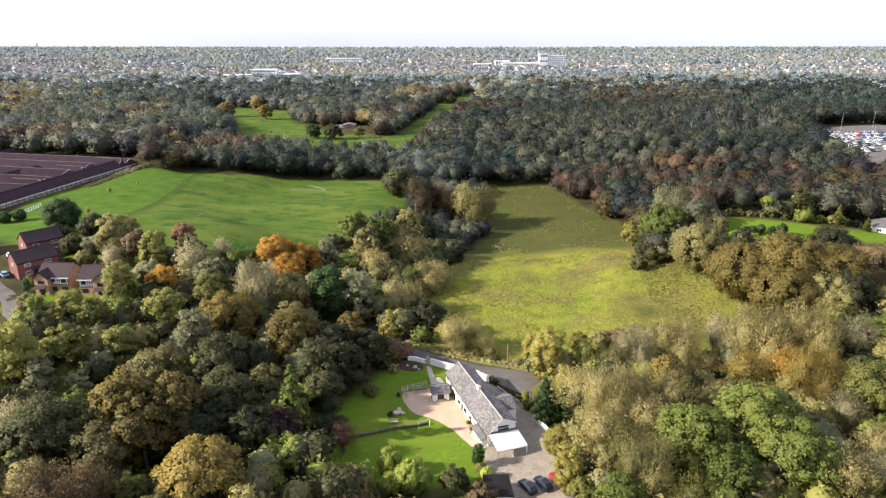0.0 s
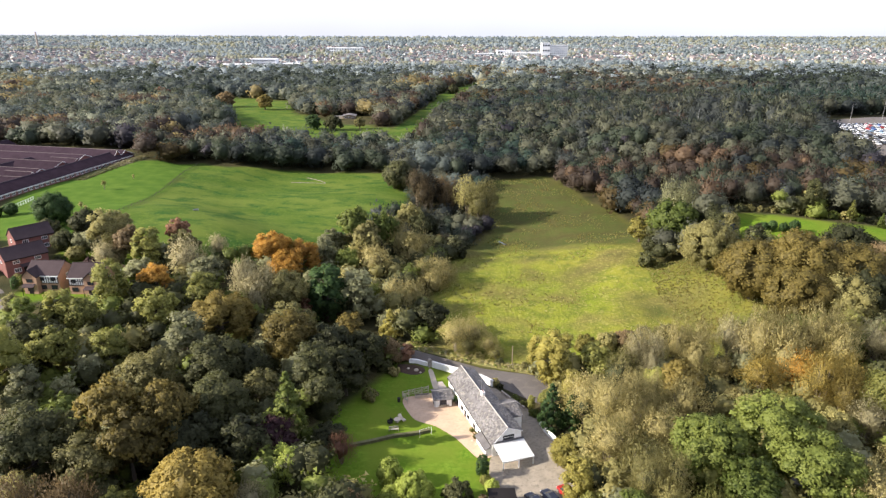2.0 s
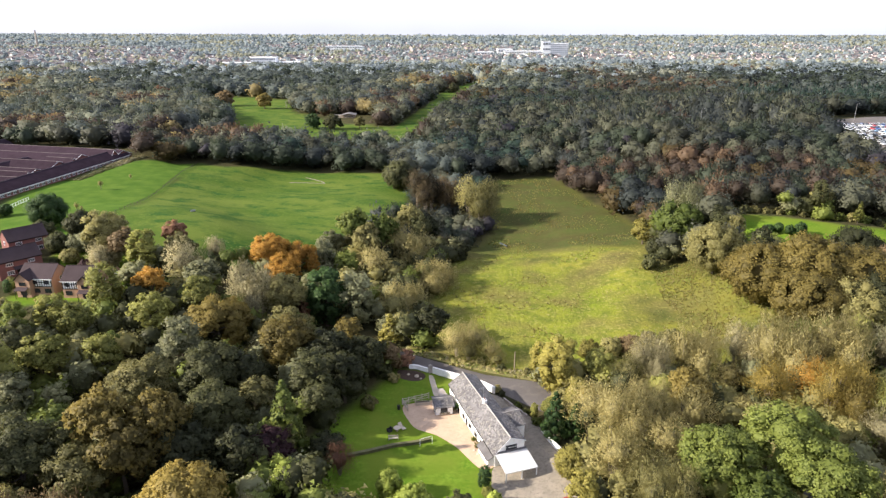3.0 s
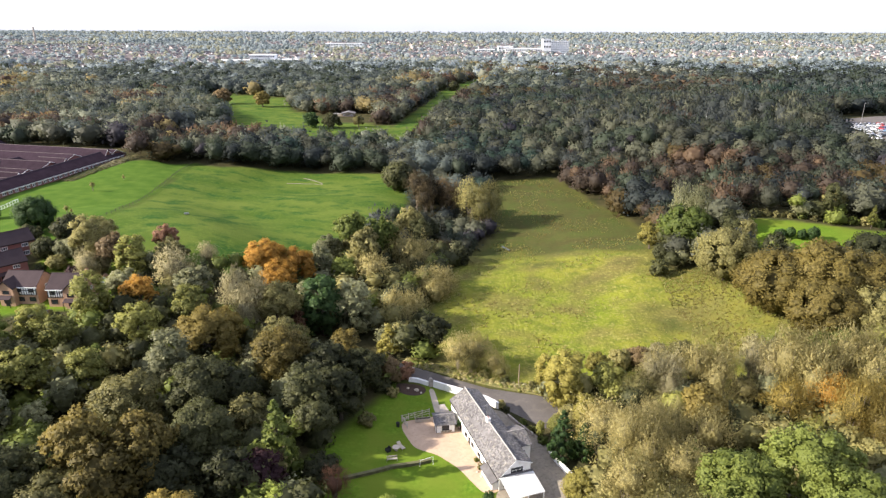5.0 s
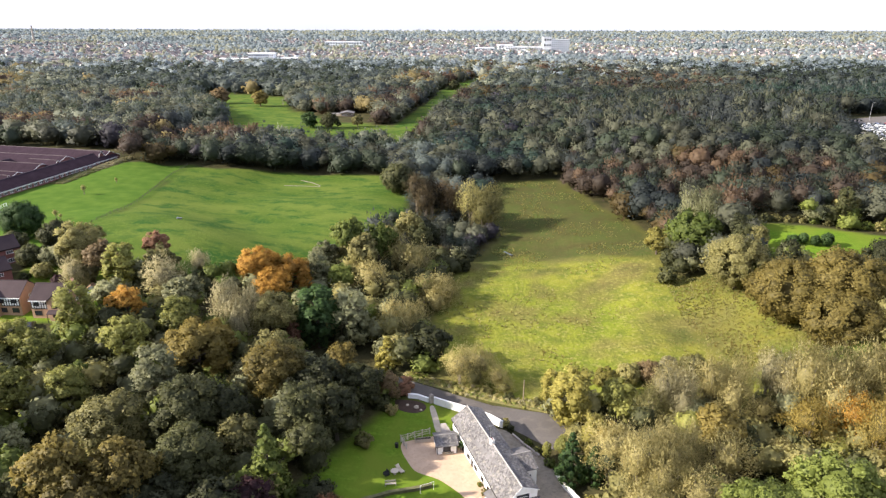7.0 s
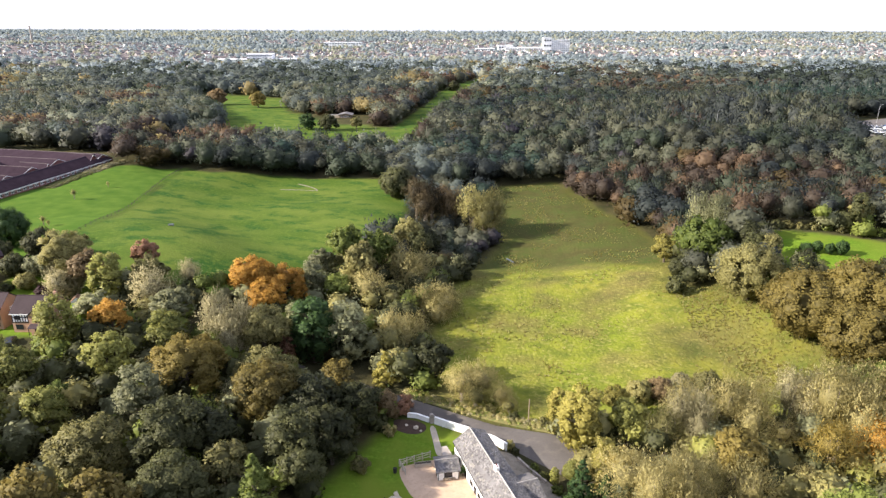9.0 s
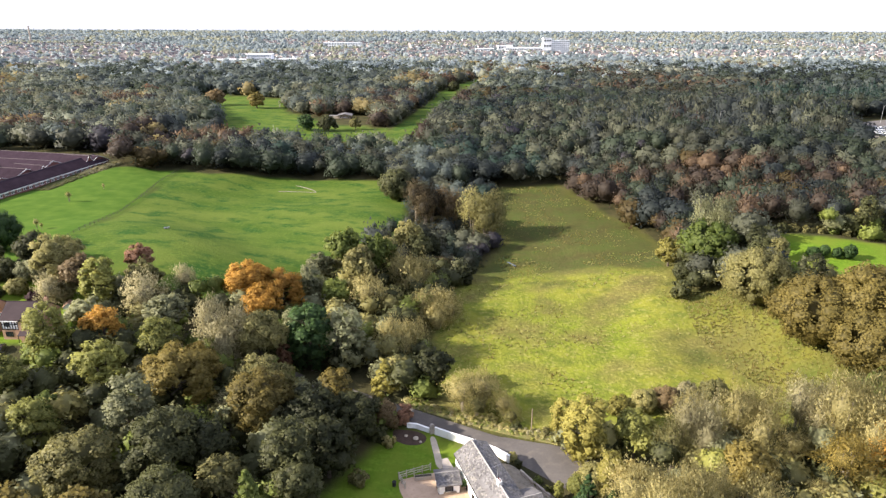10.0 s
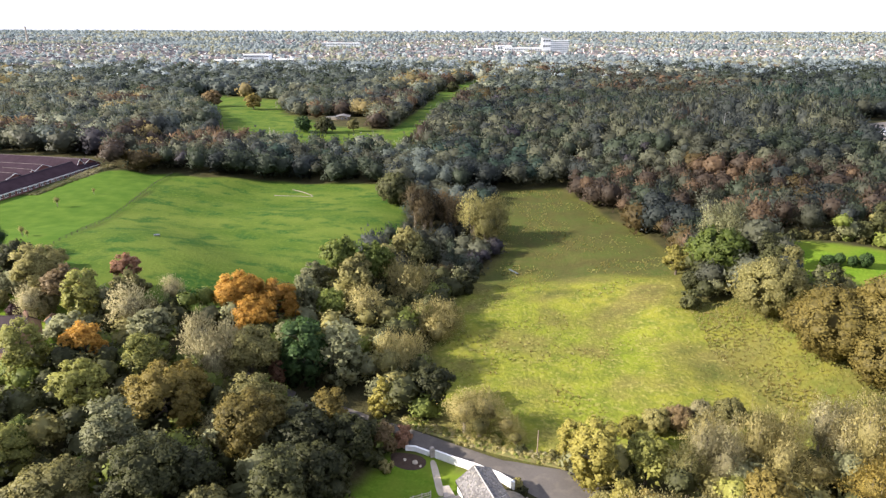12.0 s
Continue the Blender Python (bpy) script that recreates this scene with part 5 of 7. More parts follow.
def slates(parent, corner, along, up, rows, cols, ease=(0, 0, 0)):
    """Courses of small overlapping slates on a slope, too small to tell apart singly: one joined part."""
    a, u = np.array(along, float) / cols, np.array(up, float) / rows
    n = np.cross(a, u)
    n /= np.linalg.norm(n)
    n = n if n[2] > 0 else -n
    rng = np.random.default_rng(rows + cols)
    V, F = [], []
    for r in range(rows):
        for c in range(cols - r % 2):
            p = np.array(corner) + u * r + a * (c + 0.5 * (r % 2)) + np.array(ease) * (r / rows) * (c / cols)
            lift = rng.uniform(0.02, 0.045)
            k = len(V)
            V += [p + a * 0.03 + n * lift, p + a * 0.97 + n * lift, p + a * 0.97 + u * 1.1 + n * 0.006, p + a * 0.03 + u * 1.1 + n * 0.006, p + a * 0.03 - n * 0.01, p + a * 0.97 - n * 0.01]
            F += [(k, k + 1, k + 2, k + 3), (k + 4, k + 5, k + 1, k)]
    ob = new("slate_cladding", mesh_of("slate_cladding", V, F, [SLATE_PIECES]))
    ob.parent = parent
    tagged(ob, kind="stuff")


def cottage():
    m = pose(9.02, 110.23, 0.0, 0, 0, 19.1)
    h = thing("cottage", "long white-rendered country cottage with a grey slate roof", "house", m)
    L, W, RX, RZ, EE = 25.3, 6.0, 3.07, 5.95, 4.8
    EN, EF = 2.95, 3.75  # the front eave, lower at the carport end
    bm = gable_walls(0, W, 0, L, -0.6, EN, RX, RZ, EE)
    for v in bm.verts:
        if v.co.x < 0.01 and v.co.y > 1 and v.co.z > 0:
            v.co.z = EF
    part("wall", bm, RENDER_WHITE, h)
    o = 0.28
    kn, kf, ke = (RZ - EN) / RX, (RZ - EF) / RX, (RZ - EE) / (W - RX)
    low_n, low_f, low_e = EN - kn * o + 0.14, EF - kf * o + 0.14, EE - ke * o + 0.14
    roof = part("roof", slab([(-o, -0.15, low_n), (-o, L + 0.15, low_f), (RX, L + 0.15, RZ + 0.14), (RX, -0.15, RZ + 0.14)], 0.12,
                slab([(RX + 0.002, -0.15, RZ + 0.14), (RX + 0.002, L + 0.15, RZ + 0.14), (W + o, L + 0.15, low_e), (W + o, -0.15, low_e)], 0.12)), SLATE, h, "weathered grey slate roof")
    slates(roof, (-o, -0.15, low_n + 0.006), (0, L + 0.3, low_f - low_n), (RX + o, 0, RZ + 0.14 - low_n), 17, 74, (0, 0, low_n - low_f))
    slates(roof, (W + o, -0.15, low_e + 0.006), (0, L + 0.3, 0), (RX - W - o, 0, RZ + 0.14 - low_e), 13, 74)
    part("ridge", rod((RX, -0.18, RZ + 0.16), (RX, L + 0.18, RZ + 0.16), 0.13, None, 8), RIDGE_TILE, h)
    part("gutter", rod((-o - 0.06, 0, low_n - 0.12), (-o - 0.06, L, low_f - 0.12), 0.07, None, 6), BLACK_TIMBER, h)
    part("verge_board", slab([(-o, -0.19, low_n + 0.02), (RX, -0.19, RZ + 0.16), (RX, -0.152, RZ + 0.16), (-o, -0.152, low_n + 0.02)], 0.16,
         slab([(RX + 0.002, -0.19, RZ + 0.16), (W + o, -0.19, low_e + 0.02), (W + o, -0.152, low_e + 0.02), (RX + 0.002, -0.152, RZ + 0.16)], 0.16)), WHITE_PAINT, h)
    # wing on the lane side
    part("wing_wall", prism([(W + 0.003, 6.2), (9.1, 6.2), (9.1, 12.4), (W + 0.003, 12.4)], -0.6, 3.75), RENDER_WHITE, h)
    g = bmesh.new()
    tri = [g.verts.new(c) for c in ((9.08, 6.2, 3.752), (9.08, 12.4, 3.752), (9.08, 9.3, 4.95))]
    back = [g.verts.new((c.co.x - 0.25, c.co.y, c.co.z)) for c in tri]
    g.faces.new(tri), g.faces.new(back[::-1])
    for i in range(3):
        g.faces.new((tri[i], back[i], back[(i + 1) % 3], tri[(i + 1) % 3]))
    part("wing_gable", g, RENDER_WHITE, h)
    wing_roof = part("wing_roof", slab([(5.8, 5.95, 3.77), (9.3, 5.95, 3.77), (9.3, 9.3, 5.09), (4.6, 9.3, 5.09)], 0.1,
                     slab([(4.6, 9.302, 5.09), (9.3, 9.302, 5.09), (9.3, 12.65, 3.77), (5.8, 12.65, 3.77)], 0.1)), SLATE, h)
    slates(wing_roof, (5.8, 5.95, 3.778), (3.5, 0, 0), (0, 3.35, 1.32), 12, 11)
    part("wing_ridge", rod((4.9, 9.3, 5.1), (9.3, 9.3, 5.1), 0.1, None, 8), RIDGE_TILE, h)
    # low outshut along the front
    part("outshut_wall", box(-1.2, -0.003, 0.4, 5.2, -0.6, 1.75), RENDER_WHITE, h)
    part("outshut_roof", slab([(-1.5, 0.2, 1.72), (-0.002, 0.2, 2.5), (-0.002, 5.5, 2.5), (-1.5, 5.5, 1.72)], 0.1), SLATE, h)
    # chimney on the ridge
    ch = part("chimney", box(RX - 0.35, RX + 0.35, 12.1, 13.1, 5.2, 6.75, 0.03), RENDER_WHITE, h)
    for y in (12.35, 12.85):
        part("chimney_pot", rod((RX, y, 6.75), (RX, y, 7.05), 0.13, 0.1, 10), BRICK_RED, ch)
    mast = part("aerial_mast", rod((RX + 0.05, 13.5, 5.8), (RX + 0.05, 13.5, 9.1), 0.035, None, 6), METAL, h)
    part("aerial", rod((RX - 0.9, 13.5, 8.9), (RX + 0.7, 13.7, 9.0), 0.03, None, 5), METAL, mast)
    # front openings
    front = lambda y, z: Matrix.Translation((-0.004, y, z)) @ pose(0, 0, 0, 0, 0, -90)
    for y in (7.6, 11.0, 14.4, 17.8, 21.2, 24.0):
        window(h, front(y, 2.42 + 0.03 * y), 1.15, 0.85, 1, BLACK_TIMBER)
    for y in (6.6, 9.6, 12.8, 16.4, 22.8):
        window(h, front(y, 1.05), 1.3, 1.0, 2, BLACK_TIMBER)
    for y in (14.6, 19.4):
        door(h, front(y, -0.1), 0.95, 1.9, BLACK_TIMBER)
    gable_window = window(h, Matrix.Translation((3.3, -0.004, 3.95)), 2.3, 0.95, 3, BLACK_TIMBER)
    part("glazing_bar", box(-1.06, 1.06, -0.075, -0.072, -0.03, 0.03), WHITE_PAINT, gable_window)
    window(h, Matrix.Translation((1.4, -0.004, 1.3)), 1.4, 1.1, 2)
    door(h, Matrix.Translation((4.6, -0.004, -0.1)), 1.0, 2.05, BLACK_TIMBER)
    window(h, Matrix.Translation((7.6, 6.196, 2.3)), 0.9, 1.0, 1)
    return m


COT = cottage()


def carport():
    c = thing("carport", "open carport with a white corrugated sheet roof", "carport", COT)
    bm = bmesh.new()
    n = 34
    xs = [-0.05 + 6.5 * i / n for i in range(n + 1)]
    top = [[bm.verts.new((x, y, z + (0.035 if i % 2 else 0))) for i, x in enumerate(xs)] for y, z in ((-0.25, 3.1), (-2.65, 2.75), (-5.05, 2.4))]
    for a, b in zip(top, top[1:]):
        for i in range(n):
            bm.faces.new((a[i], a[i + 1], b[i + 1], b[i]))
    bmesh.ops.solidify(bm, geom=bm.faces[:], thickness=0.05)
    part("roof_sheet", bm, CANOPY, c)
    part("front_beam", box(0.0, 6.4, -4.95, -4.83, 2.18, 2.33), WHITE_PAINT, c)
    part("wall_beam", box(0.0, 6.4, -0.3, -0.2, 2.86, 3.02), TIMBER, c)
    part("flashing", slab([(-0.05, -0.25, 3.16), (6.45, -0.25, 3.16), (6.45, -0.006, 3.42), (-0.05, -0.006, 3.42)], 0.03), SLATE, c)
    for x in (0.15, 3.3, 6.25):
        part("post", box(x - 0.08, x + 0.08, -4.97, -4.81, -0.3, 2.18, 0.01), WHITE_PAINT, c)
        part("rafter", slab([(x - 0.05, -0.3, 3.05), (x + 0.05, -0.3, 3.05), (x + 0.05, -4.82, 2.39), (x - 0.05, -4.82, 2.39)], 0.1), WHITE_PAINT, c)


carport()


def outhouse():
    m = pose(-2.35, 127.4, gz(-2, 128), 0, 0, 9)
    s = thing("garden_outhouse", "small white outhouse with black timbers and a grey slate roof", "outbuilding", m)
    part("wall", gable_walls(0, 3.9, 0, 4.2, -0.3, 1.95, 1.95, 1.9501, 1.95), RENDER_WHITE, s)
    roof = part("roof", slab([(-0.35, -0.3, 1.95), (4.2, -0.3, 1.95), (4.2, 2.5, 2.72), (-0.35, 2.5, 2.72)], 0.1,
                slab([(-0.35, 2.502, 2.72), (4.2, 2.502, 2.72), (4.2, 4.5, 1.97), (-0.35, 4.5, 1.97)], 0.1)), SLATE, s)
    slates(roof, (-0.35, -0.3, 1.96), (4.55, 0, 0), (0, 2.8, 0.77), 10, 14)
    part("ridge", rod((-0.35, 2.5, 2.74), (4.2, 2.5, 2.74), 0.09, None, 6), RIDGE_TILE, s)
    for x in (0.0, 3.85):
        g = bmesh.new()
        tri = [g.verts.new(c) for c in ((x, 0.0, 1.951), (x, 4.2, 1.951), (x, 2.5, 2.6))]
        two = [g.verts.new((c.co.x + 0.05, c.co.y, c.co.z)) for c in tri]
        g.faces.new(tri), g.faces.new(two[::-1])
        for i in range(3):
            g.faces.new((tri[i], two[i], two[(i + 1) % 3], tri[(i + 1) % 3]))
        part("gable", g, RENDER_WHITE, s)
    for x in (0.06, 1.2, 2.6, 3.84):
        part("timber", box(x - 0.06, x + 0.06, -0.03, -0.004, -0.1, 1.94), BLACK_TIMBER, s)
    window(s, Matrix.Translation((1.9, -0.006, 1.15)), 1.25, 1.05, 2, BLACK_TIMBER)
    part("shelf", box(0.9, 3.2, -0.4, -0.004, 0.45, 0.52), TIMBER, s)
    door(s, Matrix.Translation((-0.004, 1.6, 0)) @ pose(0, 0, 0, 0, 0, -90), 0.9, 1.95, BLACK_TIMBER)
    p = thing("lean_to", "small pale lean-to roof behind the outhouse", "shelter", pose(-1.6, 132.0, gz(-1.6, 132), 0, 0, 14))
    part("roof", slab([(0, 0, 1.9), (2.0, 0, 1.9), (1.5, 2.4, 2.3), (0.4, 2.4, 2.3)], 0.08), STONE, p)
    for x, y in ((0.1, 0.1), (1.9, 0.1), (1.4, 2.2), (0.5, 2.2)):
        part("post", box(x - 0.05, x + 0.05, y - 0.05, y + 0.05, -0.2, 1.84), TIMBER, p)


outhouse()


def wall_run(name, line, height, thick, mat, label, cap=True):
    """A garden wall along a line of corners, with a coping; it follows the ground."""
    w = thing(name, label, "wall", kind="structure")
    bm, cp = bmesh.new(), bmesh.new()
    pts = []
    for (ax, ay), (bx, by) in zip(line, line[1:]):
        k = max(1, int(math.hypot(bx - ax, by - ay) / 0.8))
        pts += [Vector((ax + (bx - ax) * i / k, ay + (by - ay) * i / k, 0)) for i in range(k)]
    pts.append(Vector((*line[-1], 0)))
    for target, wid, lo, hi in ((bm, thick, -0.4, height), (cp, thick + 0.1, height + 0.002, height + 0.09)):
        ring = []
        for i, p in enumerate(pts):
            d = (pts[min(i + 1, len(pts) - 1)] - pts[max(i - 1, 0)]).normalized()
            s = Vector((d.y, -d.x, 0)) * wid / 2
            z = gz(p.x, p.y)
            ring.append([target.verts.new((q.x, q.y, z + e)) for q, e in ((p - s, lo), (p + s, lo), (p + s, hi), (p - s, hi))])
        for a, b in zip(ring, ring[1:]):
            for j in range(4):
                target.faces.new((a[j], a[(j + 1) % 4], b[(j + 1) % 4], b[j]))
        target.faces.new(ring[0]), target.faces.new(ring[-1][::-1])
    part("masonry", bm, mat, w)
    part("coping", cp, mat, w)


wall_run("lane_wall", [(-3.2, 145.3), (0.5, 143.2), (4.5, 141.2), (8.5, 138.8), (11, 136.4)], 1.6, 0.3, RENDER_WHITE, "tall white-painted wall between garden and lane")
wall_run("garden_wall", [(-9.0, 147.6), (-7.0, 147.3), (-4.4, 145.8)], 1.0, 0.35, RENDER_WHITE, "low white-painted wall beside the gate pillar")
wall_run("drive_wall", [(19.6, 121.5), (20.3, 118), (21.6, 114.5), (23.2, 110.5), (25, 106)], 1.1, 0.28, RENDER_WHITE, "low white wall along the gravel drive")
wall_run("yard_wall", [(12.8, 133.6), (14.6, 130.6), (17.2, 126.8)], 0.6, 0.25, STONE, "low stone wall behind the cottage yard")
wall_run("lawn_wall", [(-18.8, 111.6), (-14.4, 113.9), (-10.5, 116.0), (-6, 117.3), (-3.2, 118.4)], 0.55, 0.6, MOSSY, "low dark mossy dry-stone wall between the lawn terraces")


def pillar(x, y):
    p = thing("gate_pillar", "round-topped stone gate pillar", "pillar", pose(x, y, gz(x, y), 0, 0, 20))
    part("shaft", box(-0.45, 0.45, -0.3, 0.3, -0.3, 1.7, 0.05), STONE, p)
    part("cap", rod((0, -0.32, 1.7), (0, 0.32, 1.7), 0.46, None, 14), STONE, p)


pillar(-3.8, 145.6)
sheet("garden_path", [(-4.4, 145.0), (-3.2, 145.0), (-1.2, 134.2), (-2.6, 134.0)], PAVING, "pale stone garden path to the gate", "path", 0.05)


def pen():
    f = thing("pen_fence", "weathered timber rail fence round a small pen", "fence")
    pts = [(-8.3, 128.9), (-9.6, 131.4), (-6.9, 132.7), (-3.9, 134.0)]
    for (ax, ay), (bx, by) in zip(pts, pts[1:]):
        k = max(1, round(math.hypot(bx - ax, by - ay) / 1.6))
        for i in range(k + 1):
            x, y = ax + (bx - ax) * i / k, ay + (by - ay) * i / k
            if (ax, ay) != pts[0] and i == 0:
                continue
            part("post", rod((x, y, gz(x, y) - 0.2), (x, y, gz(x, y) + 1.6), 0.11, None, 6), PALE_TIMBER, f)
        for z in (0.4, 0.9, 1.4):
            part("rail", rod((ax, ay, gz(ax, ay) + z), (bx, by, gz(bx, by) + z), 0.065, None, 5), PALE_TIMBER, f)
        part("brace", rod((ax, ay, gz(ax, ay) + 0.3), (bx, by, gz(bx, by) + 1.35), 0.05, None, 5), PALE_TIMBER, f)
    t = thing("log_trough", "pale timber planter box beside the pen", "planter", pose(-5.2, 131.6, gz(-5.2, 131.6), 0, 0, 10))
    for y in (-0.4, 0.34):
        part("side", box(-1.6, 1.6, y, y + 0.06, 0, 0.8, 0.01), PAVING, t)
    for x in (-1.6, 1.54):
        part("end", box(x, x + 0.06, -0.34, 0.34, 0, 0.8), PAVING, t)
    part("soil", box(-1.54, 1.54, -0.34, 0.34, 0.05, 0.72), BARK, t)


pen()


def garden_bits():
    b = thing("garden_bench", "grey weathered bench on the lawn", "bench", pose(-10.6, 118.3, gz(-10.6, 118.3), 0, 0, 8))
    for i in range(3):
        part("seat_slat", box(-1.0, 1.0, -0.25 + 0.17 * i, -0.11 + 0.17 * i, 0.44, 0.48), STONE, b)
    for i in range(2):
        part("back_slat", box(-1.0, 1.0, 0.27, 0.31, 0.6 + 0.2 * i, 0.74 + 0.2 * i), STONE, b)
    for x in (-0.95, 0.95):
        for y in (-0.22, 0.25):
            part("leg", box(x - 0.04, x + 0.04, y - 0.04, y + 0.04, -0.05, 0.44 if y < 0 else 0.95), STONE, b)
    t = thing("garden_table", "pale round stone table on the lawn", "table", pose(-10.1, 121.6, gz(-10, 121.6)))
    part("tabletop", rod((0, 0, 0.66), (0, 0, 0.74), 0.75, None, 18), PAVING, t)
    part("pedestal", rod((0, 0, -0.1), (0, 0, 0.66), 0.28, 0.2, 12), PAVING, t)
    s = thing("sun_lounger", "pale folding lounger tilted on the lawn", "chair", pose(-9.2, 122.5, gz(-9.2, 122.5), 0, 0, 40))
    part("seat", slab([(-0.4, -1.0, 0.35), (0.4, -1.0, 0.35), (0.4, 0.3, 0.35), (-0.4, 0.3, 0.35)], 0.08), PAVING, s)
    part("backrest", slab([(-0.4, 0.3, 0.36), (0.4, 0.3, 0.36), (0.4, 0.95, 0.95), (-0.4, 0.95, 0.95)], 0.08), PAVING, s)
    for x, y in ((-0.35, -0.9), (0.35, -0.9), (-0.35, 0.25), (0.35, 0.25)):
        part("leg", rod((x, y, -0.05), (x, y, 0.28), 0.03, None, 6), METAL, s)
    c = thing("garden_chair", "dark woven garden armchair on the lawn", "chair", pose(-11.6, 121.2, gz(-11.6, 121.2), 0, 0, -50))
    part("seat", box(-0.45, 0.45, -0.45, 0.45, 0.0, 0.42, 0.04), RUBBER, c)
    part("backrest", box(-0.45, 0.45, 0.3, 0.47, 0.42, 0.95, 0.04), RUBBER, c)
    for x in (-0.45, 0.31):
        part("armrest", box(x, x + 0.14, -0.45, 0.298, 0.42, 0.64, 0.03), RUBBER, c)
    f = thing("goal_posts", "thin white metal goal posts on the lawn", "goal", pose(-5.2, 116.4, gz(-5.2, 116.4), 0, 0, 25))
    for x in (0, 2.6):
        part("upright", rod((x, 0, -0.1), (x, 0, 1.7), 0.035, None, 6), WHITE_PAINT, f)
    part("crossbar", rod((0, 0, 1.68), (2.6, 0, 1.68), 0.035, None, 6), WHITE_PAINT, f)
    w = thing("water_butt", "dark green barrel at the pen corner", "barrel", pose(-10.3, 129.6, gz(-10.3, 129.6)))
    part("drum", rod((0, 0, -0.05), (0, 0, 0.9), 0.33, 0.36, 14), RUBBER, w)
    part("lid", rod((0, 0, 0.902), (0, 0, 0.96), 0.38, None, 14), RUBBER, w)
    for x, y, r in ((-7.0, 143.6, 0.55), (-6.0, 142.6, 0.3), (-9.0, 144.5, 0.35), (5.4, 115.2, 0.3), (6.1, 114.0, 0.35)):
        bm = bmesh.new()
        bmesh.ops.create_icosphere(bm, subdivisions=2, radius=r)
        for v in bm.verts:
            v.co *= 1 + 0.35 * noise.noise(v.co * 2.2 / r + Vector((x, y, 0)))
            v.co.z *= 0.75
        ob = part("boulder", bm, PAVING, None, smooth=False)
        ob.matrix_world = pose(x, y, gz(x, y) + 0.3 * r)
        tagged(ob, "pale rounded boulder in the garden bed", "rock")


garden_bits()


def garage():
    g = thing("garage", "low garage with a dark felt roof", "garage", pose(7.6, 92.2, gz(10, 96), 0, 0, 4))
    part("wall", box(0.2, 4.6, 0.2, 5.6, -0.3, 2.4), RENDER_WHITE, g)
    part("roof", slab([(0, 0, 2.75), (4.8, 0, 2.6), (4.8, 5.8, 2.6), (0, 5.8, 2.75)], 0.3), BLACK_TIMBER, g)
    door(g, Matrix.Translation((2.4, 0.196, 0)), 2.3, 2.0, WHITE_PAINT)


garage()


def car_parts():
    """Meshes of a hatchback, 4.2 m long along y, front at +y."""
    body, cabin, glass = bmesh.new(), bmesh.new(), bmesh.new()

    def loft(bm, rings):
        rows = [[bm.verts.new(c) for c in r] for r in rings]
        for a, b in zip(rows, rows[1:]):
            for i in range(len(a)):
                j = (i + 1) % len(a)
                bm.faces.new((a[i], a[j], b[j], b[i]))
        bm.faces.new(rows[0][::-1]), bm.faces.new(rows[-1])
    ring = lambda y, w, z0, z1: [(-w, y, z0), (-w * 1.0, y, (z0 + z1) / 2), (-w * 0.9, y, z1), (w * 0.9, y, z1), (w, y, (z0 + z1) / 2), (w, y, z0)]
    loft(body, [ring(-2.1, 0.74, 0.38, 0.8), ring(-2.0, 0.84, 0.25, 0.92), ring(-1.2, 0.88, 0.2, 0.96), ring(0.6, 0.88, 0.2, 0.94), ring(1.5, 0.86, 0.22, 0.82), ring(2.0, 0.78, 0.3, 0.7), ring(2.1, 0.66, 0.38, 0.6)])
    loft(glass, [ring(-1.95, 0.72, 0.9, 0.96), ring(-1.6, 0.76, 0.93, 1.36), ring(0.15, 0.76, 0.93, 1.38), ring(1.0, 0.76, 0.9, 0.95)])
    loft(cabin, [[(-0.6, -1.62, 1.36), (0.6, -1.62, 1.36), (0.56, -1.5, 1.45), (-0.56, -1.5, 1.45)], [(-0.62, 0.2, 1.37), (0.62, 0.2, 1.37), (0.56, 0.05, 1.46), (-0.56, 0.05, 1.46)]])
    out = []
    for nm, bm in (("body", body), ("glazing", glass), ("roof", cabin)):
        bmesh.ops.recalc_face_normals(bm, faces=bm.faces[:])
        me = bpy.data.meshes.new(nm)
        bm.to_mesh(me)
        bm.free()
        me.materials.append(GLASS if nm == "glazing" else PAINTS[0])
        out.append(me)
    for nm, bm, mat in (("wheel", rod((-0.11, 0, 0), (0.11, 0, 0), 0.31, None, 14), RUBBER), ("rim", rod((-0.115, 0, 0), (0.115, 0, 0), 0.19, None, 10), METAL),
                        ("headlight", box(-0.16, 0.16, -0.06, 0.06, -0.07, 0.07, 0.03), LAMP_GLASS)):
        me = bpy.data.meshes.new(nm)
        bm.to_mesh(me)
        bm.free()
        me.materials.append(mat)
        out.append(me)
    return out


CAR = car_parts()


def car(x, y, turn, paint, label, group="", simple=False):
    c = thing("car", label, "car", pose(x, y, gz(x, y) + 0.1, 0, 0, turn), group)
    for me in CAR[:3]:
        ob = new(me.name, me)
        ob.parent = c
        if me.name != "glazing":
            ob.material_slots[0].link, ob.material_slots[0].material = "OBJECT", paint
    if simple:
        return
    for sx in (-0.78, 0.78):
        for sy in (-1.3, 1.32):
            w = new("wheel", CAR[3])
            w.parent, w.matrix_basis = c, Matrix.Translation((sx, sy, 0.31))
            r = new("rim", CAR[4])
            r.parent = w
        hl = new("headlight", CAR[5])
        hl.parent, hl.matrix_basis = c, Matrix.Translation((sx * 0.75, 2.0, 0.62))


car(15.4, 97.3, 29, PAINTS[0], "dark navy hatchback parked on the gravel drive")
car(18.3, 98.0, 27, PAINTS[0], "dark blue hatchback parked on the gravel drive")
car(21.2, 98.8, 24, PAINTS[4], "red hatchback half under the trees by the drive")


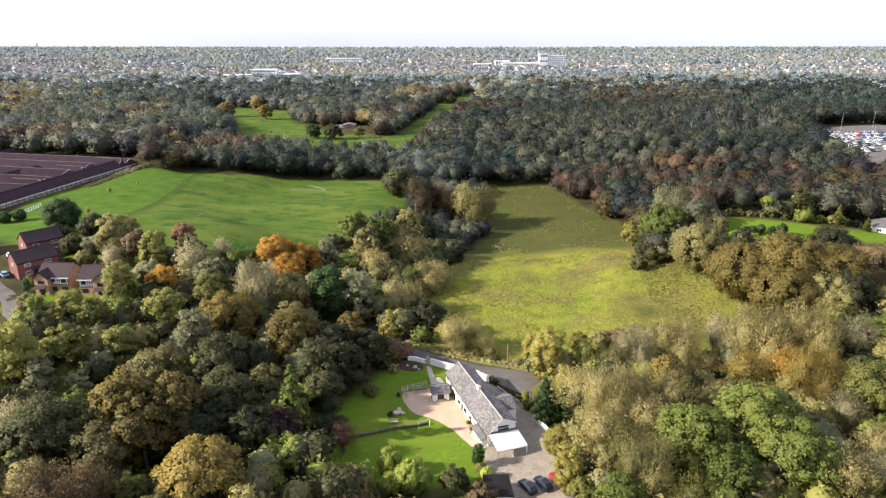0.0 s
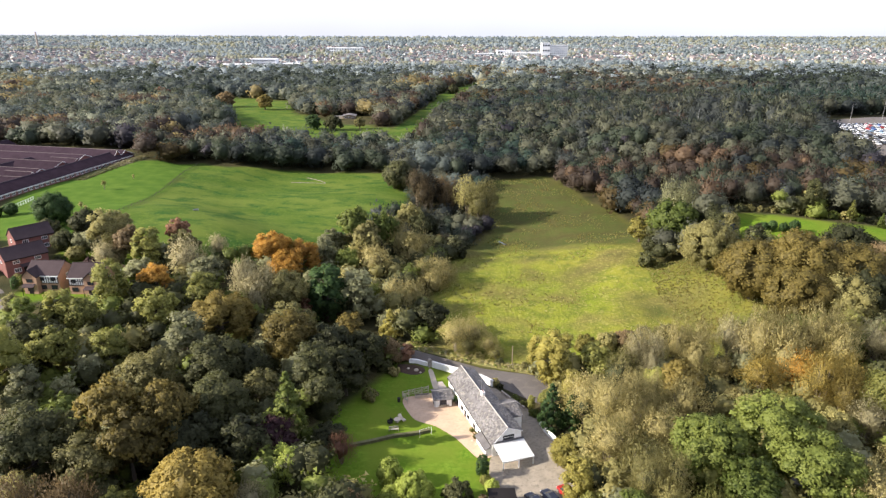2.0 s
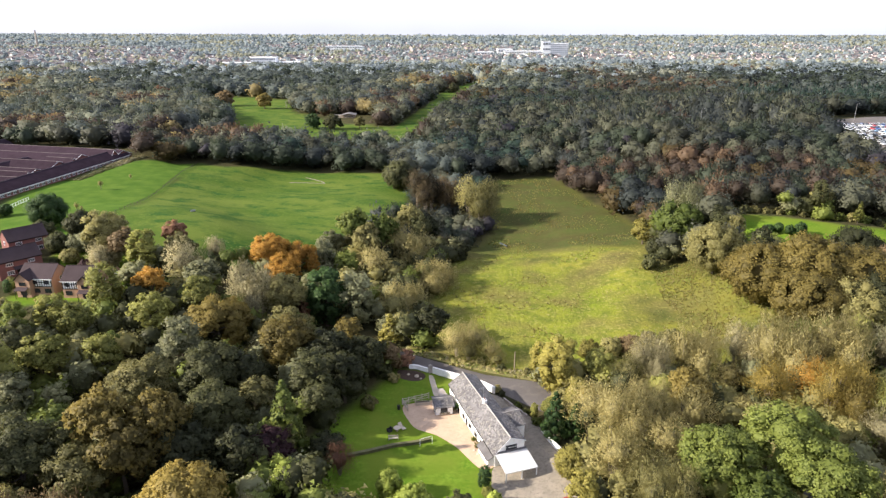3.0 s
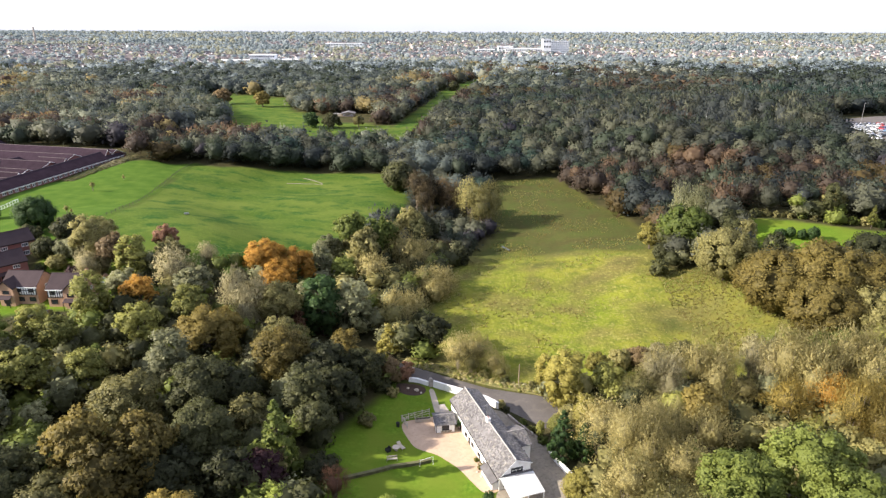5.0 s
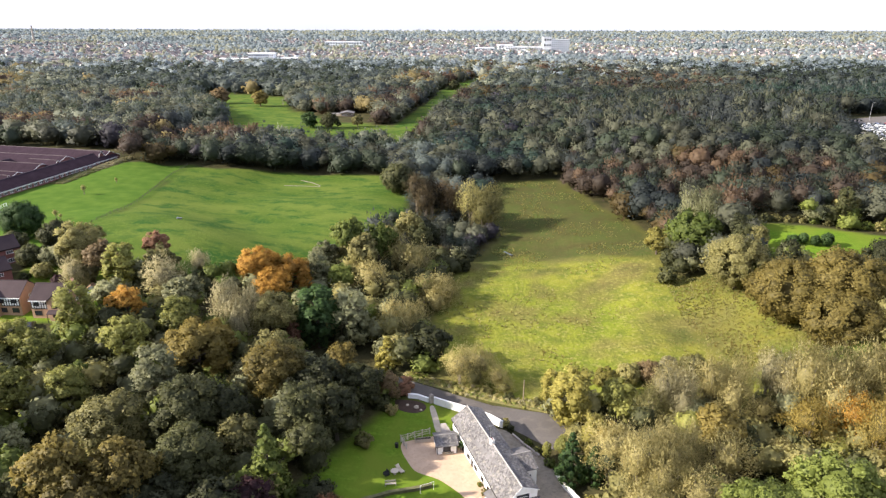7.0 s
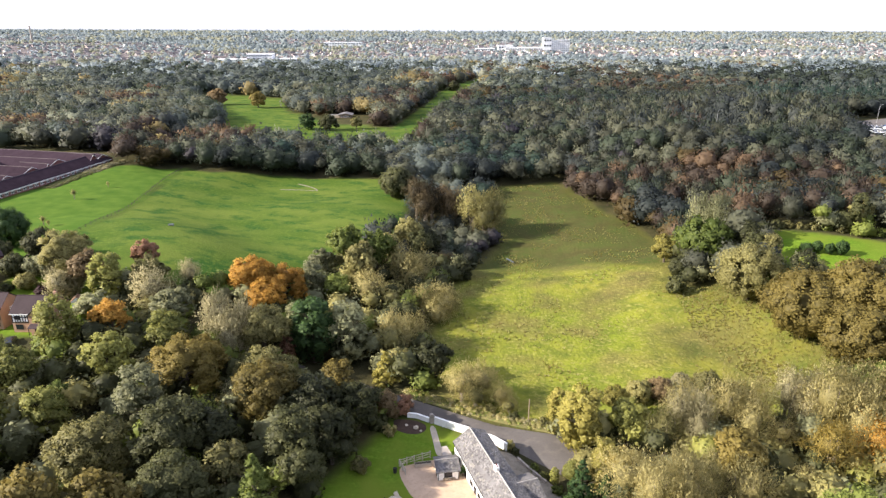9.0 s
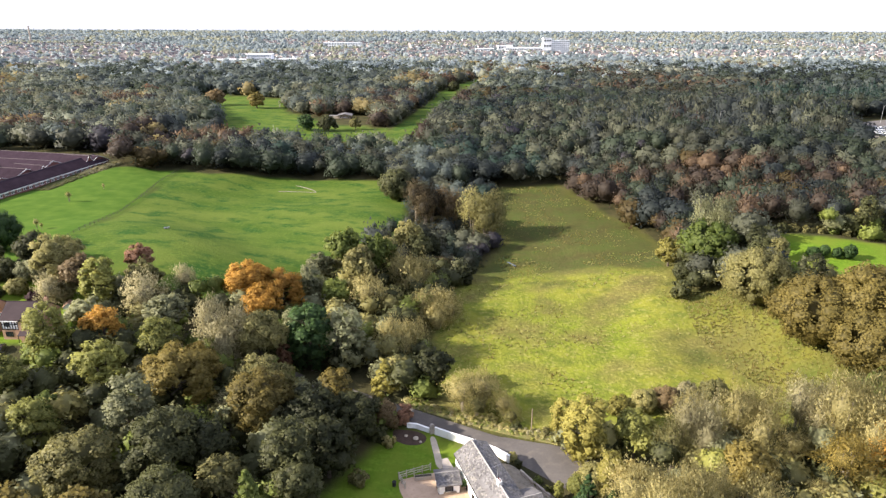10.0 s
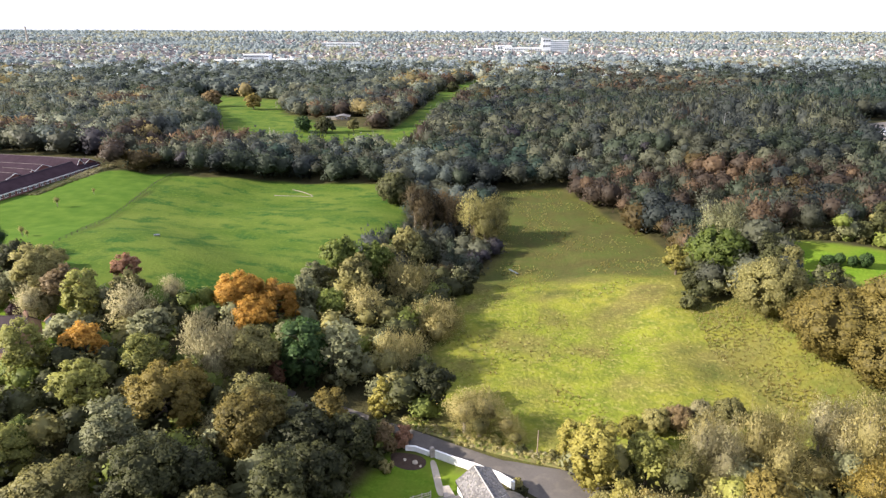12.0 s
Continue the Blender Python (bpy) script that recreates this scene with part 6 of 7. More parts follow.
def pole(x, y, h, label, r=0.14, arm=True):
    p = thing("utility_pole", label, "pole", pose(x, y, gz(x, y)))
    part("shaft", rod((0, 0, -0.3), (0, 0, h), r, r * 0.75, 8), TIMBER, p)
    if arm:
        part("crossarm", box(-0.6, 0.6, -0.05, 0.05, h - 0.5, h - 0.38), TIMBER, p)


pole(16.5, 146.6, 5.3, "brown wooden utility pole at the meadow edge", arm=False)


def house(x, y, turn, w, d, eave, ridge, wall_mat, tile, label, gable=None, timber=None, chimney=None, porch=None, bays=3):
    """A detached house, front along -y; the ridge runs along x. gable, timber: x spans on the front."""
    h = thing("house", label, "house", pose(x, y, gz(x, y), 0, 0, turn), "houses of the close")
    bm = gable_walls(0, d, 0, w, -0.8, eave, d / 2, ridge, eave)
    for v in bm.verts:
        v.co = Vector((v.co.y - w / 2, v.co.x, v.co.z))
    part("wall", bm, wall_mat, h)
    k = (ridge - eave) / (d / 2)
    o = 0.35
    part("roof", slab([(-w / 2 - 0.2, -o, eave - k * o + 0.15), (w / 2 + 0.2, -o, eave - k * o + 0.15), (w / 2 + 0.2, d / 2, ridge + 0.15), (-w / 2 - 0.2, d / 2, ridge + 0.15)], 0.13,
         slab([(-w / 2 - 0.2, d / 2 + 0.002, ridge + 0.15), (w / 2 + 0.2, d / 2 + 0.002, ridge + 0.15), (w / 2 + 0.2, d + o, eave - k * o + 0.15), (-w / 2 - 0.2, d + o, eave - k * o + 0.15)], 0.13)), tile, h)
    part("ridge", rod((-w / 2 - 0.2, d / 2, ridge + 0.17), (w / 2 + 0.2, d / 2, ridge + 0.17), 0.1, None, 6), tile, h)
    part("fascia", box(-w / 2 - 0.2, w / 2 + 0.2, -o - 0.04, -o - 0.002, eave - k * o - 0.12, eave - k * o + 0.1), WHITE_PAINT if timber else BLACK_TIMBER, h)
    spans = [(-w / 2 + w * (i + 0.5) / bays, 1.7) for i in range(bays)]
    front_y = lambda cx: -1.6 if gable and gable[0] < cx < gable[1] else 0.0
    if gable:
        a, b = gable
        c = (a + b) / 2
        top = eave + (b - a) / 2 * 0.95
        back = d / 2 * (top - eave) / (ridge - eave)
        part("gable_wall", gable_walls(a, b, -1.6, 0.6, -0.8, eave, c, top, eave), wall_mat, h)
        part("gable_roof", slab([(a - 0.3, -1.95, eave - 0.13), (c, -1.95, top + 0.15), (c, back, top + 0.15), (a - 0.3, 0.2, eave - 0.13)], 0.12,
             slab([(c + 0.002, -1.95, top + 0.15), (b + 0.3, -1.95, eave - 0.13), (b + 0.3, 0.2, eave - 0.13), (c + 0.002, back, top + 0.15)], 0.12)), tile, h)
        g = bmesh.new()
        for sx, ex in ((a - 0.3, c), (b + 0.3, c)):
            slab([(sx, -1.99, eave - 0.1), (sx, -1.952, eave - 0.1), (ex, -1.952, top + 0.16), (ex, -1.99, top + 0.16)], 0.2, g)
        part("bargeboard", g, BLACK_TIMBER, h)
        spans = [s for s in spans if not a - 0.6 < s[0] < b + 0.6] + [(c, (b - a) * 0.45)]
    if timber:
        a, b = timber
        part("plaster_panel", box(a, b, -0.06, -0.004, eave - 2.4, eave - 0.05), WHITE_PAINT, h)
        n = 7
        for i in range(n + 1):
            cx = a + (b - a) * i / n
            part("timber", box(cx - 0.09, cx + 0.09, -0.12, -0.061, eave - 2.4, eave - 0.05), BLACK_TIMBER, h)
        for z in (eave - 2.4, eave - 1.2):
            part("timber", box(a, b, -0.13, -0.063, z, z + 0.16), BLACK_TIMBER, h)
    for cx, ww in spans:
        y0 = front_y(cx)
        off = 0.14 if timber and timber[0] < cx < timber[1] and y0 == 0 else 0.004
        window(h, Matrix.Translation((cx, y0 - off, eave - 1.15)), ww * (0.6 if off > 0.1 else 1.0), 0.95, 2, BLACK_TIMBER if timber else WHITE_PAINT)
        window(h, Matrix.Translation((cx, y0 - 0.004, 1.35)), ww, 1.2, 2, BLACK_TIMBER if timber else WHITE_PAINT)
    for sx in (-1, 1):
        side = Matrix.Translation((sx * (w / 2 + 0.004), d * 0.5, 0)) @ pose(0, 0, 0, 0, 0, 90 * sx)
        window(h, side @ Matrix.Translation((0, 0, eave - 1.1)), 1.0, 1.0, 1)
    if porch:
        a, b = porch
        y0 = min(front_y((a + b) / 2), 0)
        part("porch_roof", slab([(a, y0 - 1.3, 2.35), (b, y0 - 1.3, 2.35), (b, y0 - 0.003, 2.95), (a, y0 - 0.003, 2.95)], 0.1), tile, h)
        for cx in (a + 0.15, b - 0.15):
            part("porch_post", box(cx - 0.06, cx + 0.06, y0 - 1.25, y0 - 1.13, -0.6, 2.2), BLACK_TIMBER, h)
        door(h, Matrix.Translation(((a + b) / 2, y0 - 0.004, -0.1)), 0.95, 2.05, BLACK_TIMBER)
    if chimney is not None:
        c = part("chimney", box(chimney - 0.4, chimney + 0.4, d * 0.5 - 0.3, d * 0.5 + 0.3, eave, ridge + 1.2, 0.03), wall_mat, h)
        part("chimney_pot", rod((chimney, d * 0.5, ridge + 1.2), (chimney, d * 0.5, ridge + 1.6), 0.14, 0.11, 8), BRICK_RED, c)
    return h


house(-108.6, 166.4, -2, 9.0, 7.5, 4.9, 7.6, BRICK_BUFF, DARK_TILE, "buff brick house with half-timbered front and brown tiled roof", (-4.4, -0.6), (-0.2, 4.2), None, (-4.2, -1.0))
house(-96.2, 164.9, 0, 9.2, 7.5, 4.9, 7.6, BRICK_BUFF, DARK_TILE, "buff brick house with white timbered panel and brown roof", (0.4, 4.0), (-4.4, -0.2), 4.3, (0.6, 3.6))
house(-119.6, 178, 50, 11, 7.0, 4.9, 7.5, BRICK_RED, DARK_TILE, "red brick house with a dark brown tiled roof", None, None, None, (-2, 0.5), 2)
house(-124.2, 190, 50, 10.5, 7.0, 4.9, 7.5, BRICK_RED, DARK_TILE, "red brick house beside the field with dark roof", bays=2)
house(-141, 170, 55, 10.5, 7.5, 5.0, 7.6, BRICK_RED, DARK_TILE, "red brick house across the close with dark roof")
house(-147, 190, 55, 10.5, 7.5, 5.0, 7.6, BRICK_RED, DARK_TILE, "red brick house at the end of the close")
ribbon("close_road", [(-100, 140), (-112, 154), (-120, 164), (-131, 172), (-141, 182), (-150, 200)], 6.0, TARMAC, "residential close of worn grey tarmac", "road", 0.06)
car(-135.4, 189.2, 40, PAINTS[1], "white hatchback parked on the close drive")
car(-129.2, 176.4, 48, PAINTS[7], "pale blue hatchback parked beside the close")
car(-98.2, 159.5, 20, PAINTS[3], "black hatchback parked in front of the house")
garden_shed = thing("playhouse", "white and orange garden playhouse behind the houses", "shed", pose(-93.5, 178.5, gz(-93.5, 178.5), 0, 0, 20))
part("wall", gable_walls(-1.2, 1.2, 0, 2.4, -0.3, 1.5, 0, 2.4, 1.5), WHITE_PAINT, garden_shed)
part("roof", slab([(-1.45, -0.1, 1.42), (-1.45, 2.5, 1.42), (0, 2.5, 2.5), (0, -0.1, 2.5)], 0.06, slab([(0.002, -0.1, 2.5), (0.002, 2.5, 2.5), (1.45, 2.5, 1.42), (1.45, -0.1, 1.42)], 0.06)), BRICK_BUFF, garden_shed)


def care_home():
    """Long single-storey wings with purple-brown roofs and a white band of windows to the paddock."""
    c = thing("care_home", "long single-storey building with purple-brown tiled roofs", "building")

    def wing(ax, ay, bx, by, width, eave=2.7, ridge=5.4, windows=0, base=None):
        length = math.hypot(bx - ax, by - ay)
        z = base if base is not None else gz((ax + bx) / 2, (ay + by) / 2)
        m = Matrix.Translation((ax, ay, z)) @ pose(0, 0, 0, 0, 0, math.degrees(math.atan2(by - ay, bx - ax)) - 90)
        w = part("wing", gable_walls(-width, 0, 0, length, -2.5, eave, -width / 2, ridge, eave), BRICK_RED, c)
        w.matrix_basis = m
        k = (ridge - eave) / (width / 2)
        part("roof", slab([(-width - 0.5, -0.3, eave - k * 0.5 + 0.15), (-width - 0.5, length + 0.3, eave - k * 0.5 + 0.15), (-width / 2, length + 0.3, ridge + 0.15), (-width / 2, -0.3, ridge + 0.15)], 0.14,
             slab([(-width / 2 + 0.002, -0.3, ridge + 0.15), (-width / 2 + 0.002, length + 0.3, ridge + 0.15), (0.5, length + 0.3, eave - k * 0.5 + 0.15), (0.5, -0.3, eave - k * 0.5 + 0.15)], 0.14)), PURPLE_TILE, w)
        part("fascia", box(0.502, 0.56, -0.3, length + 0.3, eave - k * 0.5 - 0.12, eave - k * 0.5 + 0.12), WHITE_PAINT, w)
        part("bargeboard", slab([(-width - 0.5, -0.36, eave - k * 0.5 + 0.17), (-width / 2, -0.36, ridge + 0.17), (0.5, -0.36, eave - k * 0.5 + 0.17), (0.5, -0.302, eave - k * 0.5 + 0.17), (-width / 2, -0.302, ridge + 0.17), (-width - 0.5, -0.302, eave - k * 0.5 + 0.17)], 0.22), WHITE_PAINT, w)
        part("ridge", rod((-width / 2, -0.3, ridge + 0.16), (-width / 2, length + 0.3, ridge + 0.16), 0.14, None, 6), RIDGE_BROWN, w)
        for i in range(windows):
            f = bmesh.new()
            y0 = length * (i + 0.5) / windows
            box(0.004, 0.1, y0 - 1.0, y0 + 1.0, 0.9, 2.25, bm=f)
            ob = part("window", f, WHITE_PAINT, w)
            for s in (-0.5, 0.5):
                part("pane", box(0.101, 0.12, y0 + s - 0.38, y0 + s + 0.38, 1.05, 2.05), GLASS, ob)
        return w
    wing(-181.5, 250, -169.0, 349, 13, windows=30, base=12.6)
    wing(-197, 205, -181.8, 249.2, 13, windows=14, base=12.2)
    wing(-170, 353, -262, 374, 13, base=12.4, ridge=5.6)
    wing(-184, 340.5, -262, 358, 16, base=12.2, ridge=5.9)
    wing(-186, 324, -262, 342, 16.5, base=12.0, ridge=5.7)
    wing(-187, 307, -262, 325, 15, base=11.9, windows=10, ridge=5.5)
    wing(-188, 291.5, -262, 303, 12, base=11.8, windows=10, ridge=4.9)
    wing(-192, 254, -262, 250, 11, base=11.6, windows=10, ridge=4.8)
    wing(-224, 242, -207, 330, 11, base=11.9, ridge=5.2)
    wing(-262, 240, -250, 380, 13, base=12, ridge=6.2)
    wing(-172, 344, -186, 347.5, 7, base=12.4, ridge=6.6)
    wing(-181, 322, -196, 326, 7, base=12.4, ridge=6.4)
    wing(-186, 293, -200, 296, 6, base=12.2, ridge=5.8)


care_home()


def line_fence(line, spacing, h, label):
    f = thing("field_fence", label, "fence")
    posts = []
    for (ax, ay), (bx, by) in zip(line, line[1:]):
        k = max(1, round(math.hypot(bx - ax, by - ay) / spacing))
        posts += [(ax + (bx - ax) * i / k, ay + (by - ay) * i / k) for i in range(k)]
    posts.append(line[-1])
    for x, y in posts:
        part("post", box(x - 0.06, x + 0.06, y - 0.06, y + 0.06, gz(x, y) - 0.3, gz(x, y) + h), FENCE_WOOD, f)
    for (ax, ay), (bx, by) in zip(posts, posts[1:]):
        for z in (0.45, 0.95):
            part("rail", rod((ax, ay, gz(ax, ay) + z), (bx, by, gz(bx, by) + z), 0.05, None, 4), FENCE_WOOD, f)


line_fence([(-136, 355), (-128, 300), (-120, 240), (-119, 222), (-121, 205)], 3.5, 1.15, "long timber post-and-rail fence between two fields")
ribbon("field_track", [(-80, 331), (-68, 331), (-60, 328), (-66, 337), (-74, 343)], 0.9, GRAVEL, "short pale track worn into the field", "path", 0.05)
rail = thing("terrace_railing", "white railing of a terrace beside the long building", "railing")
ends = [(-167.6, 245.4), (-168.3, 259.6)]
for i in range(9):
    x, y = ends[0][0] + (ends[1][0] - ends[0][0]) * i / 8, ends[0][1] + (ends[1][1] - ends[0][1]) * i / 8
    part("post", box(x - 0.09, x + 0.09, y - 0.09, y + 0.09, gz(x, y) - 0.3, gz(x, y) + 1.5, 0.02), WHITE_PAINT, rail)
for z in (0.35, 1.35):
    part("rail", rod((*ends[0], gz(*ends[0]) + z), (*ends[1], gz(*ends[1]) + z), 0.08, None, 5), WHITE_PAINT, rail)
seat = thing("field_trough", "small pale water trough in the field", "trough", pose(-94.5, 240, gz(-94.5, 240), 0, 0, 15))
part("tank", box(-0.9, 0.9, -0.35, 0.35, 0, 0.6, 0.05), METAL, seat)
part("water", box(-0.8, 0.8, -0.27, 0.27, 0.55, 0.62), GLASS, seat)


def golf_hut():
    x, y = -82, 560
    h = thing("golf_hut", "low dark hut with a grey roof beside the fairway", "hut", pose(x, y, gz(x, y), 0, 0, 3))
    part("wall", gable_walls(-5, 5, 0, 11, -0.5, 2.8, 0, 3.8, 2.8), TIMBER, h)
    part("roof", slab([(-6, -1, 2.7), (-6, 12, 2.7), (0, 12, 4.0), (0, -1, 4.0)], 0.2, slab([(0.002, -1, 4.0), (0.002, 12, 4.0), (6, 12, 2.7), (6, -1, 2.7)], 0.2)), SLATE, h)
    part("wall_annex", box(-13, -5.005, 2, 9, -0.5, 2.2), PAVING, h)
    for i in range(3):
        window(h, Matrix.Translation((-3 + 3 * i, -0.004, 1.5)), 1.8, 1.2, 1)


golf_hut()


def bungalow():
    x, y = 158.5, 214.5
    h = thing("bungalow", "white bungalow with a grey hipped roof by the lawn", "house", pose(x, y, gz(x, y) - 0.2, 0, 0, -25))
    part("wall", box(-7, 7, 0, 9, -2, 2.8), RENDER_WHITE, h)
    bm = bmesh.new()
    e = [bm.verts.new(c) for c in ((-7.5, -0.5, 2.7), (7.5, -0.5, 2.7), (7.5, 9.5, 2.7), (-7.5, 9.5, 2.7), (-3, 4.5, 5.2), (3, 4.5, 5.2))]
    for f in ((0, 1, 5, 4), (1, 2, 5), (2, 3, 4, 5), (3, 0, 4), (3, 2, 1, 0)):
        bm.faces.new([e[i] for i in f])
    part("roof", bm, SLATE, h)
    for cx in (-4.8, -1.6, 1.8, 5.0):
        window(h, Matrix.Translation((cx, -0.004, 1.5)), 1.6, 1.2, 1)
    for cy in (2.5, 6.0):
        window(h, Matrix.Translation((-7.004, cy, 1.5)) @ pose(0, 0, 0, 0, 0, -90), 1.5, 1.2, 1)


bungalow()

# ---- car park ----
sheet("car_park", CAR_PARK, TARMAC, "large grey tarmac car park full of cars", "car park", 0.15, 6)
park_rng = random.Random(4)
row, made = 0, 0
while row < 11:
    yy = 350 + row * 11.5
    xx = 228.0
    while xx < 342:
        for dy in (0, 5.2):
            px, py = xx + park_rng.uniform(-0.2, 0.2), yy + dy + 0.12 * (xx - 228)
            if park_rng.random() < 0.86 and float(depth_in(px, py, CAR_PARK)) > 3 and made < 295:
                car(px, py, (0 if dy else 180) - 7, PAINTS[park_rng.choice((1, 1, 1, 2, 2, 2, 2, 3, 3, 2, 6, 6, 6, 7, 1, 1, 2, 5, 4, 6))], "car parked in a row of the car park", "cars in the car park", True)
                made += 1
        xx += 2.9
    row += 1


def lamp_post(x, y, h):
    p = thing("street_lamp", "tall grey steel lamp post with a lamp arm", "lamp", pose(x, y, gz(x, y)), "lamp posts")
    part("shaft", rod((0, 0, -0.3), (0, 0, h), 0.14, 0.08, 8), METAL, p)
    part("arm", rod((0, 0, h - 0.1), (1.4, 0, h + 0.1), 0.05, None, 6), METAL, p)
    part("lamp_head", box(1.2, 2.0, -0.16, 0.16, h + 0.04, h + 0.18, 0.04), METAL, p)


for x, y, h in ((262, 424, 11), (292, 438, 11), (250, 372, 10), (152, 394, 17), (300, 400, 11)):
    lamp_post(x, y, h)

# ---- the town ----
def big_block(name, label, x, y, w, d, h, turn, mat, storeys, bays, roof_h=0.0, base=None):
    z = gz(x, y) if base is None else base
    b = thing(name, label, "building", pose(x, y, z, 0, 0, turn))
    part("wall", box(-w / 2, w / 2, 0, d, -4, h), mat, b)
    part("roof", box(-w / 2 - 0.6, w / 2 + 0.6, -0.6, d + 0.6, h + 0.002, h + 1.0 + roof_h), METAL if roof_h else mat, b)
    for s in range(storeys):
        for i in range(bays):
            cx = -w / 2 + w * (i + 0.5) / bays
            zz = h * (s + 0.55) / storeys
            part("window", box(cx - 0.3 * w / bays, cx + 0.3 * w / bays, -0.35, -0.004, zz - 0.16 * h / storeys, zz + 0.16 * h / storeys), GLASS, b)
    return b


big_block("hospital_tower", "tall white slab block of a hospital", 304, 1830, 66, 26, 34, 4, TOWN_WHITE, 7, 12)
big_block("hospital_tower", "white stair tower of the hospital block", 276, 1822, 22, 20, 40, 4, TOWN_WHITE, 3, 3)
big_block("hospital_wing", "long low white hospital wing", 214, 1825, 100, 30, 15, -2, TOWN_WHITE, 2, 16)
big_block("hospital_wing", "low white annex of the hospital", 165, 1835, 40, 25, 20, 3, TOWN_WHITE, 2, 5)
big_block("hospital_wing", "low white outer wing of the hospital", 110, 1840, 50, 25, 12, 0, TOWN_WHITE, 2, 8)
big_block("factory", "large white factory hall", -345, 1270, 46, 40, 20, 6, TOWN_WHITE, 4, 14)
big_block("factory", "low white factory hall with pale roof", -300, 1262, 44, 36, 12, 6, TOWN_WHITE, 4, 14)
big_block("factory", "long low pale factory shed", -405, 1290, 70, 40, 9, 6, TOWN_WHITE, 4, 14)
big_block("warehouse", "long pale warehouse on the plain", -330, 2200, 120, 40, 16, 2, TOWN_WHITE, 2, 14)
big_block("warehouse", "white warehouse beyond the woods", 690, 1310, 22, 16, 6, -8, TOWN_WHITE, 1, 4)
big_block("warehouse", "white shed beyond the woods", 800, 1330, 40, 18, 6, -8, TOWN_WHITE, 1, 6)
big_block("warehouse", "broad white warehouse in the town", 480, 1790, 60, 24, 8, 0, TOWN_WHITE, 1, 8)
big_block("warehouse", "low white hall at the town edge", 1010, 1400, 60, 30, 8, 0, TOWN_WHITE, 1, 8)
big_block("warehouse", "long white roofed hall by the suburb", -820, 1180, 60, 30, 7, 10, TOWN_WHITE, 1, 8)
stack = thing("chimney_stack", "tall brick factory chimney on the skyline", "chimney", pose(-1390, 2290, gz(-1390, 2290)))
part("shaft", rod((0, 0, -2), (0, 0, 58), 3.6, 2.2, 12), STONE, stack)
part("rim", rod((0, 0, 58), (0, 0, 60), 2.7, None, 12), STONE, stack)


def suburbs():
    """Far terraces and semi-detached houses, too many to count."""
    rng = random.Random(31)
    V, F, I, base = [], [], [], 0
    spots = []
    for _ in range(26000):
        y = 1000 + 2300 * rng.random() ** 1.3
        x = rng.uniform(-0.8, 0.8) * y
        if town(x, y):
            spots.append((x, y))
    keep = spots[:3200]
    level = ground(np.array([s[0] for s in keep]), np.array([s[1] for s in keep]))
    for (x, y), z in zip(keep, level):
        w, d, e, r = rng.uniform(4.5, 9), rng.uniform(3.5, 5), rng.uniform(5, 6), rng.uniform(2.2, 3.4)
        k = 1.0 + y / 9000
        a = rng.choice((0.1, 1.65, 0.5, 1.2)) + rng.uniform(-0.1, 0.1)
        ca, sa = math.cos(a), math.sin(a)
        loc = [(-w, -d, -2), (w, -d, -2), (w, d, -2), (-w, d, -2), (-w, -d, e), (w, -d, e), (w, d, e), (-w, d, e), (-w, 0, e + r), (w, 0, e + r)]
        V += [(x + (p * ca - q * sa) * k, y + (p * sa + q * ca) * k, z + t * k) for p, q, t in loc]
        for f, c in (((0, 1, 5, 4), 0), ((2, 3, 7, 6), 0), ((1, 2, 6, 5), 0), ((3, 0, 4, 7), 0), ((4, 5, 9, 8), 1), ((6, 7, 8, 9), 1), ((5, 6, 9, 9), 0), ((7, 4, 8, 8), 0)):
            if f[2] == f[3]:
                f = (f[0], f[1], f[2], f[2])
            F.append([base + i for i in f])
            I.append(c if c else rng.choice((0, 0, 0, 0, 0, 2)))
        base += 10
    tri = []
    idx = []
    for f, i in zip(F, I):
        tri.append(f[:3])
        idx.append(i)
        if f[2] != f[3]:
            tri.append([f[0], f[2], f[3]])
            idx.append(i)
    tagged(new("suburb_houses", mesh_of("suburb_houses", V, tri, [TOWN_WALL, TOWN_ROOF, TOWN_WHITE], idx)), "distant suburb of pale houses with tiled roofs", "houses", kind="stuff")


suburbs()

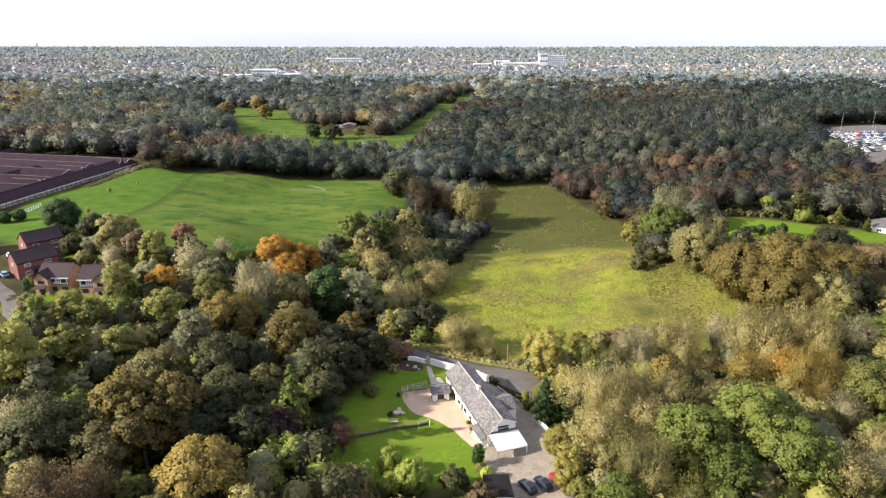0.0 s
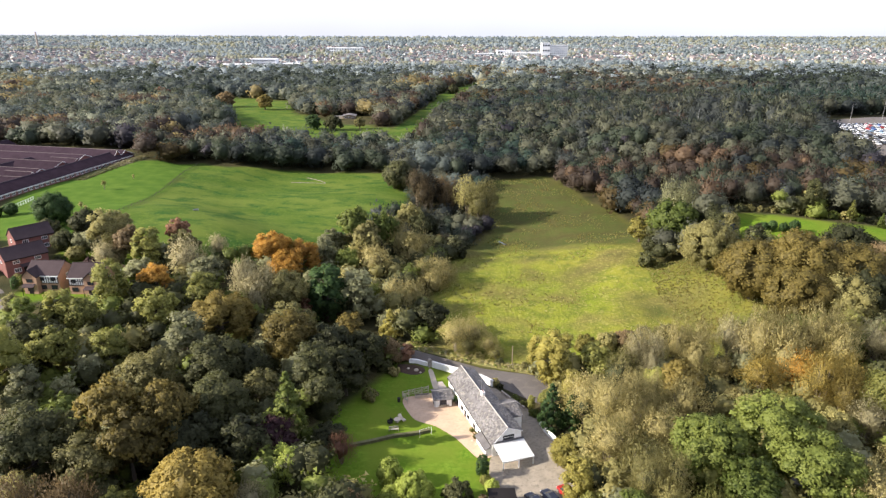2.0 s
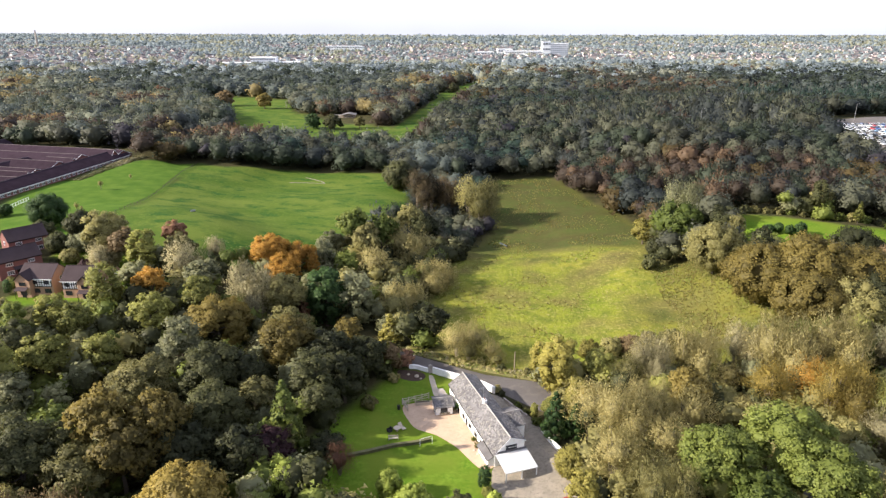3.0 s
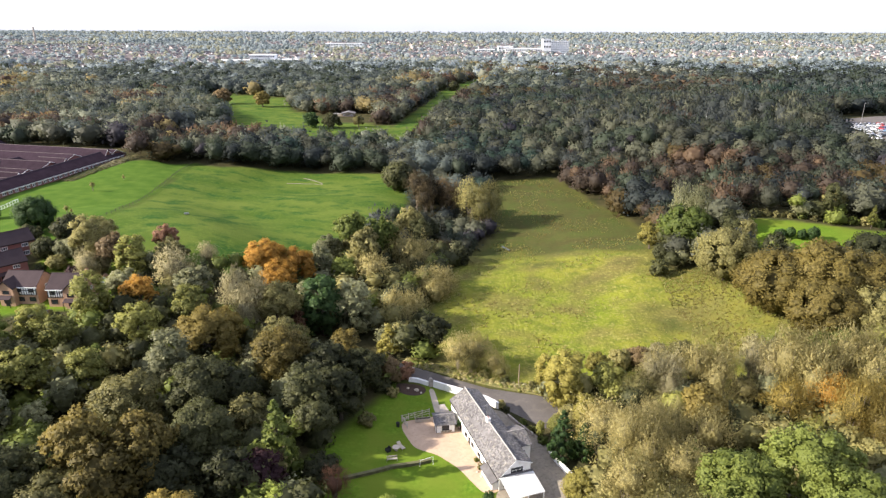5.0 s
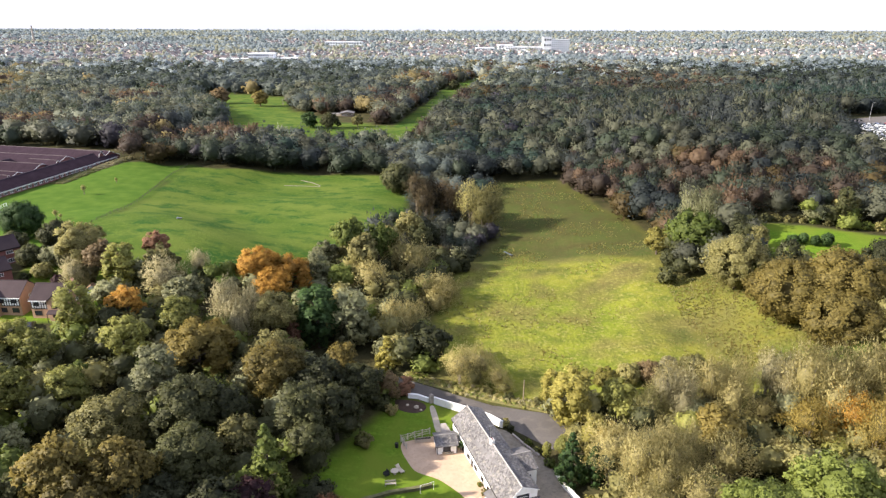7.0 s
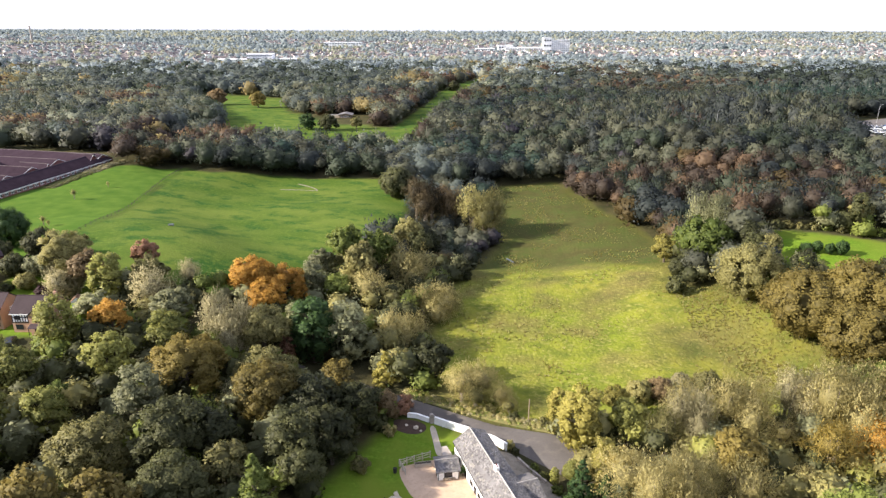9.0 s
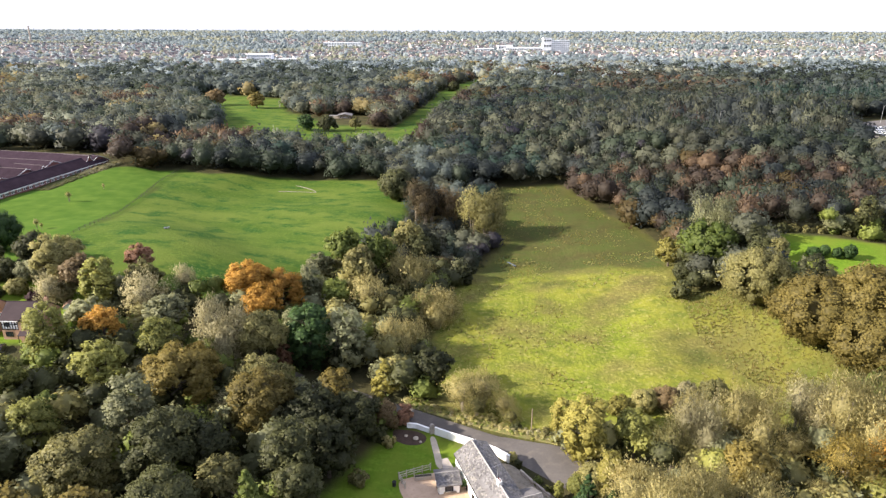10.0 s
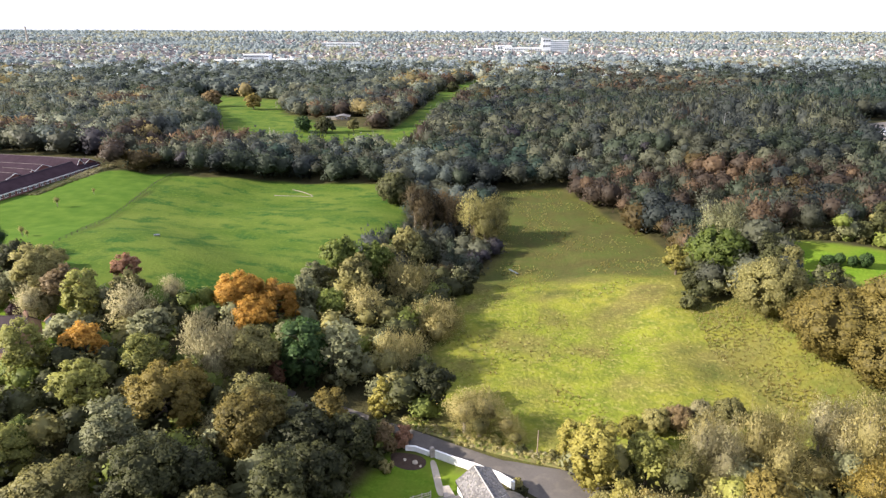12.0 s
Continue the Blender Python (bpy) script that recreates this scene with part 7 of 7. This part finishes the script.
# ---- shrubs of the yard, verge and gardens ----
for row in (
    ("bush", "olive", 11.6, 137.4, 1.6, 1.1), ("bush", "dark", 12.6, 135.6, 1.3, 0.9), ("bush", "green", 15.6, 130.6, 1.4, 1.0), ("bush", "lime", 17.0, 128.4, 1.2, 0.9),
    ("tall", "lime", 18.6, 126.6, 3.4, 1.0), ("bush", "green", 18.9, 124.2, 1.6, 1.1), ("bush", "deep", 2.2, 128.8, 2.2, 0.8), ("bush", "olive", 6.2, 116.2, 1.4, 0.8),
    ("bush", "lime", 5.4, 118.6, 0.9, 0.6), ("bush", "olive", 8.4, 149.8, 1.8, 1.4), ("bush", "dark", 13.4, 147.4, 1.6, 1.3), ("bush", "olive", 19.6, 145.6, 1.4, 1.2),
    ("round", "olive", 24.6, 127.8, 6.0, 3.0), ("tall", "yellow", 27.2, 126.4, 9.0, 3.0), ("round", "lime", 22.2, 127.0, 4.6, 2.2), ("oak", "gold", 30.2, 123.6, 9.0, 3.8), ("round", "olive", 34, 120, 6.5, 3.2),
    ("bush", "dark", -14.5, 143.5, 3.0, 2.2), ("bush", "tan", -12.2, 141.4, 2.2, 1.5), ("bush", "red", -10.2, 149.6, 4.0, 2.6),
):
    plant(*row)
for row in (
    ("bush", "dark", -116, 199.5, 3.0, 2.2), ("bush", "ash", -112, 198, 3.2, 2.4), ("bush", "dark", -108, 196.5, 3.0, 2.4), ("bush", "grey", -104, 190, 2.6, 2.0), ("bush", "ash", -100, 193, 3.5, 2.6),
    ("bush", "green", -108, 186, 1.8, 1.6), ("bush", "green", -103, 182, 1.6, 1.8), ("bush", "plum", -95.5, 175, 2.6, 1.7), ("bush", "dark", -114, 184, 2.0, 1.6), ("tall", "deep", -116.5, 166.5, 4.0, 1.2),
    ("round", "deep", -166.5, 233.5, 4.6, 2.7), ("round", "deep", -162.0, 236.0, 4.8, 2.6), ("bush", "green", -118.5, 171.5, 2.0, 1.6), ("bush", "olive", -120.5, 174, 1.6, 1.3),
):
    plant(*row)
# trees standing alone on the golf course, and saplings in the paddock
for row in (
    ("oak", "deep", -100, 498, 12, 6.5), ("oak", "dark", -84, 496, 12, 7), ("oak", "olive", -66, 505, 9, 4.5), ("oak", "bronze", -172, 628, 15, 8), ("oak", "russet", -215, 650, 16, 9),
     ("twig", "russet", -48, 530, 13, 6), ("oak", "red", -300, 700, 16, 9), ("oak", "dark", 10, 800, 12, 7), ("oak", "dark", -115, 600, 12, 7),
):
    plant(*row)
for x, y, h in ((-149, 279, 4.2), (-136, 237, 3.6), (-133.5, 235.5, 2.4), (-146, 300, 2.6)):
    plant("twig", "olive", x, y, h, 0.28 * h)

for i in range(17):
    x = 99 + 3.9 * i
    plant("bush", tree_rng.choice(("dark", "olive", "deep", "green")), x, 233 - 0.2 * (x - 99) + tree_rng.uniform(-1, 1), tree_rng.uniform(2, 3.6), tree_rng.uniform(1.8, 2.6))
plant("conifer", "lime", 141, 220, 8, 1.8)
plant("conifer", "green", 150, 217, 5, 1.6)
